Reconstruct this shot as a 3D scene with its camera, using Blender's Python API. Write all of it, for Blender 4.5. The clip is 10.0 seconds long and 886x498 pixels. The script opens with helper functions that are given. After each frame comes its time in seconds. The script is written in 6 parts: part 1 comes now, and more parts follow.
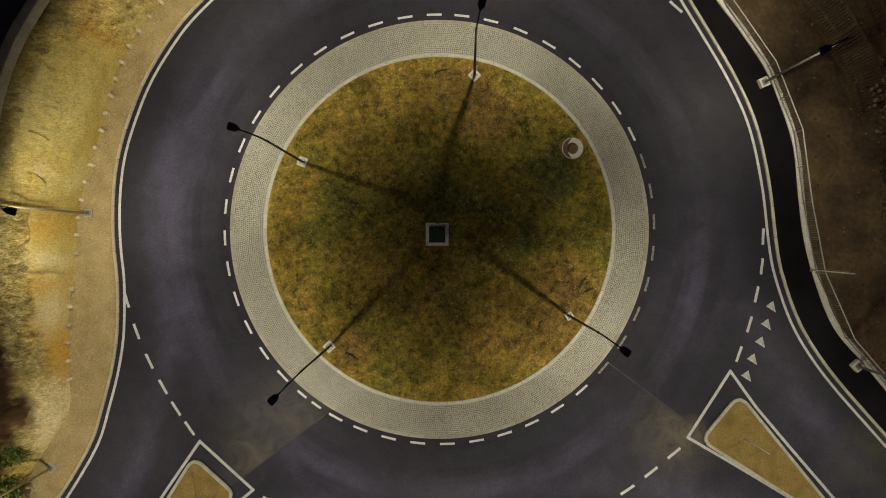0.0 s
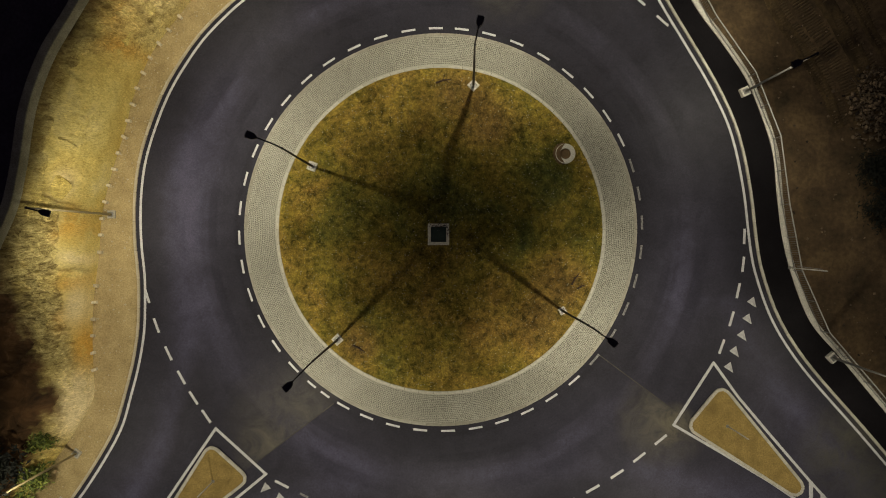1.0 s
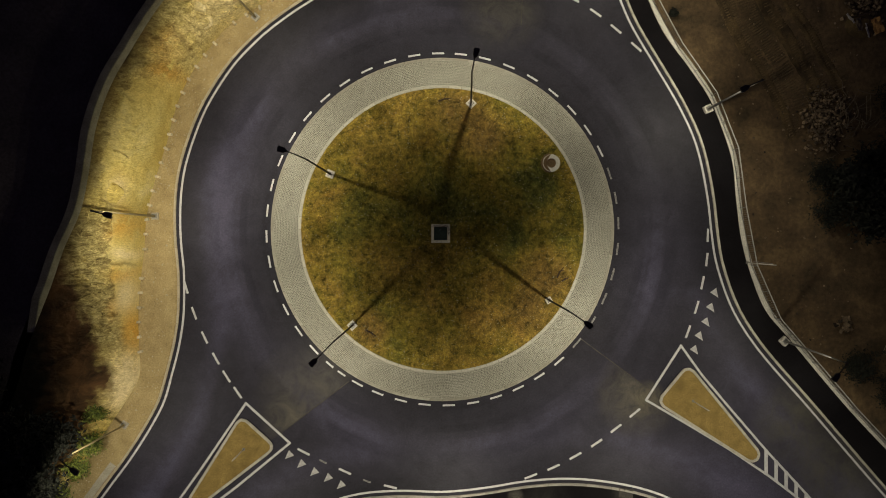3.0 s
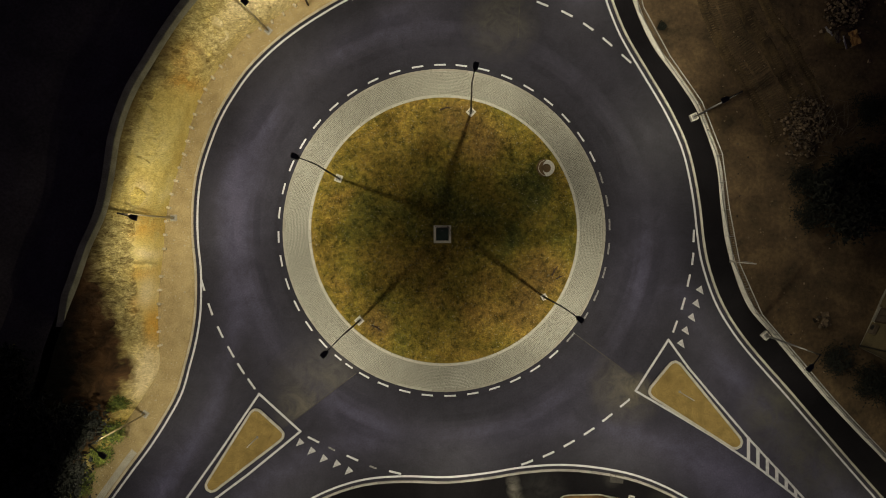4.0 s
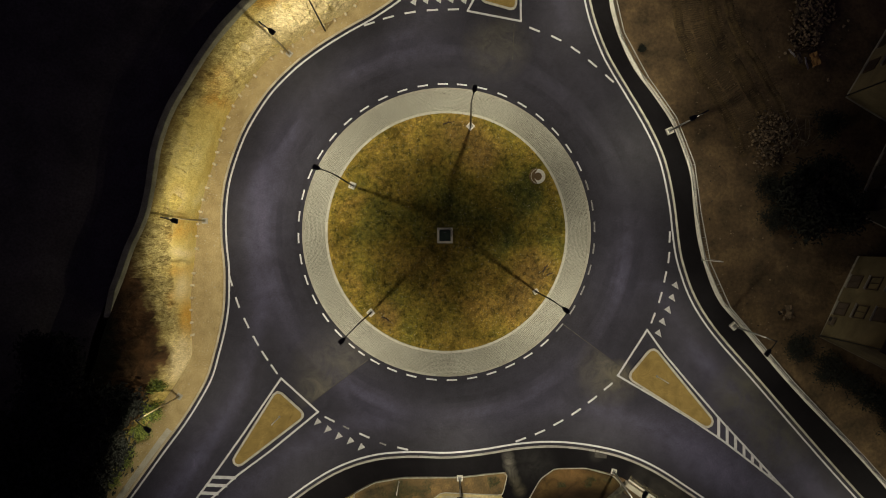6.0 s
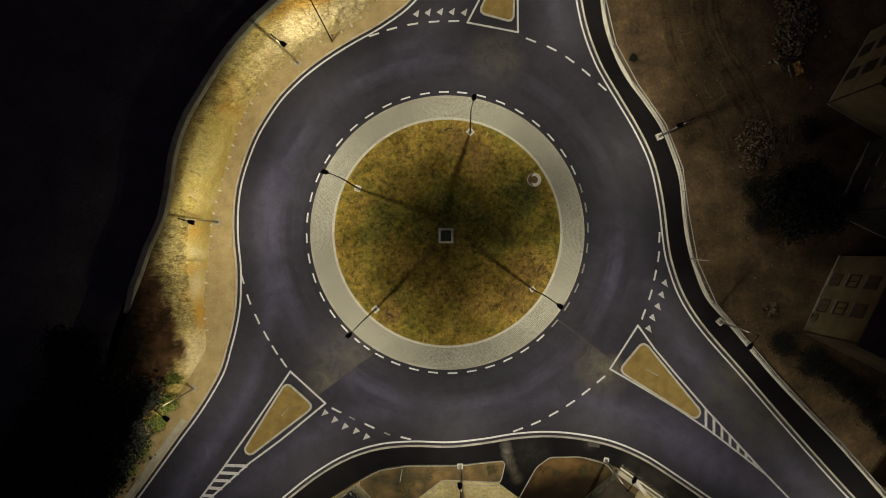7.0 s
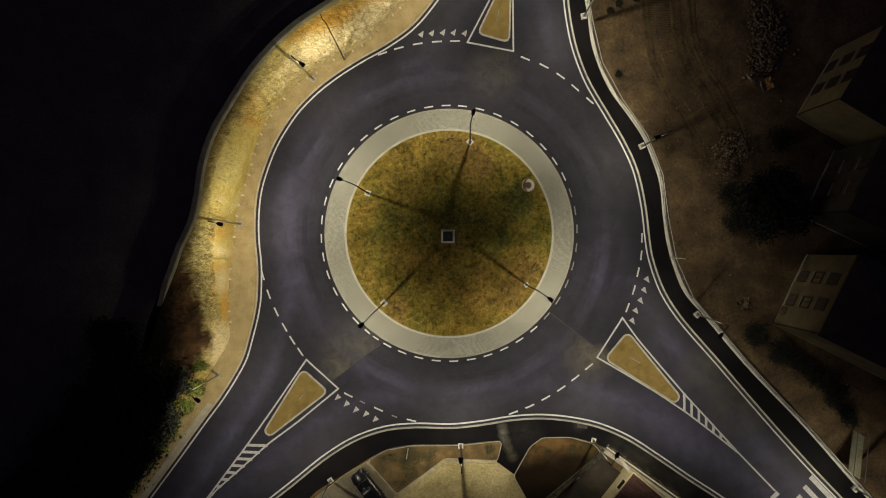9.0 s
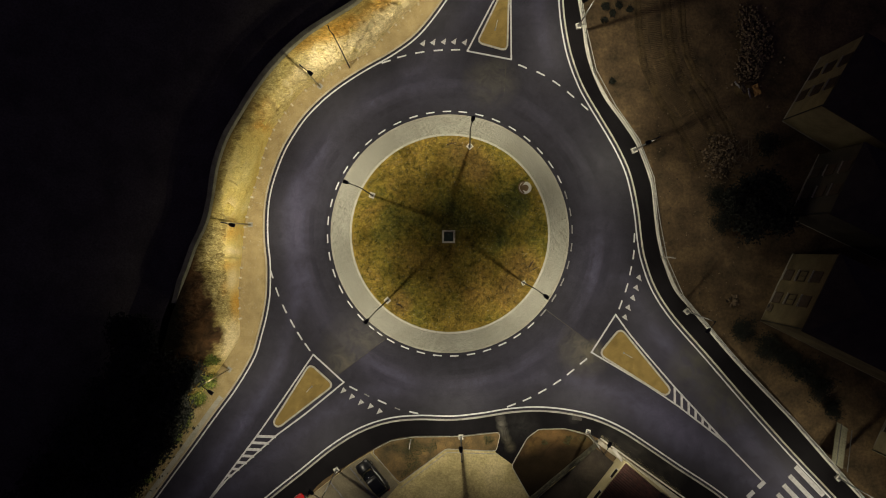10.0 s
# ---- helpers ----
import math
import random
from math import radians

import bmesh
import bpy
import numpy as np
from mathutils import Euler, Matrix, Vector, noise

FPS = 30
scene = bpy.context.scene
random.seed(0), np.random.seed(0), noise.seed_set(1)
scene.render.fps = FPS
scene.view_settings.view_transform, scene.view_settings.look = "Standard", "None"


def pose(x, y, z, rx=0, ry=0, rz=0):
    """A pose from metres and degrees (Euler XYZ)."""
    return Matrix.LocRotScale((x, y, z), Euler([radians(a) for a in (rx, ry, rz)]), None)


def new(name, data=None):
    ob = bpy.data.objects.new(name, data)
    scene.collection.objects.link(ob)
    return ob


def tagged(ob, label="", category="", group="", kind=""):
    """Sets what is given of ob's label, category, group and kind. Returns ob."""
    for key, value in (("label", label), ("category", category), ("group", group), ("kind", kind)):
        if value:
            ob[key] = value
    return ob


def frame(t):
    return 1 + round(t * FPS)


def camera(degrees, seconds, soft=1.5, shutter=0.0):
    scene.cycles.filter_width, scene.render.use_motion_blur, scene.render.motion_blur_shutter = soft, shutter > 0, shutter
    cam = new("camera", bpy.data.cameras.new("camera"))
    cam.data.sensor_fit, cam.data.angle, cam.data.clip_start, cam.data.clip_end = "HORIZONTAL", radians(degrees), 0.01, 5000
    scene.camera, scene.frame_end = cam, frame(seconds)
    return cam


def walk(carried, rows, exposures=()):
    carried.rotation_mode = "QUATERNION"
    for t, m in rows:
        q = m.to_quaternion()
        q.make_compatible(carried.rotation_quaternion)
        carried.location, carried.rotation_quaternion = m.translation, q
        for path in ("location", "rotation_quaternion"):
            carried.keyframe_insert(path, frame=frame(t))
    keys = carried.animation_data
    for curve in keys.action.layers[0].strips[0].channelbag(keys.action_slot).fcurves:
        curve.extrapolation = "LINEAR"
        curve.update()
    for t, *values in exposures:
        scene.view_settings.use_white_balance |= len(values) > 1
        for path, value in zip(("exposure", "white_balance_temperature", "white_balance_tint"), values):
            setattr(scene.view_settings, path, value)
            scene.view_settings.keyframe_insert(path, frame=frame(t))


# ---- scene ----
cam = camera(70.0, 10.0, soft=1.0)
# seconds, x, y and height of an eye that looks straight down
ROWS = [
    (0.0, 0.08, -0.105, 40.91),
    (0.5, 0.04, -0.14, 42.07),
    (1.0, 0.012, -0.17, 43.60),
    (1.5, 0.0, -0.23, 45.18),
    (2.0, -0.012, -0.285, 46.77),
    (2.5, -0.05, -0.345, 48.33),
    (4.0, -0.24, -0.395, 53.04),
    (4.5, -0.30, -0.395, 54.61),
    (5.0, -0.36, -0.40, 56.17),
    (5.5, -0.42, -0.41, 57.74),
    (7.0, -0.58, -0.455, 62.44),
    (7.5, -0.63, -0.475, 64.0),
    (8.0, -0.68, -0.495, 65.56),
    (8.5, -0.75, -0.515, 67.12),
    (9.0, -0.82, -0.53, 68.67),
    (9.5, -0.88, -0.547, 70.24),
    (10.0, -0.93, -0.565, 71.79),
]
walk(cam, [(t, pose(x, y, z)) for t, x, y, z in ROWS], exposures=((0.0, 0.08), (5.0, 0.2), (10.0, 0.31)))

# ---- world and light ----
world = bpy.data.worlds.new("night")
scene.world = world
world.use_nodes = True
bg = world.node_tree.nodes["Background"]
bg.inputs["Color"].default_value = (0.62, 0.48, 1.0, 1)
bg.inputs["Strength"].default_value = 0.019
LAMP_WATTS = 2300.0
LAMP_COLOUR = (1.0, 0.90, 0.69)


# ---- materials ----
def principled(name, rough=0.8, metal=0.0):
    m = bpy.data.materials.new(name)
    m.use_nodes = True
    b = m.node_tree.nodes["Principled BSDF"]
    b.inputs["Roughness"].default_value = rough
    b.inputs["Metallic"].default_value = metal
    return m, m.node_tree, b


def link(tree, a, b):
    tree.links.new(a, b)


def noise_tex(tree, scale, detail=4.0, rough=0.55, distort=0.0, stretch=None):
    co = tree.nodes.new("ShaderNodeTexCoord")
    n = tree.nodes.new("ShaderNodeTexNoise")
    n.inputs["Scale"].default_value = scale
    n.inputs["Detail"].default_value = detail
    n.inputs["Roughness"].default_value = rough
    n.inputs["Distortion"].default_value = distort
    if stretch:
        mp = tree.nodes.new("ShaderNodeMapping")
        mp.inputs["Scale"].default_value = stretch
        link(tree, co.outputs["Object"], mp.inputs["Vector"])
        link(tree, mp.outputs["Vector"], n.inputs["Vector"])
    else:
        link(tree, co.outputs["Object"], n.inputs["Vector"])
    return n.outputs["Fac"]


def ramp(tree, fac, stops):
    r = tree.nodes.new("ShaderNodeValToRGB")
    while len(r.color_ramp.elements) < len(stops):
        r.color_ramp.elements.new(0.5)
    for e, (p, c) in zip(r.color_ramp.elements, stops):
        e.position = p
        e.color = (*c, 1) if len(c) == 3 else c
    link(tree, fac, r.inputs["Fac"])
    return r.outputs["Color"]


def mixc(tree, fac, a, b, mode="MIX"):
    n = tree.nodes.new("ShaderNodeMix")
    n.data_type, n.blend_type = "RGBA", mode
    for s, v in ((n.inputs[0], fac), (n.inputs[6], a), (n.inputs[7], b)):
        if hasattr(v, "links"):
            link(tree, v, s)
        elif isinstance(v, tuple):
            s.default_value = (*v, 1)
        else:
            s.default_value = v
    return n.outputs[2]


def bump(tree, b, fac, strength, dist):
    n = tree.nodes.new("ShaderNodeBump")
    n.inputs["Strength"].default_value = strength
    n.inputs["Distance"].default_value = dist
    link(tree, fac, n.inputs["Height"])
    link(tree, n.outputs["Normal"], b.inputs["Normal"])


def grainy(name, dark, light, big=0.4, fine=25.0, rough=0.85, bumpd=0.01, metal=0.0, stretch=None, spread=0.18, third=None):
    """Two scales of variation: patches between dark and light, and a fine grain on top."""
    m, t, b = principled(name, rough, metal)
    f1 = noise_tex(t, big, 5, 0.6, 0.3, stretch)
    stops = [(0.5 - spread, dark), (0.5 + spread, light)]
    if third:
        stops = [(0.5 - spread, dark), (0.5, third), (0.5 + spread, light)]
    c = ramp(t, f1, stops)
    f2 = noise_tex(t, fine, 3, 0.6)
    g = ramp(t, f2, [(0.3, (0.72, 0.72, 0.72)), (0.7, (1.25, 1.25, 1.25))])
    link(t, mixc(t, 1.0, c, g, "MULTIPLY"), b.inputs["Base Color"])
    bump(t, b, f2, 0.6, bumpd)
    return m


def spot_mask(t, co, x, y, size, inner=0.25):
    """1 at a place, falling to 0 at the given distance from it."""
    mp = t.nodes.new("ShaderNodeMapping")
    mp.inputs["Location"].default_value = (-x / size, -y / size, 0)
    mp.inputs["Scale"].default_value = (1 / size, 1 / size, 0)
    link(t, co.outputs["Object"], mp.inputs["Vector"])
    ln = t.nodes.new("ShaderNodeVectorMath")
    ln.operation = "LENGTH"
    link(t, mp.outputs["Vector"], ln.inputs[0])
    return ramp(t, ln.outputs["Value"], [(inner, (1, 1, 1)), (1.0, (0, 0, 0))])


def side_mask(t, co, a, b, soft=0.06):
    """1 on the left of the line from a to b, 0 on its right."""
    n = Vector((a[1] - b[1], b[0] - a[0])).normalized()
    dot = t.nodes.new("ShaderNodeVectorMath")
    dot.operation = "DOT_PRODUCT"
    dot.inputs[1].default_value = (n.x, n.y, 0)
    link(t, co.outputs["Object"], dot.inputs[0])
    r = t.nodes.new("ShaderNodeMapRange")
    at = n.x * a[0] + n.y * a[1]
    r.inputs["From Min"].default_value, r.inputs["From Max"].default_value = at - soft, at + soft
    link(t, dot.outputs["Value"], r.inputs["Value"])
    return r.outputs["Result"]


def asphalt_material(name, dark, light, dust, gloss=0.25, worn=False):
    """Asphalt with fine stone grain and broad patches; dust: places, sizes and straight joints of dusty patches; worn:
    wheel polish and painted lamp brightness, by a vertex attribute.
    """
    m, t, b = principled(name, 0.65)
    b.inputs["Specular IOR Level"].default_value = gloss
    co = t.nodes.new("ShaderNodeTexCoord")
    f1 = noise_tex(t, 0.10, 4, 0.55, 0.8)
    c = ramp(t, f1, [(0.3, dark), (0.72, light)])
    f3 = noise_tex(t, 0.7, 7, 0.7, 0.6)
    c = mixc(t, 0.6, c, mixc(t, 1.0, c, ramp(t, f3, [(0.3, (0.6, 0.6, 0.6)), (0.7, (1.36, 1.36, 1.34))]), "MULTIPLY"))
    f5 = noise_tex(t, 7.0, 4, 0.7)
    c = mixc(t, 1.0, c, ramp(t, f5, [(0.3, (0.8, 0.8, 0.8)), (0.5, (1.0, 1.0, 1.0)), (0.68, (1.2, 1.2, 1.2)), (0.74, (1.7, 1.7, 1.65))]), "MULTIPLY")
    if worn:
        at = t.nodes.new("ShaderNodeAttribute")
        at.attribute_name = "wear_and_light"
        ln = t.nodes.new("ShaderNodeVectorMath")
        ln.operation = "DISTANCE"
        ln.inputs[1].default_value = (-0.15, 1.16, 0)
        link(t, co.outputs["Object"], ln.inputs[0])
        n = t.nodes.new("ShaderNodeTexNoise")
        n.noise_dimensions = "1D"
        n.inputs["Scale"].default_value = 0.8
        n.inputs["Detail"].default_value = 1.6
        link(t, ln.outputs["Value"], n.inputs["W"])
        reach = t.nodes.new("ShaderNodeMath")
        reach.operation = "DIVIDE"
        reach.inputs[1].default_value = 30.0
        link(t, ln.outputs["Value"], reach.inputs[0])
        sway = noise_tex(t, 0.16, 4, 0.6, 0.5)
        w = mixc(t, 0.35, at.outputs["Fac"], mixc(t, 1.0, at.outputs["Fac"], ramp(t, sway, [(0.3, (0.5, 0.5, 0.5)), (0.7, (1.35, 1.35, 1.35))]), "MULTIPLY"))
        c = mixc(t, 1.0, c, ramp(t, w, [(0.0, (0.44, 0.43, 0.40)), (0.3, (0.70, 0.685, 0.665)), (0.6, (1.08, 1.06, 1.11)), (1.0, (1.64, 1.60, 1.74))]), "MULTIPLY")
        arc = mixc(t, 1.0, ramp(t, sway, [(0.44, (0.1, 0.1, 0.1)), (0.6, (0.85, 0.85, 0.85))]), ramp(t, reach.outputs[0], [(0.60, (1, 1, 1)), (0.66, (0, 0, 0))]), "MULTIPLY")
        c = mixc(t, arc, c, mixc(t, 1.0, c, ramp(t, n.outputs["Fac"], [(0.36, (0.68, 0.68, 0.69)), (0.5, (1.0, 1.0, 1.0)), (0.66, (1.2, 1.2, 1.21))]), "MULTIPLY"))
    dusty = noise_tex(t, 0.6, 7, 0.72, 0.9)
    for x, y, size, line, tone in dust:
        f = mixc(t, 1.0, spot_mask(t, co, x, y, size), ramp(t, dusty, [(0.34, (0.12, 0.12, 0.12)), (0.64, (0.85, 0.85, 0.85))]), "MULTIPLY")
        if line:
            f = mixc(t, 1.0, f, side_mask(t, co, *line), "MULTIPLY")
        c = mixc(t, f, c, tone)
    f2 = noise_tex(t, 60, 2, 0.6)
    g = ramp(t, f2, [(0.3, (0.7, 0.7, 0.7)), (0.7, (1.3, 1.3, 1.3))])
    link(t, mixc(t, 1.0, c, g, "MULTIPLY"), b.inputs["Base Color"])
    bump(t, b, f2, 0.5, 0.006)
    return m


def pieces_material(name, dark, light, rough=0.85, per_island=False):
    """Stone or concrete pieces, each with a tone of its own."""
    m, t, b = principled(name, rough)
    if per_island:
        src = t.nodes.new("ShaderNodeNewGeometry").outputs["Random Per Island"]
    else:
        src = t.nodes.new("ShaderNodeObjectInfo").outputs["Random"]
    c = ramp(t, src, [(0.0, dark), (1.0, light)])
    f = noise_tex(t, 9.0, 4, 0.6)
    g = ramp(t, f, [(0.3, (0.75, 0.74, 0.72)), (0.7, (1.2, 1.2, 1.2))])
    c = mixc(t, 1.0, c, g, "MULTIPLY")
    f2 = noise_tex(t, 0.35, 4, 0.6)
    c = mixc(t, 1.0, c, ramp(t, f2, [(0.3, (0.8, 0.79, 0.74)), (0.7, (1.1, 1.1, 1.1))]), "MULTIPLY")
    link(t, c, b.inputs["Base Color"])
    bump(t, b, f, 0.5, 0.01)
    return m


def rock_material():
    """Ochre cut: straw-coloured rippled faces; attributes say where it is rusty, pale, grey, smooth, covered by dark
    earth or darkened beyond lamp reach.
    """
    m, t, b = principled("cut_rock", 0.9)
    b.inputs["Specular IOR Level"].default_value = 0.12
    f1 = noise_tex(t, 0.3, 5, 0.6, 0.3)
    f4 = noise_tex(t, 0.8, 6, 0.65, 0.5)
    f2 = noise_tex(t, 1.6, 9, 0.72, 0.8, (1.0, 2.4, 1.6))
    f3 = noise_tex(t, 7, 6, 0.7, 0.3)
    f5 = noise_tex(t, 4.2, 6, 0.7, 1.1, (0.8, 3.2, 1.4))
    c = ramp(t, f1, [(0.32, (0.55, 0.415, 0.112)), (0.45, (0.64, 0.51, 0.155)), (0.55, (0.685, 0.572, 0.195)), (0.68, (0.75, 0.65, 0.285))])

    def field(name):
        at = t.nodes.new("ShaderNodeAttribute")
        at.attribute_name = name
        return at.outputs["Fac"]

    def mask(name, lo, hi):
        return mixc(t, 1.0, field(name), ramp(t, f4, [(lo, (0.1, 0.1, 0.1)), (hi, (1, 1, 1))]), "MULTIPLY")

    c = mixc(t, mask("grey", 0.28, 0.46), c, ramp(t, f2, [(0.36, (0.23, 0.185, 0.078)), (0.5, (0.44, 0.37, 0.15)), (0.64, (0.58, 0.50, 0.23))]))
    c = mixc(t, mask("rust", 0.30, 0.50), c, (0.66, 0.38, 0.07))
    c = mixc(t, mask("pale", 0.30, 0.46), c, (0.83, 0.71, 0.41))
    rough = ramp(t, field("smooth"), [(0.0, (1, 1, 1)), (1.0, (0.28, 0.28, 0.28))])
    for f, k, stops in ((f2, 0.9, [(0.35, (0.55, 0.51, 0.44)), (0.44, (0.86, 0.84, 0.80)), (0.54, (1, 1, 1)), (0.66, (1.28, 1.28, 1.26))]),
                        (f3, 0.45, [(0.35, (0.6, 0.58, 0.54)), (0.65, (1.3, 1.3, 1.25))]),
                        (f5, 0.62, [(0.36, (0.52, 0.50, 0.44)), (0.46, (0.9, 0.89, 0.86)), (0.56, (1.1, 1.1, 1.08)), (0.68, (1.35, 1.35, 1.35))])):
        c = mixc(t, mixc(t, 1.0, rough, (k, k, k), "MULTIPLY"), c, mixc(t, 1.0, c, ramp(t, f, stops), "MULTIPLY"))
    f6 = noise_tex(t, 5.0, 5, 0.65, 0.6, (0.6, 2.6, 1.2))
    c = mixc(t, 0.6, c, mixc(t, 1.0, c, ramp(t, f6, [(0.36, (0.66, 0.62, 0.56)), (0.5, (1, 1, 1)), (0.64, (1.25, 1.25, 1.25))]), "MULTIPLY"))
    vo = t.nodes.new("ShaderNodeTexVoronoi")
    vo.inputs["Scale"].default_value = 1.3
    warp = t.nodes.new("ShaderNodeVectorMath")
    warp.operation = "MULTIPLY_ADD"
    warp.inputs[1].default_value = (0.7, 0.7, 0.7)
    co = t.nodes.new("ShaderNodeTexCoord")
    link(t, f4, warp.inputs[0])
    link(t, co.outputs["Object"], warp.inputs[2])
    link(t, warp.outputs["Vector"], vo.inputs["Vector"])
    tone = ramp(t, vo.outputs["Color"], [(0.2, (0.80, 0.77, 0.70)), (0.5, (1.0, 1.0, 1.0)), (0.8, (1.16, 1.16, 1.16))])
    c = mixc(t, mixc(t, 1.0, rough, (0.6, 0.6, 0.6), "MULTIPLY"), c, mixc(t, 1.0, c, tone, "MULTIPLY"))
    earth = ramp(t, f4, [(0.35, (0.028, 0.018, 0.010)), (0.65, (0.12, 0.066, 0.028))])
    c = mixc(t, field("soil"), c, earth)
    # Near-black tone: the upper slope's lack of lamp light, painted in.
    link(t, mixc(t, field("shaded"), c, (0.012, 0.011, 0.007)), b.inputs["Base Color"])
    bump(t, b, mixc(t, 0.4, f2, f5), 0.8, 0.18)
    return m


def turf_material(name, blade=False):
    """Patchy turf: bare brown soil, dry straw and dark green."""
    m, t, b = principled(name, 0.95)
    b.inputs["Specular IOR Level"].default_value = 0.1
    co = t.nodes.new("ShaderNodeTexCoord")
    patch_tone = (0.46, 0.46, 0.46)
    # The lamps' missing back light is put into the dark central spot.
    for x, y, size, tone in ((-0.2, 3.4, 5.5, 0.60), (6.9, 4.0, 5.0, 0.63), (9.6, 0.6, 3.0, 0.57), (-6.8, 2.2, 3.6, 0.56), (-5.4, -4.0, 3.0, 0.56), (-2.2, -7.0, 3.6, 0.56), (3.6, 1.6, 4.0, 0.58),
                             (-3.6, 9.8, 3.6, 0.38), (3.0, 9.2, 3.0, 0.34), (-0.2, -2.0, 3.2, 0.42), (5.6, -4.8, 4.8, 0.33), (8.8, -2.4, 2.8, 0.33), (1.4, -8.2, 3.0, 0.42), (-9.6, 4.6, 2.2, 0.44)):
        patch_tone = mixc(t, mixc(t, 1.0, spot_mask(t, co, x, y, size, 0.15), (0.85, 0.85, 0.85), "MULTIPLY"), patch_tone, (tone, tone, tone))
    f1 = mixc(t, 0.64, noise_tex(t, 0.3, 6, 0.66, 0.4), patch_tone)
    c = ramp(t, f1, [(0.40, (0.305, 0.196, 0.050)), (0.46, (0.285, 0.205, 0.044)), (0.51, (0.222, 0.177, 0.034)), (0.56, (0.132, 0.127, 0.030)), (0.61, (0.064, 0.080, 0.027))])
    rough_edge = noise_tex(t, 0.9, 5, 0.7)
    for x, y, size in ((1.2, 10.4, 2.6), (3.2, 8.4, 2.4), (-5.7, -6.6, 1.8), (8.2, -2.6, 2.6), (6.8, -5.2, 2.2)):
        mq = t.nodes.new("ShaderNodeMapping")
        mq.inputs["Location"].default_value = (-x / size, -y / size, 0)
        mq.inputs["Scale"].default_value = (1 / size, 1 / size, 0)
        link(t, co.outputs["Object"], mq.inputs["Vector"])
        lq = t.nodes.new("ShaderNodeVectorMath")
        lq.operation = "LENGTH"
        link(t, mq.outputs["Vector"], lq.inputs[0])
        f = mixc(t, 1.0, ramp(t, lq.outputs["Value"], [(0.3, (1, 1, 1)), (1.0, (0, 0, 0))]), ramp(t, rough_edge, [(0.32, (0.4, 0.4, 0.4)), (0.52, (1.0, 1.0, 1.0))]), "MULTIPLY")
        c = mixc(t, f, c, (0.235, 0.153, 0.047))
    f2 = noise_tex(t, 2.3, 8, 0.75, 0.3)
    c = mixc(t, 1.0, c, ramp(t, f2, [(0.37, (0.36, 0.40, 0.40)), (0.45, (0.75, 0.78, 0.78)), (0.54, (1.12, 1.10, 1.04)), (0.64, (1.65, 1.65, 1.4))]), "MULTIPLY")
    if blade:
        src = t.nodes.new("ShaderNodeNewGeometry").outputs["Random Per Island"]
        c = mixc(t, 1.0, c, ramp(t, src, [(0.0, (0.62, 0.66, 0.62)), (0.5, (0.96, 0.98, 0.96)), (0.8, (1.2, 1.23, 1.2)), (0.95, (1.38, 1.4, 1.45)), (1.0, (2.1, 2.1, 2.3))]), "MULTIPLY")
    else:
        f3 = noise_tex(t, 9, 6, 0.75)
        c = mixc(t, 1.0, c, ramp(t, f3, [(0.35, (0.52, 0.52, 0.52)), (0.5, (0.98, 0.98, 0.98)), (0.64, (1.4, 1.37, 1.2))]), "MULTIPLY")
        bump(t, b, f3, 0.9, 0.06)
    link(t, c, b.inputs["Base Color"])
    return m


DUST = (0.125, 0.116, 0.090)
ASPHALT = asphalt_material("worn_asphalt", (0.038, 0.037, 0.055), (0.061, 0.060, 0.092), (
    (15.2, -11.9, 3.6, ((16.4, -11.65), (10.75, -7.45)), DUST), (16.0, -12.1, 1.5, None, (0.19, 0.172, 0.11)),
    (-10.4, -12.2, 5.0, ((-12.9, -14.9), (-7.5, -10.8)), (0.095, 0.09, 0.078)), (-12.2, -14.0, 2.4, ((-12.9, -14.9), (-7.5, -10.8)), DUST),
    (4.6, 18.6, 3.6, None, (0.095, 0.09, 0.075)), (28.0, -14.0, 4.0, None, (0.08, 0.078, 0.06)), (31.0, -18.0, 4.0, None, (0.08, 0.078, 0.06))), worn=True)
FRESH_ASPHALT = asphalt_material("fresh_black_asphalt", (0.006, 0.0055, 0.0066), (0.0115, 0.0105, 0.012), (
    (5.6, -19.8, 0.7, None, (0.16, 0.152, 0.13)), (5.75, -20.6, 0.75, None, (0.19, 0.18, 0.15)), (5.95, -21.3, 0.7, None, (0.17, 0.16, 0.13)), (6.25, -22.1, 0.7, None, (0.12, 0.11, 0.08)), (6.7, -23.0, 0.8, None, (0.10, 0.09, 0.06)), (13.9, -19.6, 0.9, None, (0.045, 0.043, 0.04)),
    (18.6, -22.0, 2.2, None, (0.035, 0.033, 0.03)), (21.0, -23.4, 2.6, None, (0.045, 0.042, 0.036)), (24.4, -25.8, 2.6, None, (0.040, 0.037, 0.032)), (8.0, -20.6, 2.4, None, (0.035, 0.034, 0.033))), 0.05)
PAINT = grainy("road_paint", (0.49, 0.50, 0.51), (0.64, 0.65, 0.66), 2.5, 40, 0.6, 0.003)
RING_PAINT = grainy("thin_ring_paint", (0.52, 0.53, 0.54), (0.70, 0.71, 0.73), 2.5, 40, 0.6, 0.003)
WORN_PAINT = grainy("worn_road_paint", (0.09, 0.09, 0.09), (0.30, 0.295, 0.29), 6.0, 40, 0.6, 0.003)
KERB = pieces_material("kerb_concrete", (0.33, 0.32, 0.27), (0.46, 0.45, 0.39))
PALE_KERB = pieces_material("pale_kerb_concrete", (0.48, 0.47, 0.41), (0.62, 0.61, 0.54))
GREY_KERB = pieces_material("grey_kerb_concrete", (0.32, 0.315, 0.295), (0.47, 0.46, 0.43))
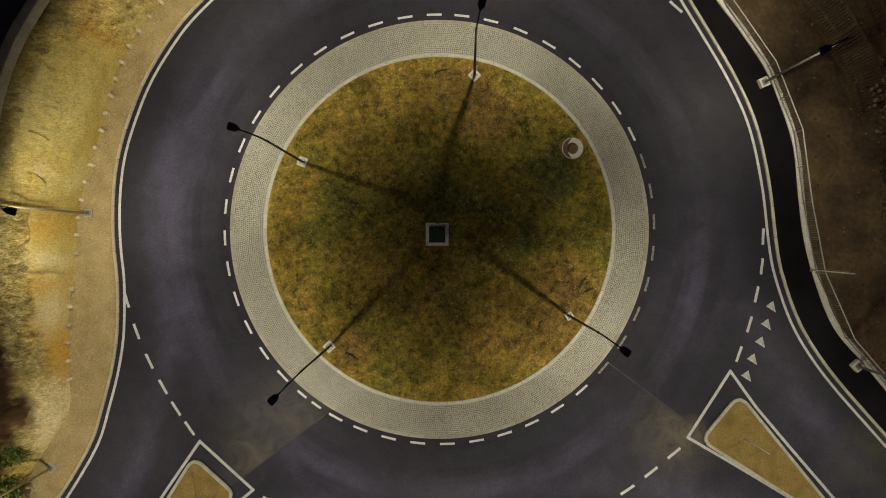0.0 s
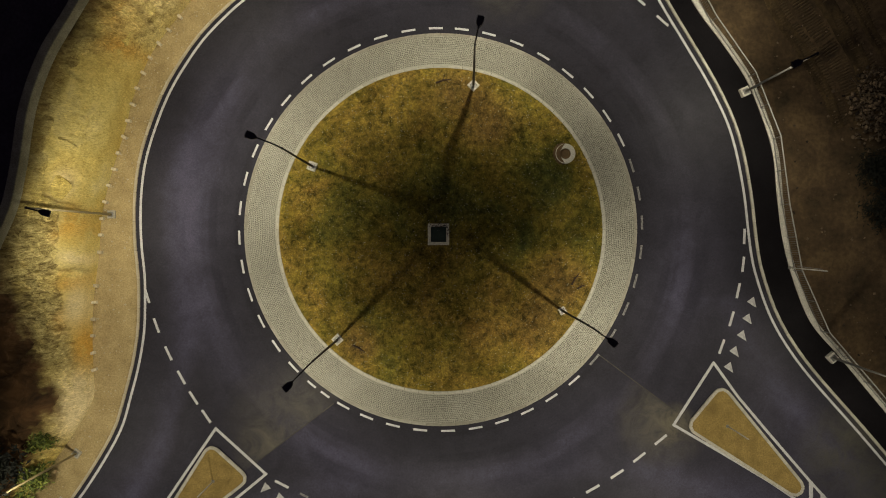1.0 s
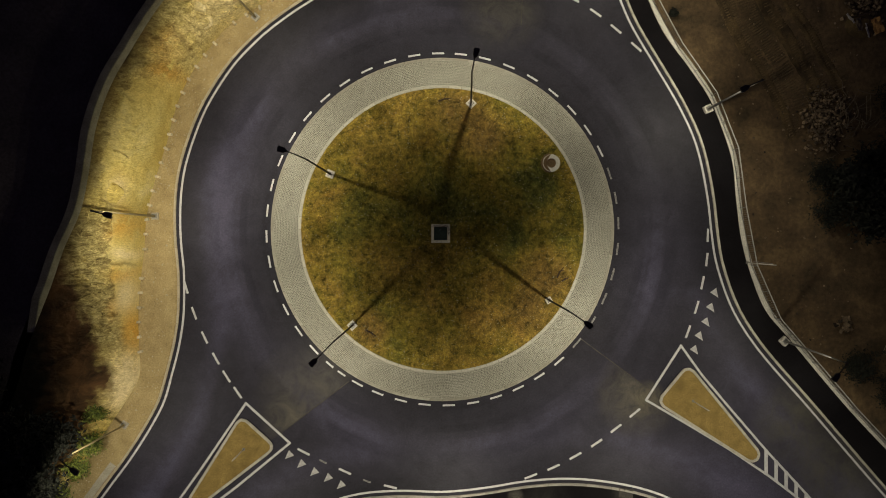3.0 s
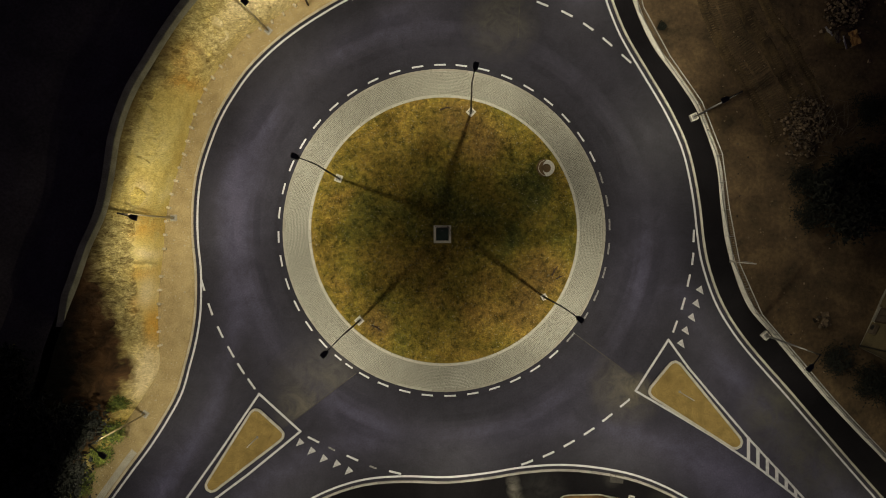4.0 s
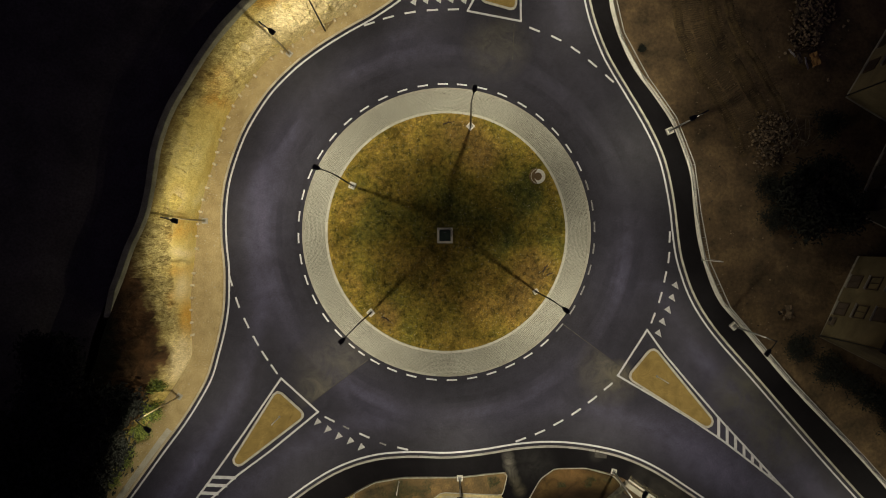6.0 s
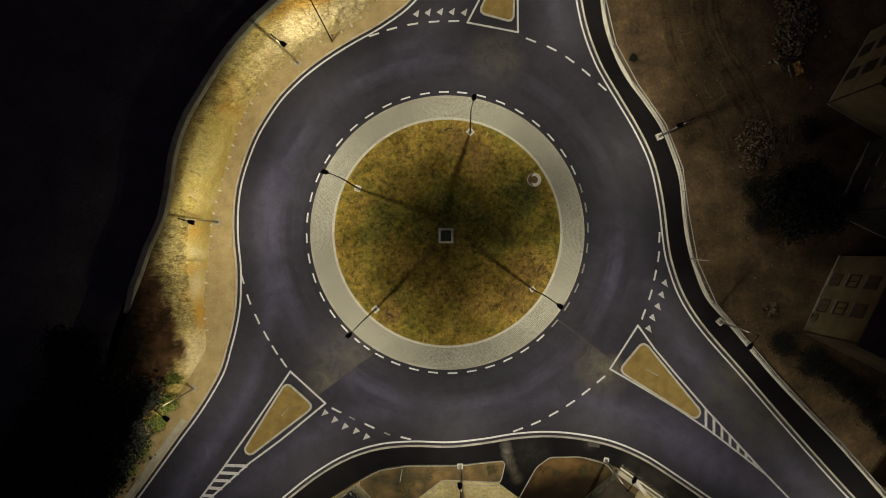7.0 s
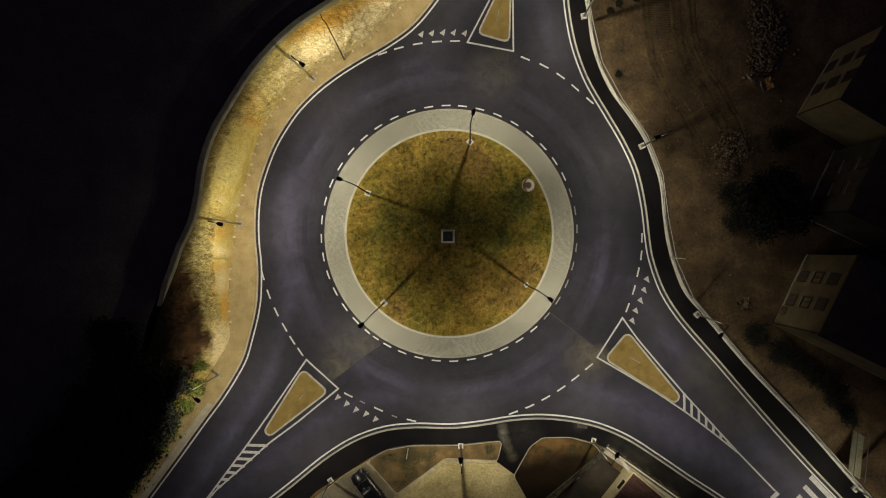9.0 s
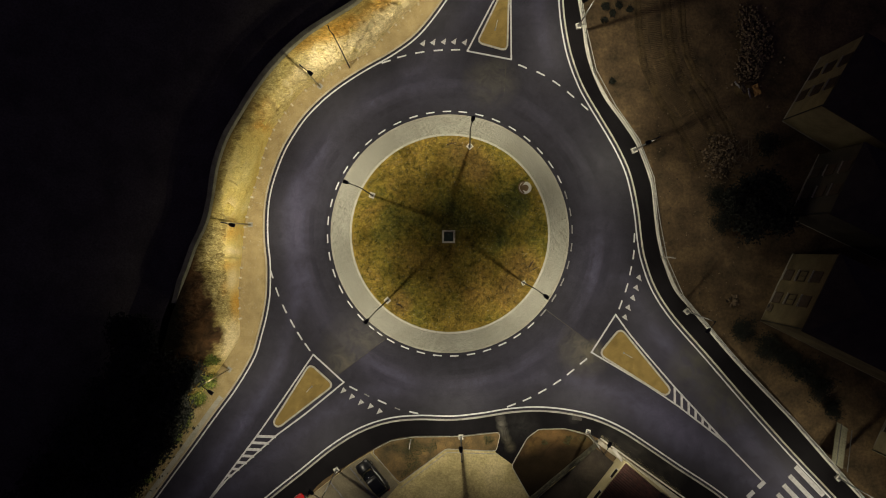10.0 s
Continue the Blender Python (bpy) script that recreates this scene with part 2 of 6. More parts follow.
COPING = grainy("pale_concrete_coping", (0.54, 0.53, 0.45), (0.72, 0.70, 0.62), 0.8, 12, 0.85, 0.006)
LIME = grainy("limewashed_concrete", (0.70, 0.68, 0.52), (0.84, 0.82, 0.66), 0.8, 12, 0.85, 0.006)
SANDY_KERB = pieces_material("sandy_kerb_concrete", (0.46, 0.41, 0.30), (0.58, 0.53, 0.41))
SETT = pieces_material("granite_sett", (0.145, 0.142, 0.116), (0.29, 0.285, 0.238), 0.8, True)
MORTAR = grainy("sett_joint", (0.06, 0.06, 0.045), (0.11, 0.105, 0.08), 1.2, 30)
JOINT = grainy("pale_sand_joint", (0.37, 0.368, 0.300), (0.52, 0.518, 0.435), 0.16, 14)
CONCRETE = grainy("cast_concrete", (0.34, 0.32, 0.25), (0.50, 0.47, 0.38), 0.8, 12, 0.85, 0.006)
YARD = grainy("yard_concrete", (0.13, 0.10, 0.045), (0.64, 0.55, 0.29), 0.17, 5, 0.8, 0.006, third=(0.45, 0.375, 0.17))
PARKING = grainy("dull_parking_concrete", (0.15, 0.13, 0.085), (0.27, 0.235, 0.15), 0.4, 8, 0.85, 0.006)
TURF = turf_material("patchy_turf")
BLADE = turf_material("grass_blade", True)
SOIL = grainy("bare_soil", (0.10, 0.065, 0.03), (0.20, 0.13, 0.06), 0.5, 14, 0.95, 0.03)
FIELD = grainy("rough_field", (0.062, 0.045, 0.022), (0.205, 0.14, 0.066), 0.35, 3, 0.95, 0.08, third=(0.13, 0.088, 0.044))
DARK_EARTH = grainy("dark_earth", (0.05, 0.033, 0.015), (0.16, 0.11, 0.045), 0.8, 5, 0.95, 0.08)
VERGE = grainy("sandy_verge", (0.32, 0.242, 0.108), (0.45, 0.352, 0.17), 0.8, 11, 0.95, 0.02)
BED = grainy("dry_planting_bed", (0.055, 0.045, 0.02), (0.24, 0.155, 0.058), 0.5, 7, 0.95, 0.05, third=(0.135, 0.092, 0.036))
# The lower bed's shadow is put into the near-black base; spots show soil.
DARK_BED = asphalt_material("dark_planting_bed", (0.012, 0.009, 0.006), (0.032, 0.022, 0.012), tuple((x, y, size, None, tone) for x, y, size, tone in (
    (8.2, -23.2, 1.3, (0.09, 0.056, 0.026)), (9.2, -22.4, 1.7, (0.15, 0.095, 0.036)), (10.4, -21.8, 1.6, (0.24, 0.145, 0.052)), (11.6, -21.7, 1.5, (0.28, 0.165, 0.06)), (12.8, -21.8, 1.4, (0.20, 0.12, 0.044)), (14.0, -22.0, 1.3, (0.15, 0.10, 0.038)), (15.2, -22.3, 1.1, (0.13, 0.09, 0.036)), (11.2, -22.9, 2.0, (0.06, 0.038, 0.02)))), 0.05)
SPLIT = grainy("island_gravel", (0.20, 0.138, 0.038), (0.33, 0.235, 0.07), 1.0, 10, 0.95, 0.03)
DUSTY = grainy("dusty_asphalt", (0.04, 0.038, 0.036), (0.085, 0.078, 0.062), 1.2, 20, 0.9, 0.004)
ROCK = rock_material()
PALE_ROCK = grainy("pale_fresh_rock", (0.50, 0.40, 0.16), (0.70, 0.60, 0.33), 0.8, 7, 0.9, 0.06)
PAVING = asphalt_material("dark_dirty_paving", (0.028, 0.024, 0.02), (0.055, 0.047, 0.04), ((15.6, -24.8, 2.2, None, (0.10, 0.082, 0.06)), (12.6, -28.0, 2.0, None, (0.07, 0.058, 0.044))), 0.1)
HILL = grainy("dark_hill_scrub", (0.075, 0.066, 0.06), (0.13, 0.115, 0.10), 0.3, 5, 0.95, 0.05)
STONE = pieces_material("loose_stone", (0.50, 0.44, 0.30), (0.72, 0.65, 0.48), 0.9, False)
RUBBLE = pieces_material("rubble_stone", (0.026, 0.019, 0.013), (0.36, 0.27, 0.17), 0.9, True)
WALL_STONE = pieces_material("grey_rubble_stone", (0.03, 0.029, 0.02), (0.095, 0.09, 0.06), 0.9, False)
GRIT = pieces_material("pale_grit", (0.10, 0.09, 0.05), (0.34, 0.30, 0.19), 0.9, True)
STEEL = grainy("galvanised_steel", (0.22, 0.22, 0.20), (0.26, 0.26, 0.25), 3, 30, 0.5, 0.002, 0.4)
# Top rail paler than the bars: its lit gleam is put into the colour.
RAIL = grainy("gleaming_zinc_rail", (0.38, 0.38, 0.34), (0.50, 0.50, 0.46), 3, 30, 0.55, 0.002, 0.1)
DARK_STEEL = grainy("dark_painted_steel", (0.018, 0.018, 0.018), (0.03, 0.03, 0.03), 3, 30, 0.5, 0.002)
IRON = grainy("cast_iron_cover", (0.016, 0.032, 0.022), (0.036, 0.058, 0.040), 2, 20, 0.6, 0.004, 0.2)
WOOD = grainy("old_pole_wood", (0.03, 0.022, 0.015), (0.07, 0.05, 0.03), 2, 20, 0.85, 0.006, stretch=(6, 6, 0.6))
CUT_WOOD = grainy("grey_cut_wood", (0.10, 0.078, 0.05), (0.19, 0.15, 0.10), 2, 20, 0.85, 0.006)
BARK = grainy("dead_branch", (0.035, 0.022, 0.014), (0.08, 0.05, 0.03), 4, 30, 0.9, 0.006)
PARAPET = grainy("old_grey_parapet", (0.25, 0.245, 0.16), (0.40, 0.39, 0.27), 0.9, 12, 0.9, 0.01)
GREY_POLE = grainy("grey_painted_steel", (0.06, 0.056, 0.045), (0.10, 0.093, 0.075), 3, 30, 0.6, 0.002)
# Plaster in darker copies: how little lamp light each house gets is painted in.
DUN_PLASTER = grainy("dull_cream_plaster", (0.22, 0.18, 0.09), (0.36, 0.30, 0.16), 0.5, 18, 0.85, 0.004)
DIM_PLASTER = grainy("dim_cream_plaster", (0.10, 0.082, 0.04), (0.24, 0.195, 0.10), 0.35, 18, 0.85, 0.004)
UNLIT_PLASTER = grainy("unlit_grey_plaster", (0.05, 0.044, 0.032), (0.09, 0.078, 0.056), 0.5, 18, 0.9, 0.004)
PALE_POLE = grainy("sandy_grey_painted_steel", (0.29, 0.242, 0.12), (0.38, 0.32, 0.17), 3, 30, 0.7, 0.002)
PLASTER = grainy("cream_plaster", (0.36, 0.31, 0.17), (0.50, 0.44, 0.26), 0.5, 18, 0.85, 0.004)
TILE = pieces_material("red_roof_tile", (0.038, 0.015, 0.012), (0.075, 0.028, 0.022), 0.8, True)
DARK_TILE = grainy("dark_roof_tile", (0.03, 0.022, 0.018), (0.06, 0.045, 0.035), 0.6, 10, 0.85, 0.01)
SHUTTER = grainy("brown_shutter", (0.05, 0.035, 0.02), (0.09, 0.06, 0.035), 2, 20, 0.6, 0.003)
CAR_BLACK = grainy("black_car_paint", (0.006, 0.007, 0.009), (0.010, 0.011, 0.014), 0.5, 90, 0.32, 0.0002)
CAR_RED = grainy("red_car_paint", (0.36, 0.012, 0.014), (0.42, 0.016, 0.018), 0.5, 90, 0.2, 0.0002)
LENS = grainy("clouded_lamp_lens", (0.10, 0.10, 0.10), (0.16, 0.16, 0.16), 4, 40, 0.25, 0.001)
RUBBER = grainy("tyre_rubber", (0.010, 0.010, 0.010), (0.018, 0.018, 0.018), 4, 40, 0.85, 0.002)
LEAF = pieces_material("shrub_leaf", (0.03, 0.055, 0.010), (0.29, 0.35, 0.06), 0.7, True)
# Near-black leaves: the lack of light on trees and shrubs is in the colour.
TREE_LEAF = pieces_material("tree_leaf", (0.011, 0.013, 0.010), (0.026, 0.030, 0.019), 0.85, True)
ORANGE = grainy("faded_orange_sheet", (0.32, 0.17, 0.05), (0.45, 0.26, 0.08), 1.5, 20, 0.7, 0.004)
WHITE = grainy("dirty_white_sheet", (0.42, 0.40, 0.36), (0.58, 0.56, 0.50), 1.5, 20, 0.7, 0.004)


def clear_glass(name, tone):
    m, t, b = principled(name, 0.05)
    b.inputs["Base Color"].default_value = (*tone, 1)
    b.inputs["Specular IOR Level"].default_value = 0.6
    return m


GLASS = clear_glass("dark_window_glass", (0.008, 0.009, 0.010))
GLOW, gt, gb = principled("lit_led_panel", 0.4)
gb.inputs["Emission Color"].default_value = (*LAMP_COLOUR, 1)
gb.inputs["Emission Strength"].default_value = 6.0


# ---- helpers for meshes ----
def put(name, verts, faces, material, parent=None, smooth=False):
    me = bpy.data.meshes.new(name)
    me.from_pydata([tuple(v) for v in verts], [], faces)
    me.materials.append(material)
    me.update()
    if smooth:
        me.shade_smooth()
    ob = new(name, me)
    ob.parent = parent
    return ob


def part(name, bm, material, parent, label="", smooth=False):
    me = bpy.data.meshes.new(name)
    bmesh.ops.recalc_face_normals(bm, faces=bm.faces)
    bm.to_mesh(me)
    bm.free()
    me.materials.append(material)
    if smooth:
        me.shade_smooth()
    ob = new(name, me)
    ob.parent = parent
    if label:
        ob["label"] = label
    return ob


def shared(name, mesh, parent, m, label=""):
    """A further object on a mesh that is already there."""
    ob = new(name, mesh)
    ob.parent = parent
    ob.matrix_basis = m
    if label:
        ob["label"] = label
    return ob


def add_box(bm, size, m=None, bevel=0.0, taper=1.0):
    geo = bmesh.ops.create_cube(bm, size=1.0)
    for v in geo["verts"]:
        k = taper if v.co.z > 0 else 1.0
        v.co = Vector((v.co.x * size[0] * k, v.co.y * size[1] * k, v.co.z * size[2]))
    vs = geo["verts"]
    if bevel:
        es = list({e for v in vs for e in v.link_edges})
        out = bmesh.ops.bevel(bm, geom=es, offset=bevel, segments=1, affect="EDGES")
        vs = list({v for f in out["faces"] for v in f.verts} | {v for v in vs if v.is_valid})
    if m is not None:
        bmesh.ops.transform(bm, matrix=m, verts=vs)
    return vs


def box_bm(size, m=None, bevel=0.0, taper=1.0):
    bm = bmesh.new()
    add_box(bm, size, m, bevel, taper)
    return bm


def tube(bm, points, radii, sides=8):
    """A round bar along points, its radius from radii (one value or one each)."""
    if not hasattr(radii, "__len__"):
        radii = [radii] * len(points)
    rings = []
    for i, p in enumerate(points):
        a, b = Vector(points[max(i - 1, 0)]), Vector(points[min(i + 1, len(points) - 1)])
        q = (b - a).normalized().to_track_quat("Z", "Y")
        rings.append([bm.verts.new(Vector(p) + q @ Vector((math.cos(k * math.tau / sides) * radii[i], math.sin(k * math.tau / sides) * radii[i], 0))) for k in range(sides)])
    for r, s in zip(rings, rings[1:]):
        for k in range(sides):
            bm.faces.new((r[k], r[(k + 1) % sides], s[(k + 1) % sides], s[k]))
    bm.faces.new(rings[0][::-1])
    bm.faces.new(rings[-1])


def curve(points, step=0.5, closed=False, per=24):
    """A smooth line through the points, resampled at even steps; with no step, per pieces from point to point."""
    p = [np.array(q, float) for q in points]
    if closed:
        p = [p[-1]] + p + [p[0], p[1]]
    else:
        p = [2 * p[0] - p[1]] + p + [2 * p[-1] - p[-2]]
    out = []
    for a, b, c, d in zip(p, p[1:], p[2:], p[3:]):
        ta = 0.0
        tb = ta + max(np.linalg.norm(b - a), 1e-6) ** 0.5
        tc = tb + max(np.linalg.norm(c - b), 1e-6) ** 0.5
        td = tc + max(np.linalg.norm(d - c), 1e-6) ** 0.5
        for k in range(per):
            t = tb + (tc - tb) * k / per
            a1 = (tb - t) / (tb - ta) * a + (t - ta) / (tb - ta) * b
            a2 = (tc - t) / (tc - tb) * b + (t - tb) / (tc - tb) * c
            a3 = (td - t) / (td - tc) * c + (t - tc) / (td - tc) * d
            b1 = (tc - t) / (tc - ta) * a1 + (t - ta) / (tc - ta) * a2
            b2 = (td - t) / (td - tb) * a2 + (t - tb) / (td - tb) * a3
            out.append((tc - t) / (tc - tb) * b1 + (t - tb) / (tc - tb) * b2)
    out.append(p[-2])
    return resample(np.array(out), step) if step else np.array(out)


def resample(line, step=None, count=None):
    d = np.concatenate([[0], np.cumsum(np.linalg.norm(np.diff(line, axis=0), axis=1))])
    n = count or max(int(round(d[-1] / step)) + 1, 2)
    s = np.linspace(0, d[-1], n)
    return np.stack([np.interp(s, d, line[:, k]) for k in range(line.shape[1])], axis=1)


def shifted(line, d):
    """The line moved d metres to its left."""
    t = np.gradient(line[:, :2], axis=0)
    t /= np.linalg.norm(t, axis=1)[:, None]
    out = line.copy()
    out[:, 0] -= t[:, 1] * d
    out[:, 1] += t[:, 0] * d
    return out


def loft(name, lines, material, parent=None, smooth=True):
    """A sheet over several lines of equal count, given as arrays of x, y, z."""
    n = len(lines[0])
    verts = [tuple(p) for l in lines for p in l]
    faces = [(r * n + i, r * n + i + 1, (r + 1) * n + i + 1, (r + 1) * n + i) for r in range(len(lines) - 1) for i in range(n - 1)]
    return put(name, verts, faces, material, parent, smooth)


def lift(line, z):
    z = np.broadcast_to(z, (len(line),))
    return np.column_stack([line[:, 0], line[:, 1], z])


def slab_polygon(name, outline, z, depth, material, parent=None):
    """A flat plate with the given outline, its top at z."""
    pts = [Vector((p[0], p[1], 0)) for p in outline]
    n = len(pts)
    area = sum(pts[i].x * pts[(i + 1) % n].y - pts[(i + 1) % n].x * pts[i].y for i in range(n))
    if area < 0:
        pts = pts[::-1]
    from mathutils.geometry import tessellate_polygon
    faces = []
    for a, b, c in tessellate_polygon([pts]):
        u = (pts[b] - pts[a]).cross(pts[c] - pts[a]).z
        faces.append((a, b, c) if u > 0 else (a, c, b))
    verts = [(p.x, p.y, z) for p in pts] + [(p.x, p.y, z - depth) for p in pts]
    faces += [(i, n + i, n + (i + 1) % n, (i + 1) % n) for i in range(n)]
    return put(name, verts, faces, material, parent)


def ribbon(name, line, width, material, parent, z=0.006, depth=0.006):
    """A painted line: a thin raised band."""
    a, b = shifted(line, width / 2), shifted(line, -width / 2)
    return loft(name, [lift(a, z - depth), lift(a, z), lift(b, z), lift(b, z - depth)], material, parent, False)


def ring_points(r, n, start=0.0):
    return np.array([(CX + r * math.cos(start + k * math.tau / n), CY + r * math.sin(start + k * math.tau / n)) for k in range(n)])


CX, CY = -0.15, 1.16

# ---- lines of the plan ----
LEFT_EDGE = [(5, 100), (5, 60), (4, 42), (2.75, 34.4), (1.2, 30.45), (-0.65, 27.5), (-2.91, 24.5), (-4.35, 23.05), (-5.98, 21.87), (-7.45, 20.95), (-9.05, 20.08), (-10.89, 18.98), (-12.15, 18.15), (-13.85, 16.88), (-15.05, 15.8), (-16.37, 14.42), (-17.45, 12.95), (-18.78, 10.72), (-19.77, 8.3), (-20.47, 5.94), (-20.76, 3.9), (-20.83, 1.7), (-20.75, -0.1), (-20.55, -2.0), (-20.52, -4.1), (-20.6, -6.0), (-20.96, -8.2), (-21.5, -10.32), (-22.12, -12.45), (-23.3, -14.68), (-24.83, -17.05), (-26.36, -19.1), (-29.6, -23.57), (-32.7, -27.78), (-44.6, -44.3), (-75.6, -87)]
RIGHT_EDGE = [(11.95, 100), (11.95, 60), (11.75, 40), (11.95, 32.01), (12.21, 27.66), (12.44, 25.12), (13.19, 21.3), (14.48, 17.81), (15.47, 15.98), (16.22, 14.75), (16.66, 14.02), (18.53, 10.82), (19.83, 7.91), (20.7, 4.03), (21.08, 0.8), (21.26, -0.54), (21.51, -1.73), (22.63, -4.94), (24.42, -7.87), (28.91, -13.11), (34.03, -19.06), (38.5, -24.05), (43, -28.81), (59.99, -47.49), (95, -86)]
SOUTH_EDGE = [(-64, -87), (-34, -45), (-24.7, -32.1), (-20.85, -28.6), (-17.32, -25.78), (-13.45, -22.7), (-10.22, -20.8), (-6.98, -19.75), (-3.74, -19.45), (0.1, -19.52), (3.3, -19.2), (6.5, -18.69), (9.7, -18.49), (12.9, -18.75), (16.17, -19.45), (19.4, -20.83), (22.61, -22.87), (25.81, -25.05), (30.61, -28.25), (36.5, -33.3), (52, -50), (86, -88)]
WALL_LINE = [(14, 100), (14, 60), (13.8, 40), (14.0, 32), (14.5, 27.66), (14.93, 25.1), (15.52, 21.26), (17.22, 17.0), (19.5, 13.8), (20.97, 11.55), (22.02, 9.05), (22.8, 6.5), (23.12, 3.33), (23.5, 0.45), (24.17, -2.11), (25.39, -5.12), (27.31, -7.42), (32.11, -13.12), (38.51, -19.84), (43.31, -25.34), (46.51, -28.8), (63, -47), (98, -85)]
FOOT_LINE = [(4, 60), (3, 44), (1.2, 35), (-1.0, 30), (-4.9, 26.3), (-6.85, 24.4), (-9.5, 21.7), (-12.4, 20.2), (-14.2, 18.9), (-16.95, 17.15), (-18.2, 15.75), (-20.05, 13.15), (-21.2, 10.4), (-21.85, 7.9), (-22.75, 5.0), (-23.4, 2.2), (-23.6, -0.5), (-23.9, -3.0), (-24.05, -5.5), (-24.0, -8.19), (-23.98, -10.4), (-25.15, -12.55), (-27.3, -15.6), (-30.3, -19.6), (-36, -27.4), (-48, -43), (-61, -61)]
CREST_LINE = [(-4, 60), (-5, 44), (-5.2, 37), (-6.0, 33), (-7.2, 27.7), (-9.6, 25.2), (-12.6, 23.25), (-14.8, 21.8), (-16.65, 20.25), (-18.5, 18.3), (-20.15, 16.2), (-21.85, 13.45), (-23.17, 11.08), (-24.22, 8.17), (-24.82, 4.65), (-25.38, 2.25), (-26.65, -0.4), (-27.6, -2.85), (-28.7, -5.4), (-29.7, -8.0), (-30.2, -9.9), (-31.4, -12.8), (-32.9, -16), (-36, -20.5), (-42, -28.4), (-54, -45), (-68, -63)]

left_edge, right_edge, south_edge, wall_line = (curve(c) for c in (LEFT_EDGE, RIGHT_EDGE, SOUTH_EDGE, WALL_LINE))


def wall_x(y):
    order = np.argsort(wall_line[:, 1])
    return float(np.interp(y, wall_line[order, 1], wall_line[order, 0]))


def field_z(x, y):
    """Height of the rough land below the retaining wall."""
    d = x - wall_x(y)
    if d < 0.05:
        return -0.16
    base = -2.5 - 0.5 * min(max(d / 14, 0), 1)
    k = min(d / 0.5, 1.0)
    return -0.16 * (1 - k) + k * (base + 0.16 * noise.noise(Vector((x * 0.35, y * 0.35, 0))) + 0.05 * noise.noise(Vector((x * 1.7, y * 1.7, 3))))


# ---- ground ----
def build_ground():
    xs = np.concatenate([[-2500, -600, -200, -110], np.arange(-80, 12, 4.0), np.arange(12, 62, 0.5), np.arange(62, 110, 4.0), [140, 250, 700, 2500]])
    ys = np.concatenate([[-2500, -600, -200, -110], np.arange(-80, -34, 4.0), np.arange(-34, 40, 0.5), np.arange(40, 84, 4.0), [110, 250, 700, 2500]])
    verts = [(x, y, field_z(x, y) if abs(x) < 120 and abs(y) < 100 else (-0.3 if x < 14 else -3.0)) for y in ys for x in xs]
    n = len(xs)
    faces = [(j * n + i, j * n + i + 1, (j + 1) * n + i + 1, (j + 1) * n + i) for j in range(len(ys) - 1) for i in range(n - 1)]
    tagged(put("ground", verts, faces, FIELD, None, True), "rough bare brown field and land around the road", "ground", kind="structure")


build_ground()

# ---- road and footways ----
road_outline = np.concatenate([shifted(left_edge, -0.35), shifted(south_edge, -0.35), shifted(right_edge, 0.5)[::-1]])


def distance_to(line, pts):
    """Distance of each point to a line's nearest sample."""
    line = resample(line, 0.4)
    out = np.full(len(pts), 1e9)
    for k in range(0, len(pts), 2000):
        out[k:k + 2000] = np.sqrt(((pts[k:k + 2000, None, :] - line[None, :, :2]) ** 2).sum(2).min(1))
    return out


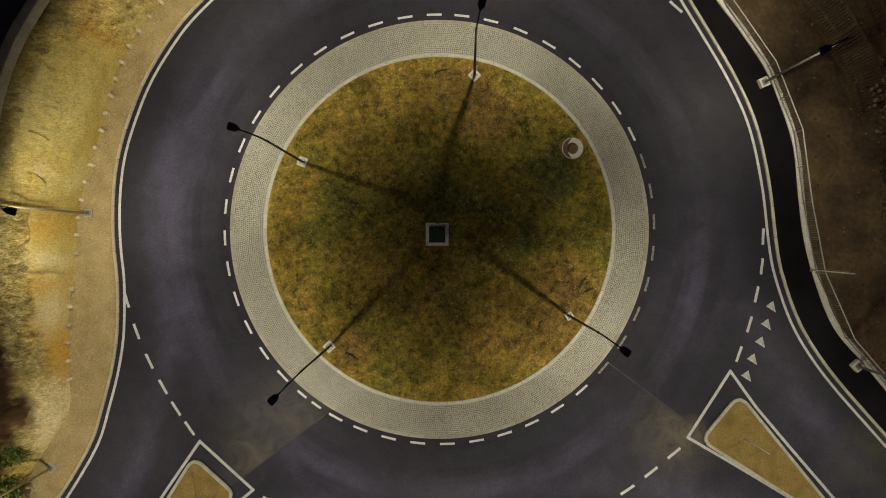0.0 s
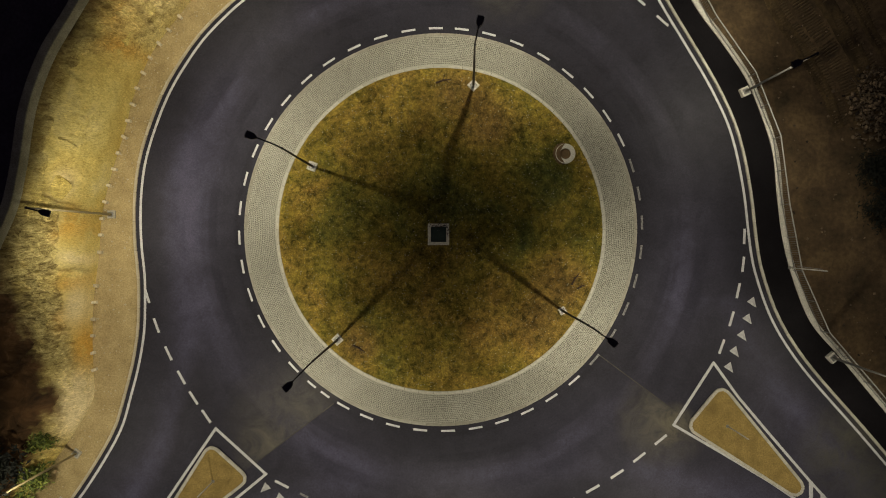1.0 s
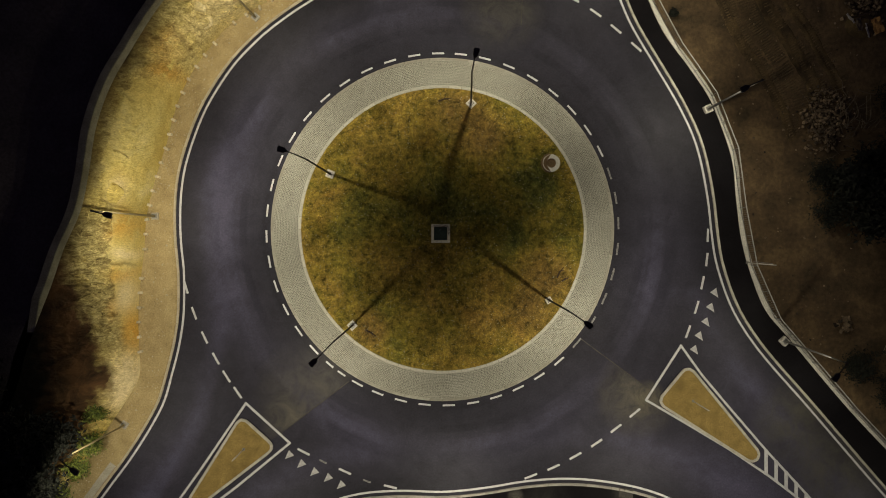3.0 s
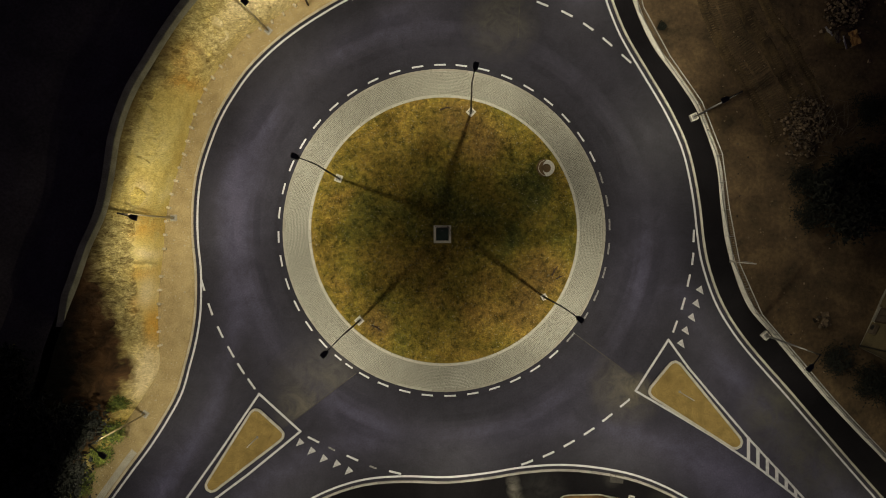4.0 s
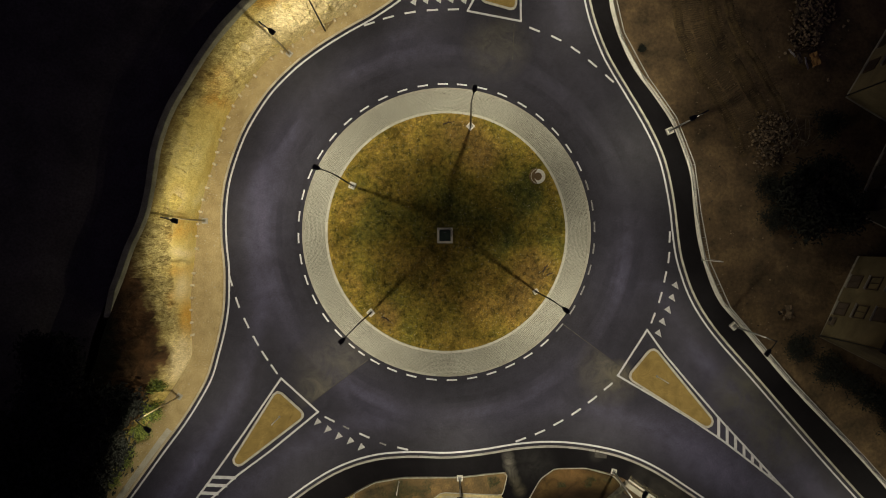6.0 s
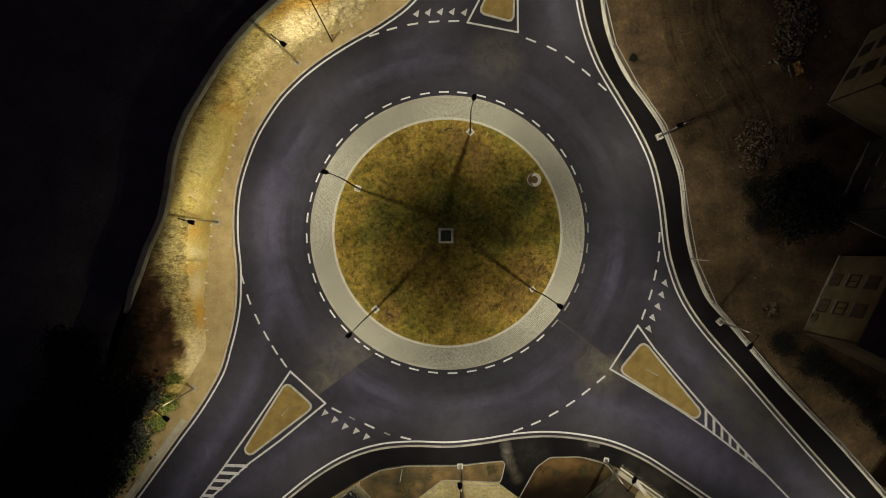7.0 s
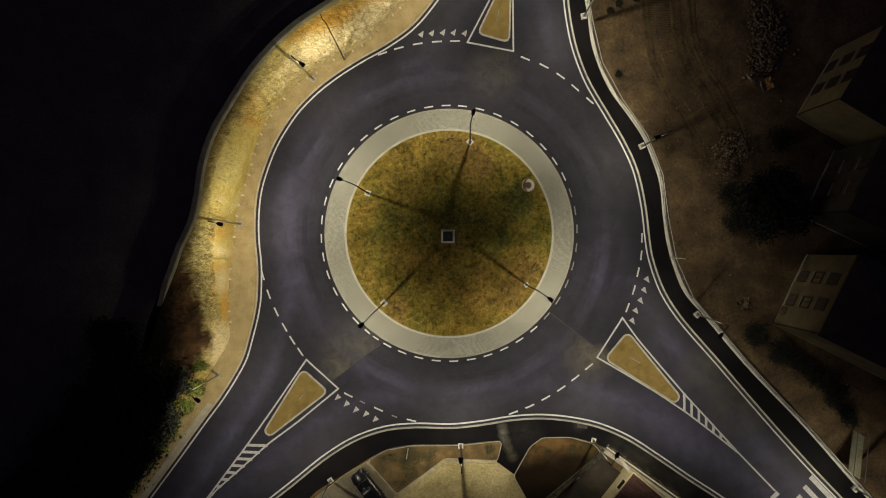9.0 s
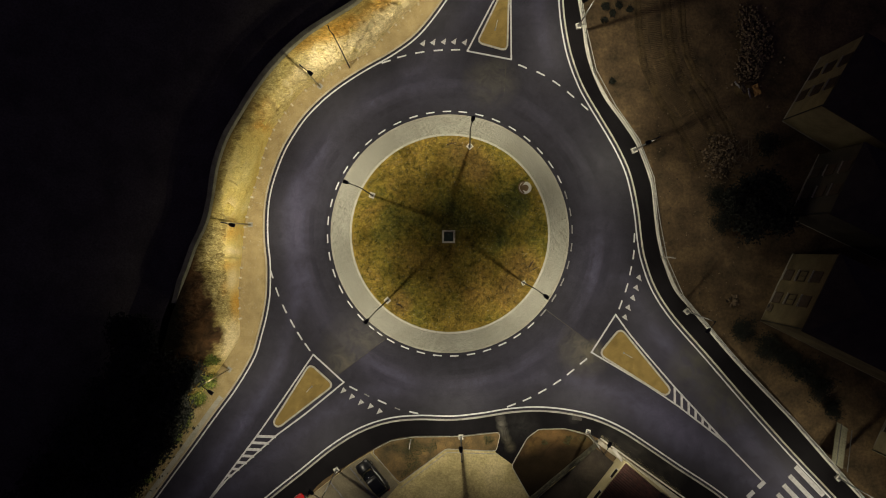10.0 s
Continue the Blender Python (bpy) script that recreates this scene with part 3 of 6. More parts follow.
def build_road():
    """The asphalt sheet, fine enough to carry wheel polish and the lamps' uneven brightness."""
    from mathutils.geometry import delaunay_2d_cdt
    rim = [Vector(p) for p in road_outline]
    n = len(rim)
    inner = [Vector((x + 0.3 * (k % 2), y)) for k, y in enumerate(np.arange(-33.03, 33, 0.7)) for x in np.arange(-46.01, 46, 0.7)]
    vs, _, fs, *_ = delaunay_2d_cdt(rim + inner, [(k, (k + 1) % n) for k in range(n)], [], 1, 1e-5)
    pts = np.array([(v.x, v.y) for v in vs])
    faces = []
    for a, b, c in fs:
        u = (vs[b] - vs[a]).cross(vs[c] - vs[a])
        faces.append((a, b, c) if u > 0 else (a, c, b))
    count = len(vs)
    verts = [(x, y, 0.0) for x, y in pts] + [(p.x, p.y, -0.14) for p in rim]
    top = {(round(x, 4), round(y, 4)): i for i, (x, y) in enumerate(pts)}
    ids = [top.get((round(p.x, 4), round(p.y, 4))) for p in rim]
    for k in range(n):
        a, b = ids[k], ids[(k + 1) % n]
        if a is not None and b is not None:
            faces.append((a, count + k, count + (k + 1) % n, b))
    ob = put("road", verts, faces, ASPHALT)
    bell = lambda d, at, wide: np.exp(-((d - at) / wide) ** 2)
    dl, dr, ds = (distance_to(e, pts) for e in (left_edge, right_edge, south_edge))
    ring_r = np.hypot(pts[:, 0] - CX, pts[:, 1] - CY)
    edge = np.minimum(np.minimum(dl, dr), ds)
    wear_and_light = 0.27 + 0.42 * bell(ring_r, 17.3, 1.6) + 0.30 * bell(dl, 2.7, 0.8) + 0.26 * bell(dr, 2.3, 0.9) + 0.26 * bell(ds, 3.3, 1.0)
    # South-east arm: lamp light there is put into the tone.
    wear_and_light += 0.30 * bell(np.hypot(pts[:, 0] - 31.0, (pts[:, 1] + 21.5) * 1.2), 0, 8.0)
    wear_and_light += 0.14 * bell(np.hypot(pts[:, 0] - 23.0, pts[:, 1] + 19.0), 0, 4.5)
    wear_and_light += np.where(pts[:, 1] < -4, 0.26 * bell(dl, 3.2, 0.45), 0)
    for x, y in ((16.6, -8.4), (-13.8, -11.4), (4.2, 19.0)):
        wear_and_light *= 1 - 0.5 * bell(np.hypot(pts[:, 0] - x, pts[:, 1] - y), 0, 4.2)
    # Patches darkened by place until the road's brightness fits.
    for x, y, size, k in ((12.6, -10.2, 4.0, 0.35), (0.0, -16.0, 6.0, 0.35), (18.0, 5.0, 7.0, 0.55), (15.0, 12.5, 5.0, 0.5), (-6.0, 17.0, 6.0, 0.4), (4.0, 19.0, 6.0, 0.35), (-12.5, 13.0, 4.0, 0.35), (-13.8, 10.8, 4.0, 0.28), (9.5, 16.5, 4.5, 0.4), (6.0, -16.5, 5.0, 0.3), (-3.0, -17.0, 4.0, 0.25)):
        wear_and_light *= 1 - k * bell(np.hypot(pts[:, 0] - x, pts[:, 1] - y), 0, size)
    wear_and_light *= np.clip(edge / 1.6, 0.12, 1.0) ** 0.7
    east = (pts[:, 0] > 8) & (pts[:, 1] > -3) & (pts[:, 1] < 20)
    wear_and_light *= np.where(east, np.clip(dr / 5.0, 0.12, 1.0), 1)
    wear_and_light *= np.where(pts[:, 1] > 8, np.clip(dl / 3.6, 0.25, 1.0), 1)
    wear_and_light *= np.where(ring_r < 15.6, np.clip((ring_r - 13.0) / 2.6, 0.2, 1), 1)
    at = ob.data.attributes.new("wear_and_light", "FLOAT", "POINT")
    at.data.foreach_set("value", np.concatenate([np.clip(wear_and_light, 0, 1.0), np.zeros(n)]).astype(np.float32))
    return ob


road = tagged(build_road(), "dark grey asphalt roundabout with three roads joining it", "road", kind="structure")

n_foot = 360
kerb_line = shifted(right_edge, 0.45)
kerb_r = shifted(right_edge, 0.53)
foot_r = [resample(kerb_r, count=n_foot), resample(shifted(wall_line, -0.12), count=n_foot)]
tagged(loft("pavement_1", [lift(foot_r[0], -0.1), lift(foot_r[0], 0.10), lift(foot_r[0] * 0.5 + foot_r[1] * 0.5, 0.11), lift(foot_r[1], 0.12), lift(foot_r[1], -0.1)], FRESH_ASPHALT, None, False), "fresh black asphalt footway beside the retaining wall", "pavement", kind="structure")

kerb_s = shifted(south_edge, -0.48)
SOUTH_BACK = [(-68, -90), (-40, -56), (-27.5, -38), (-21.5, -32.4), (-16.54, -28.8), (-14.62, -26.88), (-11.42, -24.83), (-9.18, -23.42), (-6.94, -22.21), (-4.38, -21.76), (1.06, -21.7), (3.94, -21.38), (6.0, -21.3), (9.0, -21.3), (12.9, -20.95), (15.46, -21.5), (17.6, -22.6), (21.7, -25.6), (26.5, -29.2), (33, -34), (50, -51), (82, -91)]
foot_s = [resample(kerb_s, count=n_foot), resample(curve(SOUTH_BACK), count=n_foot)]
tagged(loft("pavement_2", [lift(foot_s[0], -0.1), lift(foot_s[0], 0.10), lift(foot_s[0] * 0.5 + foot_s[1] * 0.5, 0.105), lift(foot_s[1], 0.11), lift(foot_s[1], -0.1)], FRESH_ASPHALT, None, False), "fresh black asphalt footway in front of the yard", "pavement", kind="structure")

# sandy verge at the foot of the cut rock
n_v = 300
kerb_l = shifted(left_edge, -0.45)
inside = (kerb_l[:, 1] < 62) & (kerb_l[:, 1] > -62)
edge_l = resample(kerb_l[inside], count=n_v)
foot_l = resample(curve(FOOT_LINE), count=n_v)


def matched(line, guide):
    """The line's points nearest in step with the guide, kept in order."""
    out = []
    for g in guide:
        k = int(np.argmin(np.sum((line[:, :2] - g[:2]) ** 2, axis=1)))
        out.append(line[k])
    return np.array(out)


fine_kerb = resample(kerb_l[inside], count=4000)
edge_l = matched(fine_kerb, foot_l)
verge_rows = []
for k in range(7):
    row = edge_l * (1 - k / 6) + foot_l * (k / 6)
    z = [0.06 + 0.10 * k / 6 + (0.035 * noise.noise(Vector((x * 0.9, y * 0.9, 1))) if 0 < k else 0) for x, y in row[:, :2]]
    verge_rows.append(lift(row, z))
tagged(loft("verge", [lift(edge_l, -0.14)] + verge_rows, VERGE), "sandy gravel verge at the foot of the cut rock", "verge", kind="structure")


# ---- cut rock and hill ----
def crest_z(y):
    return float(np.interp(y, [-60, -30, -14, -6, 2, 10, 19, 40], [4.0, 4.6, 5.0, 5.2, 5.8, 5.9, 5.7, 5.6]))


CREVICES = ((14.4, 1.8, 0.0, 0.62), (2.4, 1.2, 0.1, 0.75), (18.8, -1.2, 0.2, 0.7), (22.6, 1.0, 0.0, 0.6), (-1.7, 0.8, 0.0, 0.5), (-6.6, 2.4, 0.05, 0.4), (9.6, 0.8, 0.45, 0.9), (25.8, -0.8, 0.1, 0.7), (6.2, 1.0, 0.3, 0.6))


def crevice(y, u, q):
    """1 in the bottom of a crack in the rock, 0 away from all of them."""
    k = 0.0
    for y0, lean, u0, u1 in CREVICES:
        if u0 < u < u1:
            d = y - (y0 + lean * u + 0.3 * noise.noise(q * 0.9) + 0.12 * noise.noise(q * 3.0))
            k = max(k, math.exp(-(d / 0.13) ** 2))
    return k


def slab(y, u):
    """1 on the smooth lower slabs of the cut, 0 on its broken parts."""
    top = float(np.interp(y, [-13.5, -11.8, -10.4, -8.8, -7.9, -6.2, -4, -2, 0.5, 2.2, 2.8, 3.4, 6, 11, 12.6], [0.0, 0.12, 0.14, 0.12, 0.03, 0.09, 0.18, 0.26, 0.34, 0.40, 0.45, 0.62, 0.8, 0.7, 0.0]))
    k = min(max((top - u) / (0.06 if y < 2.6 else 0.1) + 0.5, 0), 1)
    return k * (0.85 if y > 2.6 else 0.65 if y < -8 else 1.0)


def build_hill():
    rows = 46
    foot, crest = curve(FOOT_LINE, None, per=44), curve(CREST_LINE, None, per=44)
    n = len(foot)
    out = []
    for r in range(rows + 1):
        u = r / rows
        row = []
        for i in range(n):
            f, c = foot[i], crest[i]
            steep = 0.42 if f[1] > -7 else 0.42 + 0.4 * min((-7 - f[1]) / 8, 1)
            p = f * (1 - u) + c * u
            z = 0.13 + (crest_z(f[1]) - 0.13) * u ** steep
            q = Vector((p[0], p[1], z))
            away = Vector((c[0] - f[0], c[1] - f[1], 0)).normalized()
            w = math.sin(min(u * 1.02, 1) * math.pi) ** 0.5 if 0 < u < 1 else 0
            ridge = abs(noise.noise(q * 0.55)) * 0.9 + abs(noise.noise(q * 1.35 + Vector((9, 2, 5)))) * 0.5 + noise.noise(q * 3.1) * 0.26 + abs(noise.noise(q * 6.0)) * 0.16
            d, near = noise.voronoi(Vector((q.x * 0.75, q.y * 0.75, q.z * 0.9)) + Vector((0.35, 0.35, 0)) * noise.noise(q * 0.8))
            block = noise.cell(near[0] * 3.7)
            d2, near2 = noise.voronoi(Vector((q.x * 2.1, q.y * 2.1, q.z * 1.3)) + Vector((0.4, 0.4, 0.2)) * noise.noise(q * 1.7))
            off = (0.6 * ridge - 0.3 + 0.52 * (block - 0.5) * min((d[1] - d[0]) * 2.5, 1) + 0.22 * (noise.cell(near2[0] * 5.3) - 0.5) * min((d2[1] - d2[0]) * 3, 1)) * w * 0.6
            off *= 1 - 0.8 * slab(f[1], u)
            off += 0.16 * crevice(f[1], u, q) * w
            row.append((q.x + away.x * off, q.y + away.y * off, q.z + 0.25 * off + 0.12 * w * noise.noise(q * 1.9)))
        out.append(np.array(row))
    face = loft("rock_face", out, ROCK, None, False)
    kinds = ("soil", "rust", "pale", "grey", "smooth", "shaded")
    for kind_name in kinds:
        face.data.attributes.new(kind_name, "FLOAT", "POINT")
    soil, rust, pale, grey, smooth, shaded = (face.data.attributes[k] for k in kinds)
    for k, v in enumerate(face.data.vertices):
        u, c = (k // n) / rows, v.co
        wob = noise.noise(c * 0.5)
        foot_y = foot[k % n][1]
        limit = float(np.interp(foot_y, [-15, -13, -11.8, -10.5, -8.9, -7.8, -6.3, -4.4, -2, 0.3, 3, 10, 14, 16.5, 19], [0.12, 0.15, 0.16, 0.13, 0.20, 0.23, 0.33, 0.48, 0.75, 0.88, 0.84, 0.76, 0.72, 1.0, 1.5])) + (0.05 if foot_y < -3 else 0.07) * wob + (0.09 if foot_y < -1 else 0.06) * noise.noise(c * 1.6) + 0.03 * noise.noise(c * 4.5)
        # Earth near the crest, with the light's fall-off in it; also darkens the cracks.
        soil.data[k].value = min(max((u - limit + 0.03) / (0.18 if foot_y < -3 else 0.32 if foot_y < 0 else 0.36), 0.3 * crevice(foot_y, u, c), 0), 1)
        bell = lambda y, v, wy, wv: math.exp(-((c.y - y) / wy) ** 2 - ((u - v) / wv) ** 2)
        # Southern slope fades to black in colour, as the lamp light does.
        shaded.data[k].value = min(max((u - limit - 0.38) / 0.32, 0), 1) if foot_y < -3 else 0.0
        smooth.data[k].value = slab(foot_y + 0.5 * wob, u)
        grey.data[k].value = (1 - slab(foot_y + 0.6 * wob, u)) * float(np.interp(foot_y, [-13, -9, -7, 1.5, 2.8, 14, 16, 19, 21], [0, 0.3, 1.0, 1.0, 0.2, 0.6, 0.8, 0.35, 0.5]))
        rust.data[k].value = min(0.85 * bell(1.3 + 0.5 * wob, 0.2, 1.1, 0.22) + 0.85 * bell(-2.2 + 0.4 * wob, 0.14, 0.6, 0.16) + 1.0 * bell(-6.8, 0.02, 2.0, 0.07) + 0.6 * bell(-4.8, 0.17, 0.9, 0.06) + 0.8 * bell(12.7, 0.25, 0.7, 0.3) + 0.6 * bell(14.5, 0.5, 1.0, 0.3) + 0.8 * bell(27.0, 0.5, 2.0, 0.4) + 1.2 * bell(22.8, 0.72, 1.5, 0.3) + 0.6 * bell(20.8, 0.9, 1.2, 0.2) + 0.5 * bell(25.5, 0.6, 1.2, 0.3), 1)
        pale.data[k].value = min(0.8 * bell(-0.8 + 0.3 * wob, 0.13, 0.5, 0.16) + 0.85 * bell(-3.9, 0.07, 1.3, 0.1) + 1.4 * bell(-10.0, 0.08, 1.6, 0.14) + 0.7 * bell(-12.2, 0.05, 1.2, 0.12) + bell(27.5, 0.1, 3.0, 0.25) + 0.8 * bell(3.9, 0.4, 0.9, 0.16) + 1.3 * bell(20.5, 0.48, 0.9, 0.24) + 0.6 * bell(18.6, 0.4, 0.8, 0.2) + 0.5 * bell(23.6, 0.25, 2.0, 0.3) + 0.9 * bell(21.0, 0.16, 4.5, 0.3), 1)
    tagged(face, "rough ochre cut rock face above the verge", "rock face", kind="structure")
    top = [lift(crest, [crest_z(p[1]) for p in foot])]
    away = crest - foot
    away /= np.linalg.norm(away, axis=1)[:, None]
    far = np.array([-0.82, 0.57])
    tops = []
    for d, h in ((0.0, 0.0), (0.75, 0.03), (4.5, 0.0), (5.5, 0.6), (9, 2.5), (20, 7), (60, 16), (400, 30)):
        row = crest + away * min(d, 4.5) + far * max(d - 4.5, 0)
        tops.append(lift(row, [crest_z(p[1]) + h + 0.02 * noise.noise(Vector((x * 0.7, y * 0.7, d))) for p, (x, y) in zip(foot, row)]))
    tagged(loft("hillside", tops[2:], HILL), "dark scrub hillside above the upper track", "hillside", kind="structure")
    tagged(loft("upper_track", tops[1:3], HILL), "unlit track along the top of the cut rock", "track", kind="structure")
    keep = crest[:, 1] > -6.3
    near, back = tops[0][keep], (tops[0] * 0.25 + tops[1] * 0.75)[keep]
    # Sinks the south end to imitate the parapet fading out of the lamp light.
    sink = 0.9 * np.clip((-3.8 - near[:, 1]) / 2.4, 0, 1)
    near[:, 2] -= sink
    back[:, 2] -= sink
    tagged(loft("parapet", [near + (0, 0, -0.5), near + (0, 0, 0.73), near * 0.93 + back * 0.07 + (0, 0, 0.76), near * 0.08 + back * 0.92 + (0, 0, 0.78), back + (0, 0, 0.74), back + (0, 0, -0.3)], PARAPET, None, False), "low grey stone parapet along the top of the cut", "parapet", kind="structure")


build_hill()


def outcrops():
    """Faceted slabs of harder rock that stand out of the cut."""
    foot, crest = curve(FOOT_LINE, None, per=44), curve(CREST_LINE, None, per=44)
    rng = random.Random(63)
    for k, (y, u, size, pale) in enumerate(((16.9, 0.36, 0.55, 1), (16.6, 0.14, 0.6, 1), (19.6, 0.2, 0.5, 1), (3.9, 0.42, 0.8, 0), (13.4, 0.2, 0.5, 0), (23.2, 0.3, 0.5, 1))):
        i = int(np.argmin(np.abs(foot[:, 1] - y)))
        p = foot[i] * (1 - u) + crest[i] * u
        z = 0.13 + (crest_z(foot[i][1]) - 0.13) * u ** 0.42
        out = math.atan2(crest[i][1] - foot[i][1], crest[i][0] - foot[i][0])
        turn = Euler((rng.uniform(-0.3, 0.3), rng.uniform(-1.0, -0.6), out)).to_matrix()
        bm = bmesh.new()
        for _ in range(26):
            v = Vector((rng.gauss(0, 1), rng.gauss(0, 1), rng.gauss(0, 1))).normalized()
            bm.verts.new(Vector(p.tolist() + [z]) + turn @ Vector((v.x * 0.95, v.y * 1.2, v.z * 0.42)) * size)
        hull = bmesh.ops.convex_hull(bm, input=bm.verts)
        bmesh.ops.delete(bm, geom=[g for g in hull["geom_interior"] if isinstance(g, bmesh.types.BMVert)], context="VERTS")
        tagged(part("outcrop", bm, PALE_ROCK if pale else ROCK, None), "angular ochre slab standing out of the cut rock", "outcrop", "outcrops", "structure")


outcrops()

# ---- retaining wall ----
wl = resample(wall_line, 0.5)
inn, outr = shifted(wl, -0.16), shifted(wl, 0.22)
wall_top = 0.24
retaining_wall = tagged(loft("retaining_wall", [lift(inn, -0.2), lift(inn, wall_top - 0.02), lift(shifted(wl, -0.14), wall_top), lift(shifted(wl, 0.2), wall_top), lift(outr, wall_top - 0.02), lift(outr, -3.3)], COPING, None, False), "pale concrete retaining wall along the footway", "wall", kind="structure")


# ---- kerbs ----
def stone_mesh(name, length, width, height, material):
    bm = box_bm((length, width, height), Matrix.Translation((0, 0, height / 2)), 0.018)
    me = bpy.data.meshes.new(name)
    bmesh.ops.recalc_face_normals(bm, faces=bm.faces)
    bm.to_mesh(me)
    bm.free()
    me.materials.append(material)
    return me


def lay_kerb(name, line, width, top, material, label, near=lambda p: True, length=1.0):
    """Kerb stones end to end along a line; the far ones are one joined run."""
    bed = resample(line, 0.8)
    base = tagged(loft(name, [lift(shifted(bed, width / 2 - 0.01), -0.12), lift(shifted(bed, width / 2 - 0.01), top - 0.03), lift(shifted(bed, -width / 2 + 0.01), top - 0.03), lift(shifted(bed, -width / 2 + 0.01), -0.12)], MORTAR, None, False), label, "kerb", kind="structure")
    pts = resample(line, length)
    me = stone_mesh("kerb_stone", length - 0.012, width, top + 0.12, material)
    far = bmesh.new()
    for a, b in zip(pts, pts[1:]):
        mid, ang = (a + b) / 2, math.atan2(b[1] - a[1], b[0] - a[0])
        m = Matrix.Translation((mid[0], mid[1], -0.12 + 0.006 * noise.noise(Vector((mid[0], mid[1], 7))))) @ Matrix.Rotation(ang + 0.006 * noise.noise(Vector((mid[0] * 3, mid[1] * 3, 2))), 4, "Z")
        if near(mid):
            shared("kerb_stone", me, base, m)
        else:
            add_box(far, (length - 0.012, width, top + 0.12), m @ Matrix.Translation((0, 0, (top + 0.12) / 2)))
    if far.verts:
        tagged(part("kerb_run", far, material, base), kind="stuff")
    else:
        far.free()
    return base


in_view = lambda p: abs(p[0]) < 46 and -32 < p[1] < 32
lay_kerb("kerb_1", shifted(left_edge, -0.42), 0.18, 0.10, SANDY_KERB, "grey concrete kerb along the sandy verge", in_view)
lay_kerb("kerb_2", kerb_line, 0.18, 0.12, PALE_KERB, "pale concrete kerb along the footway by the wall", in_view)
lay_kerb("kerb_3", shifted(south_edge, -0.42), 0.19, 0.12, GREY_KERB, "pale concrete kerb along the footway by the yard", in_view)
R_OUT, R_IN = 13.55, 11.15
ring = lambda r: np.concatenate([ring_points(r, 240), ring_points(r, 240)[:1]])
lay_kerb("kerb_4", ring(R_OUT - 0.13), 0.24, 0.05, KERB, "low grey concrete kerb round the cobbled apron")
lay_kerb("kerb_5", ring(R_IN + 0.07), 0.2, 0.17, PALE_KERB, "pale concrete kerb round the central grass")


# ---- cobbled apron ----
def build_apron():
    n = 240
    lines = [np.concatenate([ring_points(r, n), ring_points(r, n)[:1]]) for r in (R_OUT - 0.2, R_IN + 0.12)]
    apron = tagged(loft("apron", [lift(lines[0], -0.1), lift(lines[0], 0.046), lift(lines[1], 0.136), lift(lines[1], -0.1)], JOINT, None, False), "ring-shaped cobbled apron of small granite setts", "pavement", kind="structure")
    verts, faces = [], []
    rng = random.Random(4)
    r = R_IN + 0.27
    while r < R_OUT - 0.28:
        count = int(math.tau * r / 0.128)
        z = 0.046 + (R_OUT - 0.2 - r) / (R_OUT - 0.2 - R_IN - 0.12) * 0.09
        shift = rng.random()
        for k in range(count):
            a = (k + shift + rng.uniform(-0.09, 0.09) + 0.4 * noise.noise(Vector((k * 0.06, r * 2.2, 1)))) * math.tau / count
            c, s = math.cos(a), math.sin(a)
            w, d, h = rng.uniform(0.044, 0.054), rng.uniform(0.042, 0.051), rng.uniform(0.004, 0.014)
            rr = r + rng.uniform(-0.010, 0.010) + 0.035 * noise.noise(Vector((a * 14, r * 0.8, 4)))
            i = len(verts)
            for (u, v, zz) in ((-1, -1, -0.02), (1, -1, -0.02), (1, 1, -0.02), (-1, 1, -0.02), (-0.92, -0.92, h), (0.92, -0.92, h), (0.92, 0.92, h), (-0.92, 0.92, h)):
                x, y = rr + u * d, v * w
                verts.append((CX + x * c - y * s, CY + x * s + y * c, z + zz))
            faces += [(i + 4, i + 5, i + 6, i + 7), (i, i + 1, i + 5, i + 4), (i + 1, i + 2, i + 6, i + 5), (i + 2, i + 3, i + 7, i + 6), (i + 3, i, i + 4, i + 7)]
        r += 0.122
    tagged(put("setts", verts, faces, SETT, apron), "small grey granite setts in rings", kind="stuff")


build_apron()


# ---- central grass ----
def mound_z(x, y):
    r = math.hypot(x - CX, y - CY) / R_IN
    return 0.12 + 0.38 * max(1 - r * r, 0) + 0.03 * noise.noise(Vector((x * 0.8, y * 0.8, 0)))


def covered(x, y):
    """Where the chamber and the shaft ring leave no room for grass."""
    return (abs(x + 0.29) < 0.72 and abs(y - 0.83) < 0.72) or math.hypot(x - 8.38, y - 6.35) < 0.7


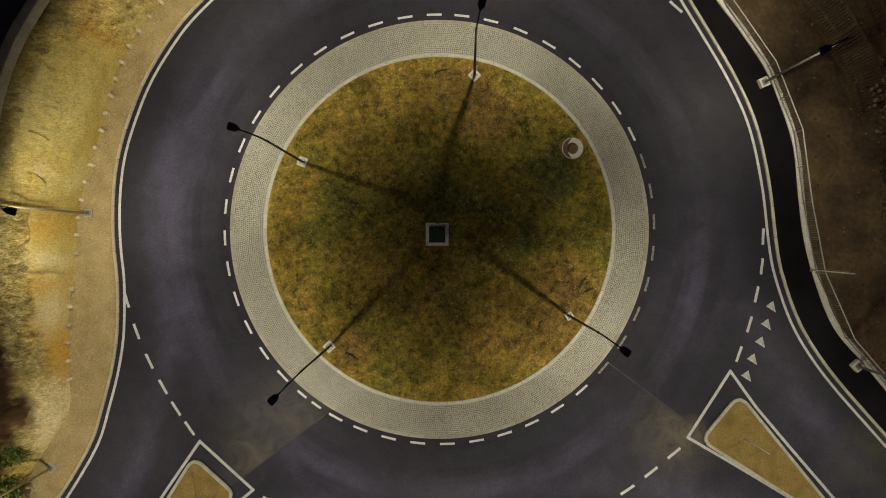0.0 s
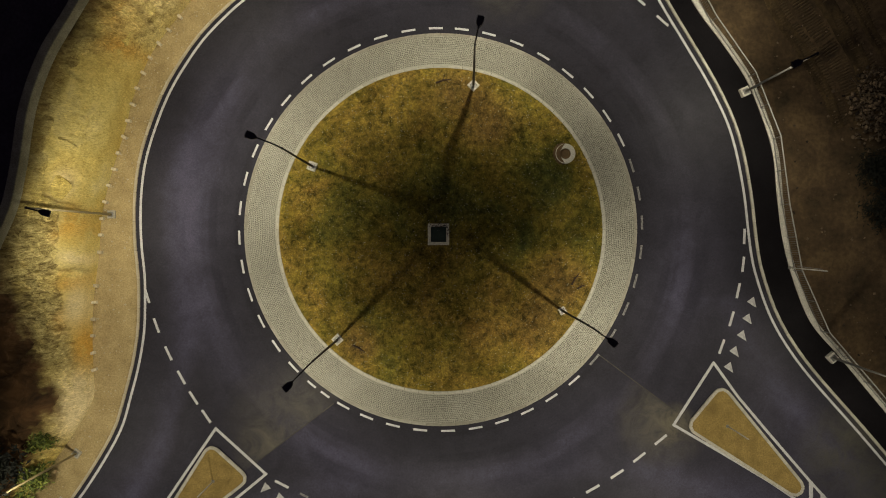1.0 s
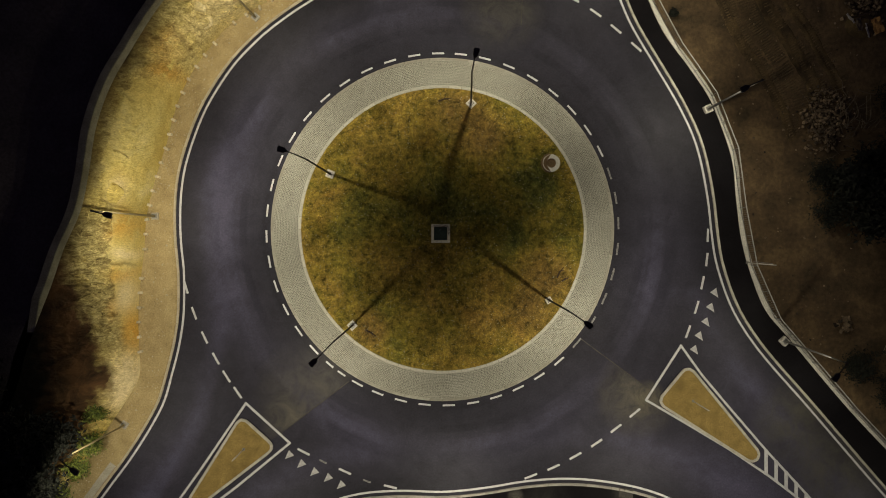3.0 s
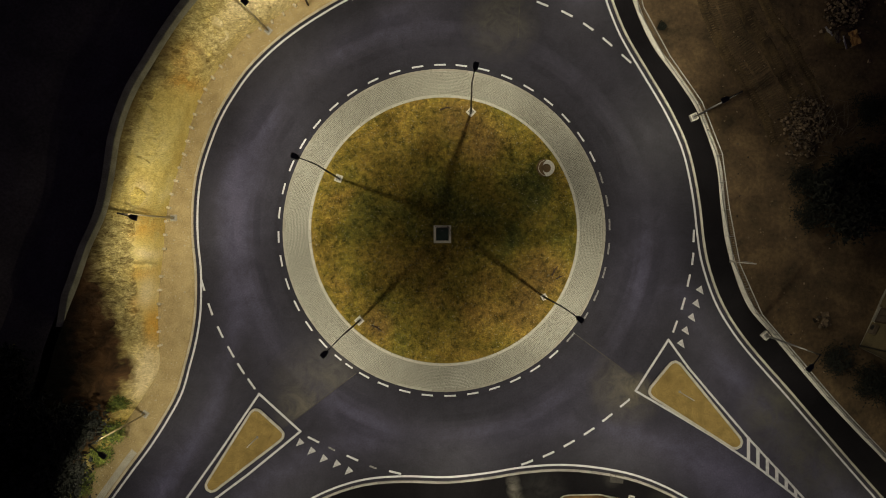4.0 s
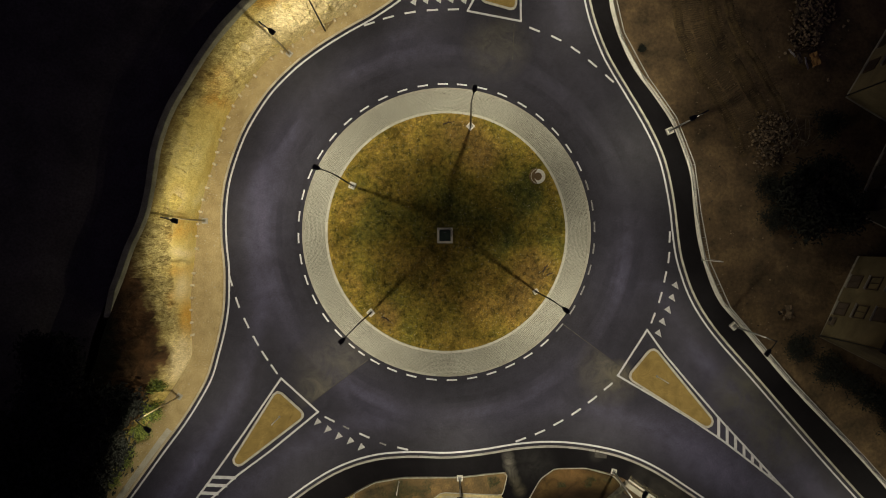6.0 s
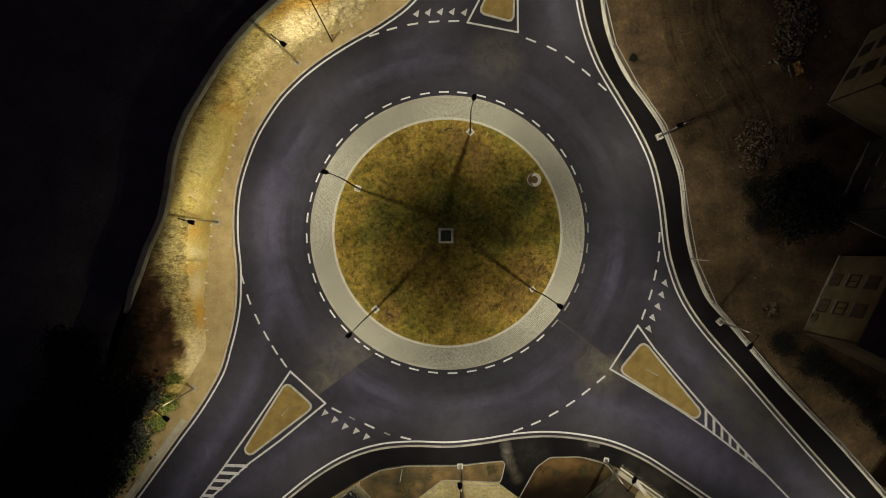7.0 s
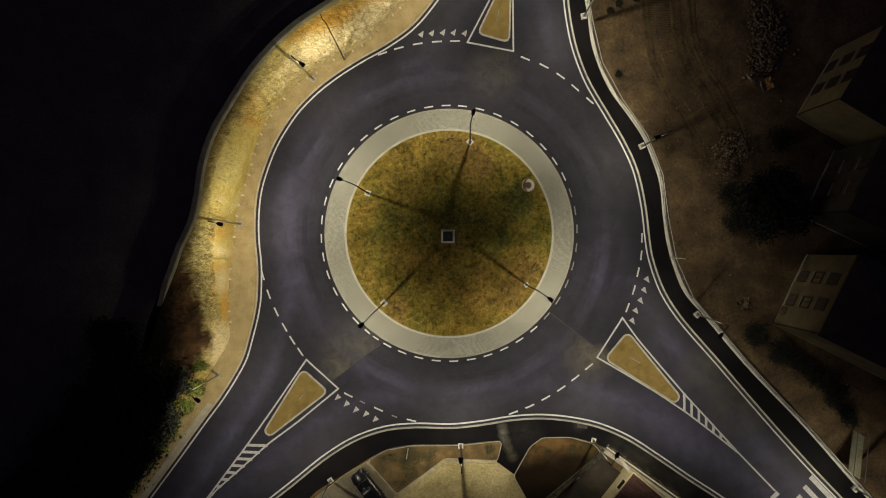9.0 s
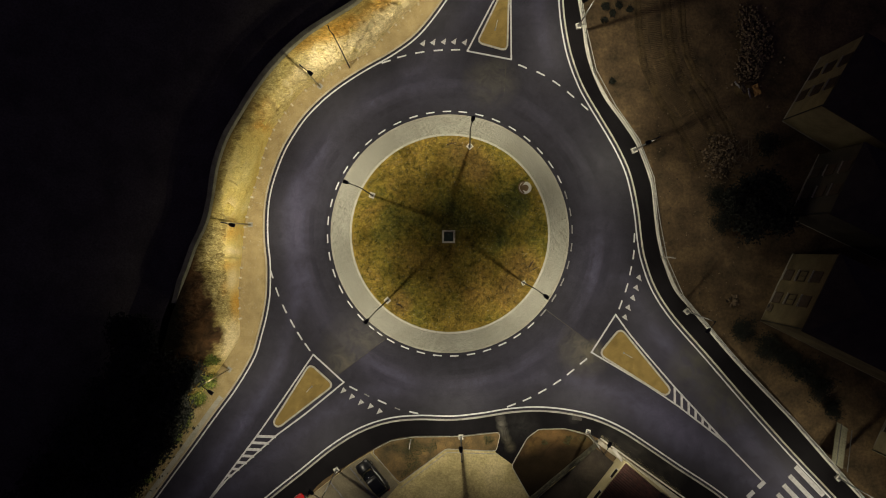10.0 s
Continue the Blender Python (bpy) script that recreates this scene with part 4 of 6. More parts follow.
def build_island():
    verts, faces = [(CX, CY, mound_z(CX, CY))], []
    rings, n = 44, 144
    for r in range(1, rings + 1):
        for k in range(n):
            a = k * math.tau / n
            x, y = CX + math.cos(a) * R_IN * r / rings, CY + math.sin(a) * R_IN * r / rings
            verts.append((x, y, mound_z(x, y) + 0.02 * noise.noise(Vector((x * 4, y * 4, 5)))))
    for k in range(n):
        faces.append((0, 1 + k, 1 + (k + 1) % n))
        for r in range(rings - 1):
            i, j = 1 + r * n, 1 + (r + 1) * n
            faces.append((i + k, j + k, j + (k + 1) % n, i + (k + 1) % n))
    tagged(put("central_island", verts, faces, TURF, None, True), "low mound of patchy dry and green grass inside the roundabout", "traffic island", kind="structure")
    rng = random.Random(11)
    verts, faces = [], []
    for _ in range(46000):
        r, a = R_IN * math.sqrt(rng.random()) * 0.985, rng.uniform(0, math.tau)
        x, y = CX + r * math.cos(a), CY + r * math.sin(a)
        dens = noise.noise(Vector((x * 0.45, y * 0.45, 2))) + 0.6 * noise.noise(Vector((x * 1.6, y * 1.6, 8)))
        if dens < rng.uniform(-0.5, 0.35) or covered(x, y):
            continue
        z = mound_z(x, y)
        h0 = 0.05 + 0.10 * max(dens, 0)
        for _b in range(5):
            t, l = rng.uniform(0, math.tau), rng.uniform(0.06, 0.17)
            bx, by = x + rng.uniform(-0.07, 0.07), y + rng.uniform(-0.07, 0.07)
            c, s = math.cos(t), math.sin(t)
            i = len(verts)
            w = rng.uniform(0.014, 0.034)
            verts += [(bx - s * w, by + c * w, z - 0.01), (bx + s * w, by - c * w, z - 0.01), (bx + c * l, by + s * l, z + h0 * rng.uniform(0.5, 1.3))]
            faces.append((i, i + 1, i + 2))
    tagged(put("grass", verts, faces, BLADE), "tufts of short dry and green grass on the mound", "grass", kind="stuff")


build_island()

# ---- painted markings on the road ----
for edge in (left_edge, right_edge, south_edge):
    ribbon("edge_line", edge, 0.165, PAINT, road)


def dash(x, y, ang, length=1.0, width=0.17, worn=False):
    key = (length, width, worn)
    if key not in DASHES:
        bm = box_bm((length, width, 0.007), Matrix.Translation((0, 0, 0.0035)))
        me = bpy.data.meshes.new("dash")
        bm.to_mesh(me)
        bm.free()
        me.materials.append(WORN_PAINT if worn else RING_PAINT if width < 0.15 else PAINT)
        DASHES[key] = me
    shared("dash", DASHES[key], road, Matrix.Translation((x, y, 0)) @ Matrix.Rotation(ang, 4, "Z"))


DASHES = {}
RING_DASHES = (91.4, 99.2, 107.3, 115.4, 123.7, 131.7, 140.1, 148.5, 157.0, 165.4, 173.9, 182.3, 190.6, 198.9, 207.1, 215.3, 223.1, 230.2, 235.0, 241.1, 248.4, 256.3, 264.2, 272.1, 280.0, 287.7, 295.5, 303.4, 311.5, 319.8, 328.3, 336.8, 345.2, 353.6, 2.0, 10.3, 18.5, 26.4, 34.4, 42.7, 50.9, 59.3, 67.8, 76.1, 84.0)
for deg in RING_DASHES:
    a = radians(deg)
    dash(CX + 13.88 * math.cos(a), CY + 0.01 + 13.88 * math.sin(a), a + math.pi / 2, 0.72 if 229 < deg < 236 else 0.96, 0.145, deg > 314 or deg < 20)


def dash_row(pts, length=1.05, width=0.17, worn=()):
    p = np.array(pts, float)
    g = np.gradient(p, axis=0)
    for i, ((x, y), (u, v)) in enumerate(zip(p, g)):
        dash(x, y, math.atan2(v, u), length * 0.6 if i in worn else length, width * 0.85 if i in worn else width, i in worn)


dash_row([(-20.38, -3.39), (-19.74, -5.44), (-18.91, -7.36), (-18.02, -9.02), (-17.18, -10.43), (-16.3, -11.7)])
dash_row([(-7.39, 20.69), (-5.61, 21.28), (-3.56, 21.74), (-1.47, 21.98), (0.49, 22.04)])
dash_row([(8.1, 20.16), (10.15, 19.34), (11.94, 18.25), (13.54, 16.97), (15.14, 15.56)])
dash_row([(-11.1, -16.38), (-9.57, -17.15), (-7.84, -17.92), (-6.11, -18.69), (-4.25, -19.13)], worn=(1, 3))
dash_row([(6.82, -18.3), (8.61, -17.6), (10.34, -16.7), (12.01, -15.68), (13.54, -14.53), (15.02, -13.31)])
dash_row([(20.78, 0.7), (20.7, -1.22), (20.36, -3.04), (19.9, -4.98), (19.22, -6.9)])


def teeth(pts, ang, size=0.72):
    bm = bmesh.new()
    a = [bm.verts.new(v) for v in ((-size * 0.38, -size * 0.41, 0.006), (-size * 0.38, size * 0.41, 0.006), (size * 0.62, 0, 0.006))]
    bm.faces.new(a[::-1])
    ext = bmesh.ops.extrude_face_region(bm, geom=bm.faces[:])
    for v in ext["geom"]:
        if isinstance(v, bmesh.types.BMVert):
            v.co.z = 0.0
    me = bpy.data.meshes.new("yield_triangle")
    bmesh.ops.recalc_face_normals(bm, faces=bm.faces)
    bm.to_mesh(me)
    bm.free()
    me.materials.append(TOOTH_PAINT)
    for x, y in pts:
        shared("yield_triangle", me, road, Matrix.Translation((x, y, 0)) @ Matrix.Rotation(radians(ang), 4, "Z"))


TOOTH_PAINT = grainy("thin_road_paint", (0.34, 0.34, 0.34), (0.56, 0.555, 0.55), 3.0, 40, 0.6, 0.003)
teeth([(-3.16, 22.79), (-2.01, 22.92), (-0.8, 22.99), (0.36, 22.99), (1.57, 22.92)], 57)
teeth([(-12.25, -16.64), (-11.29, -17.34), (-10.27, -17.98), (-9.18, -18.43), (-8.16, -19.01)], 223)
teeth([(21.35, -3.85), (21.03, -5.0), (20.65, -6.15), (20.13, -7.25), (19.75, -8.34)], -55)


def paint_path(pts, width=0.18, z=0.007):
    ribbon("island_line", resample(np.array(pts, float), 0.5), width, PAINT, road, z, z)


def bars(name, a0, a1, b0, b1, count, width):
    """Hatch bars between two lines that run together."""
    for k in range(count):
        u = (k + 0.3) / count
        a = Vector(a0).lerp(Vector(a1), u)
        b = Vector(b0).lerp(Vector(b1), u)
        d = b - a
        mid = (a + b) / 2
        dash_bar = box_bm((d.length + 0.12, width, 0.008), Matrix.Translation((mid.x, mid.y, 0.004)) @ Matrix.Rotation(math.atan2(d.y, d.x), 4, "Z"))
        part(name, dash_bar, PAINT, road)


SE_UP = [(18.66, -8.0), (20.3, -10.3), (22.51, -12.93), (25.5, -16.4), (28.27, -19.4), (31.1, -22.5), (35.25, -26.8)]
SE_LOW = [(15.91, -12.29), (19.3, -14.27), (22.51, -16.2), (25.7, -18.35), (28.9, -20.8), (31.15, -22.6)]
SW_UP = [(-15.65, -12.54), (-19.1, -17.6), (-22.3, -22.1), (-25.8, -26.75), (-27.4, -28.9), (-40, -46), (-70, -88)]
SW_LOW = [(-12.19, -15.68), (-16.54, -19.26), (-19.74, -21.63), (-22.94, -24.5), (-25.5, -26.75), (-27.3, -28.9)]
N_UP = [(1.83, 21.9), (4.83, 27.66), (6.55, 31.0), (7.4, 34), (8.2, 45), (8.4, 100)]
N_LOW = [(6.82, 20.94), (6.75, 27.66), (6.9, 31.0), (7.4, 34)]
for p in (SE_UP, SE_LOW, SW_UP, SW_LOW, N_UP, N_LOW, ):
    paint_path(p)
for a, b in ((SE_UP[0], SE_LOW[0]), (SW_UP[0], SW_LOW[0]), (N_UP[0], N_LOW[0])):
    u = (Vector(b) - Vector(a)).normalized() * 0.08
    paint_path([Vector(a) - u, Vector(b) + u], z=0.011)
up_at = lambda line, v, k: float(np.interp(v, sorted(p[k] for p in line), [p[1 - k] for p in sorted(line, key=lambda p: p[k])]))
for k in range(7):
    x = 25.37 + 0.79 * k
    bars("hatch_bar", (x, up_at(SE_UP, x, 0)), (x, up_at(SE_UP, x, 0)), (x, up_at(SE_LOW, x, 0)), (x, up_at(SE_LOW, x, 0)), 1, 0.27)
for k in range(8):
    y = -21.8 - 0.74 * k
    bars("hatch_bar", (up_at(SW_UP, y, 1), y), (up_at(SW_UP, y, 1), y), (up_at(SW_LOW, y, 1), y - 0.08), (up_at(SW_LOW, y, 1), y - 0.08), 1, 0.30)
bars("hatch_bar", (5.2, 28.4), (7.2, 33), (6.8, 28.4), (7.3, 33), 6, 0.26)
road_dir = math.atan2(-0.72, 0.69)
for k in range(7):
    x, y = 40.65 - 0.83 * k, -26.9 - 0.9 * k
    part("zebra_bar", box_bm((4.6, 0.52, 0.008), Matrix.Translation((x + 0.15 * k, y - 0.14 * k, 0.004)) @ Matrix.Rotation(road_dir, 4, "Z")), TOOTH_PAINT, road)
for k in range(4):
    x, y = 35.3 - 1.22 * k, -27.3 - 1.12 * k
    part("stop_dash", box_bm((1.0, 0.5, 0.009), Matrix.Translation((x - 0.1, y, 0.0045)) @ Matrix.Rotation(road_dir + math.pi / 2, 4, "Z")), PAINT, road)


# ---- splitter islands ----
def rounded(corners, radius):
    """An outline with its corners rounded."""
    out = []
    n = len(corners)
    for i in range(n):
        p, a, b = Vector(corners[i]), Vector(corners[i - 1]), Vector(corners[(i + 1) % n])
        u, v = (a - p).normalized(), (b - p).normalized()
        ang = u.angle(v)
        d = min(radius / math.tan(ang / 2), (a - p).length * 0.4, (b - p).length * 0.4)
        r = d * math.tan(ang / 2)
        c = p + (u + v).normalized() * (r / math.sin(ang / 2))
        s, e = p + u * d, p + v * d
        a0, a1 = math.atan2(s.y - c.y, s.x - c.x), math.atan2(e.y - c.y, e.x - c.x)
        while a1 - a0 > math.pi:
            a1 -= math.tau
        while a1 - a0 < -math.pi:
            a1 += math.tau
        out += [(c.x + r * math.cos(a0 + (a1 - a0) * k / 7), c.y + r * math.sin(a0 + (a1 - a0) * k / 7)) for k in range(8)]
    return np.array(out)


def splitter(corners, radius):
    line = rounded(corners, radius)
    bed = tagged(slab_polygon("traffic_island", line, 0.10, 0.12, SPLIT), "raised splitter island of brown gravel with a pale kerb", "traffic island", "splitter islands", "structure")
    loop = np.concatenate([line, line[:1]])
    pts = resample(loop, 0.4)
    me = stone_mesh("kerb_stone", 0.405, 0.2, 0.15, PALE_KERB)
    for a, b in zip(pts, pts[1:]):
        mid, d = (a + b) / 2, b - a
        m = Matrix.Translation((mid[0], mid[1], 0)) @ Matrix.Rotation(math.atan2(d[1], d[0]), 4, "Z")
        shared("kerb_stone", me, bed, m)


splitter([(19.2, -9.5), (16.75, -12.45), (26.8, -18.85)], 0.55)
splitter([(-16.02, -13.55), (-13.3, -16.0), (-21.5, -22.3)], 0.5)
splitter([(2.95, 22.85), (6.35, 21.9), (6.6, 30.4)], 0.45)


# ---- street lamps ----
def street_lamp(base, top, head, label, foot=0.45, z0=0.1, turn=0.0, dark=False, pole_h=7.2, head_h=8.6, tip=14.0, rock=False, back=None, front=0.47, spill=None, reach=None):
    """base, top, head: x, y of the pole's foot, of its upper end and of the lamp head."""
    root = tagged(new("street_lamp"), label, "street lamp", "street lamps")
    b, t, h = Vector((*base, z0)), Vector((*top, pole_h)), Vector((*head, head_h))
    plinth = part("plinth", box_bm((foot, foot, 0.5), Matrix.Translation((b.x, b.y, z0 - 0.12)) @ Matrix.Rotation(radians(turn), 4, "Z"), 0.02), CONCRETE if rock else COPING, root)
    part("base_plate", box_bm((foot * 0.6, foot * 0.6, 0.03), Matrix.Translation((b.x, b.y, z0 + 0.15)) @ Matrix.Rotation(radians(turn), 4, "Z"), 0.004), STEEL, root)
    bm = bmesh.new()
    tube(bm, [b + Vector((0, 0, 0.1)), b.lerp(t, 0.5), t if dark else b.lerp(t, 0.86 if rock else 0.8)], [0.085, 0.07, 0.055], 10)
    part("pole", bm, GREY_POLE if dark else PALE_POLE if rock else STEEL, root, smooth=True)
    # Upper length darkened in colour to tame the lamp's own close light.
    if not dark:
        bm = bmesh.new()
        tube(bm, [b.lerp(t, 0.855 if rock else 0.795), t], [0.055, 0.05], 10)
        part("upper_pole", bm, GREY_POLE, root, smooth=True)
    bm = bmesh.new()
    tube(bm, [t - Vector((0, 0, 0.12)), t + Vector((0, 0, 0.1))], 0.075, 10)
    part("collar", bm, DARK_STEEL, root, smooth=True)
    d = Vector((h.x - t.x, h.y - t.y, 0))
    n = d.normalized()
    bm = bmesh.new()
    tube(bm, [t, t + n * d.length * 0.12 + Vector((0, 0, (head_h - pole_h) * 0.55)), t + n * d.length * 0.4 + Vector((0, 0, (head_h - pole_h) * 0.85)), h - n * 0.22 + Vector((0, 0, 0.02))], [0.05, 0.045, 0.04, 0.035], 8)
    part("arm", bm, DARK_STEEL, root, smooth=True)
    rot = Matrix.Translation(h) @ Matrix.Rotation(math.atan2(n.y, n.x), 4, "Z")
    bm = bmesh.new()
    shape = ((-0.32, -0.05), (-0.12, -0.19), (0.30, -0.21), (0.35, -0.15), (0.35, 0.15), (0.30, 0.21), (-0.12, 0.19), (-0.32, 0.05))
    lower, upper = [bm.verts.new((x, y, -0.015)) for x, y in shape], [bm.verts.new((x * 0.94, y * 0.86, 0.075)) for x, y in shape]
    for k in range(8):
        bm.faces.new((lower[k], lower[(k + 1) % 8], upper[(k + 1) % 8], upper[k]))
    bm.faces.new(lower[::-1])
    bm.faces.new(upper)
    bmesh.ops.transform(bm, matrix=rot, verts=bm.verts)
    lamp_head = part("lamp_head", bm, DARK_STEEL, root)
    part("led_panel", box_bm((0.36, 0.3, 0.01), rot @ Matrix.Translation((0.14, 0, -0.017))), GLOW, lamp_head)
    wall_top_lamp = z0 == 0.3
    for share, side, cone, blend, lean in ((back or (0.23 if rock else 0.40 if wall_top_lamp else 0.46), 0, reach or (150 if wall_top_lamp else 144), 0.55 if wall_top_lamp else 0.7, tip if spill is None else spill), (front, 40, 112, 0.9, tip + 4), (front, -40, 112, 0.9, tip + 4)):
        data = bpy.data.lights.new("led_row", "SPOT")
        data.shadow_soft_size, data.spot_size, data.spot_blend = 0.06, radians(cone), blend
        data.energy, data.color = LAMP_WATTS * share, LAMP_COLOUR
        ob = new("led_row", data)
        ob.parent = root
        ob.matrix_basis = rot @ Matrix.Translation((0.14, 0, -0.16)) @ Matrix.Rotation(radians(-lean), 4, "Y") @ Matrix.Rotation(radians(side), 4, "X")
    return root


ISLAND_LAMP = "dark steel street lamp with an outward arm on the central grass"
street_lamp((-8.95, 5.5), (-9.25, 5.62), (-10.6, 6.1), ISLAND_LAMP, foot=0.62, z0=0.2, tip=12.0, turn=-20, dark=True)
street_lamp((-7.22, -6.38), (-7.45, -6.6), (-8.55, -7.75), ISLAND_LAMP, foot=0.62, z0=0.2, tip=12.0, turn=42, dark=True)
street_lamp((2.1, 11.05), (1.85, 11.6), (2.05, 12.4), ISLAND_LAMP, foot=0.62, z0=0.2, tip=12.0, turn=45, dark=True)
street_lamp((8.2, -4.4), (8.35, -4.55), (9.35, -5.3), ISLAND_LAMP, foot=0.48, z0=0.2, tip=12.0, turn=30, dark=True)
WALL_LAMP = "galvanised steel street lamp on a concrete plinth beside the retaining wall"
street_lamp((20.68, 10.6), (20.82, 10.7), (19.62, 10.12), WALL_LAMP, 0.6, turn=24, pole_h=8.4, z0=0.3, back=0.235, tip=12.0, front=0.85, spill=0.0, reach=134)
street_lamp((26.67, -7.61), (26.35, -7.85), (25.58, -8.72), WALL_LAMP, 0.6, turn=-48, pole_h=8.4, z0=0.3, tip=26.0, back=0.2, spill=12.0)
street_lamp((14.4, 24.65), (14.4, 24.65), (13.3, 24.3), WALL_LAMP, 0.6, turn=10, pole_h=8.4, z0=0.3, tip=0.0, back=0.58, front=0.36)
street_lamp((43.76, -26.43), (43.76, -26.43), (42.8, -27.3), WALL_LAMP, 0.6, turn=-48, pole_h=8.4, z0=0.3, tip=24.0, back=0.5)
ROCK_LAMP = "galvanised steel street lamp on the sandy verge below the rock face"
street_lamp((-22.75, 2.2), (-23.15, 2.12), (-22.05, 1.85), ROCK_LAMP, 0.55, pole_h=8.4, tip=10.0, rock=True)
street_lamp((-14.85, 17.85), (-15.25, 17.85), (-14.25, 17.05), ROCK_LAMP, 0.55, turn=-40, pole_h=8.4, tip=10.0, rock=True, back=0.25, front=0.46, reach=172)
street_lamp((-25.15, -14.2), (-25.15, -14.2), (-24.2, -14.85), ROCK_LAMP, 0.55, turn=-35, pole_h=8.4, tip=8.0, rock=True, back=0.30, front=0.36)
street_lamp((-2.9, 29.0), (-2.9, 29.0), (-2.2, 28.3), ROCK_LAMP, 0.55, turn=-40, pole_h=8.4, tip=6.0, rock=True, back=0.34, front=0.44, reach=172)
YARD_LAMP = "steel street lamp on a pale plinth at the yard edge"
street_lamp((1.1, -21.85), (0.95, -21.85), (0.85, -20.66), YARD_LAMP, 0.55, pole_h=8.4, tip=8.0, back=0.6)
street_lamp((-13.0, -25.6), (-13.1, -25.6), (-14.1, -24.9), YARD_LAMP, 0.55, turn=35, pole_h=8.4, tip=18.0, back=0.3)
street_lamp((15.5, -21.25), (15.2, -21.15), (15.7, -20.15), YARD_LAMP, 0.5, turn=-15, pole_h=8.4)


# ---- utility pole on the rock ----
def utility_pole():
    root = tagged(new("utility_pole"), "bare dark wooden utility pole on the verge", "utility pole")
    bm = bmesh.new()
    tube(bm, [(-11.5, 20.0, 0.0), (-11.55, 20.15, 5.6), (-11.6, 20.25, 10.6)], [0.08, 0.065, 0.055], 10)
    part("pole", bm, WOOD, root, smooth=True)
    bm = bmesh.new()
    tube(bm, [(-11.6, 20.25, 10.5), (-11.9, 20.55, 10.85), (-11.95, 20.85, 11.2)], 0.045, 8)
    part("bracket", bm, DARK_STEEL, root, smooth=True)


utility_pole()


# ---- things on the central grass ----
def manhole():
    root = tagged(new("inspection_chamber"), "square concrete inspection chamber with a dark iron cover", "manhole")
    bm = bmesh.new()
    s, w = 1.45, 0.2
    for x, y, a, b in ((0, s / 2 - w / 2, s, w), (0, -s / 2 + w / 2, s, w), (s / 2 - w / 2, 0, w, s - 2 * w), (-s / 2 + w / 2, 0, w, s - 2 * w)):
        add_box(bm, (a, b, 0.5), Matrix.Translation((-0.29 + x, 0.83 + y, 0.42)), 0.01)
    part("rim", bm, LIME, root, "pale limewashed concrete rim")
    cover = part("cover", box_bm((s - 2 * w - 0.02, s - 2 * w - 0.02, 0.06), Matrix.Translation((-0.29, 0.83, 0.585)), 0.01), IRON, root)
    bm = bmesh.new()
    tube(bm, [(-0.39, 1.11, 0.615), (-0.33, 1.11, 0.65), (-0.25, 1.11, 0.65), (-0.19, 1.11, 0.615)], 0.012, 6)
    part("lifting_ring", bm, STEEL, cover)
    rng = random.Random(8)
    bm = bmesh.new()
    for _ in range(70):
        x, y = -0.29 + rng.uniform(-0.62, 0.68), 0.83 + (rng.gauss(0.58, 0.07) if rng.random() < 0.7 else rng.uniform(-0.1, 0.6))
        if y < 1.3:
            x = 0.34 + rng.gauss(0, 0.04)
        add_box(bm, (rng.uniform(0.03, 0.1), rng.uniform(0.02, 0.05), 0.025), Matrix.Translation((x, y, 0.675)) @ Matrix.Rotation(rng.uniform(0, 3), 4, "Z"))
    part("dry_leaves", bm, BARK, root, "dark dead leaves on the concrete rim")


manhole()


def ring_of(name, r0, r1, z0, z1, x, y, material, parent, n=28):
    bm = bmesh.new()
    rows = []
    for k in range(n):
        c, s = math.cos(k * math.tau / n), math.sin(k * math.tau / n)
        rows.append([bm.verts.new((x + c * r, y + s * r, z)) for r, z in ((r0, z0), (r1, z0), (r1, z1 - 0.02), (r1 - 0.02, z1), (r0 + 0.02, z1), (r0, z1 - 0.02))])
    for a, b in zip(rows, rows[1:] + rows[:1]):
        for k in range(6):
            bm.faces.new((a[k], a[(k + 1) % 6], b[(k + 1) % 6], b[k]))
    return part(name, bm, material, parent)


def well():
    root = tagged(new("well_ring"), "open round concrete shaft ring half sunk in the grass", "shaft ring")
    x, y = 8.38, 6.35
    ring_of("ring", 0.37, 0.68, 0.0, 0.42, x, y, COPING, root)
    bm = bmesh.new()
    bmesh.ops.create_circle(bm, cap_ends=True, radius=0.4, segments=24, matrix=Matrix.Translation((x, y, 0.27)))
    part("bottom", bm, SOIL, root)
    rows = []
    for k in range(19):
        a = radians(95 + 9.5 * k)
        wide = math.sin(math.pi * k / 18) ** 0.5
        rows.append([(x + r * math.cos(a), y + r * math.sin(a), z) for r, z in ((0.68 - 0.33 * wide, 0.425), (0.66 - 0.12 * wide, 0.43 + 0.05 * wide), (0.70 + 0.04 * wide, 0.36), (0.76 + 0.1 * wide, 0.2))])
    verts = [v for r in rows for v in r]
    put("soil_spill", verts, [(4 * i + j, 4 * i + j + 1, 4 * i + j + 5, 4 * i + j + 4) for i in range(18) for j in range(3)], SOIL, root, True)


well()


def branch(x, y, ang, size, label):
    z = mound_z(x, y) + 0.05
    bm = bmesh.new()
    c, s = math.cos(ang), math.sin(ang)
    f = lambda u, v, w: (x + u * c - v * s, y + u * s + v * c, z + w)
    tube(bm, [f(-0.5 * size, 0, 0), f(0, 0.05 * size, 0.06), f(0.5 * size, -0.02, 0.02)], [0.065, 0.055, 0.02], 6)
    tube(bm, [f(-0.1 * size, 0.03, 0.04), f(0.15 * size, 0.28 * size, 0.1)], [0.035, 0.01], 6)
    tube(bm, [f(0.1 * size, 0.03, 0.04), f(0.35 * size, -0.22 * size, 0.06)], [0.03, 0.01], 6)
    tagged(part("fallen_branch", bm, BARK, None), label, "branch")


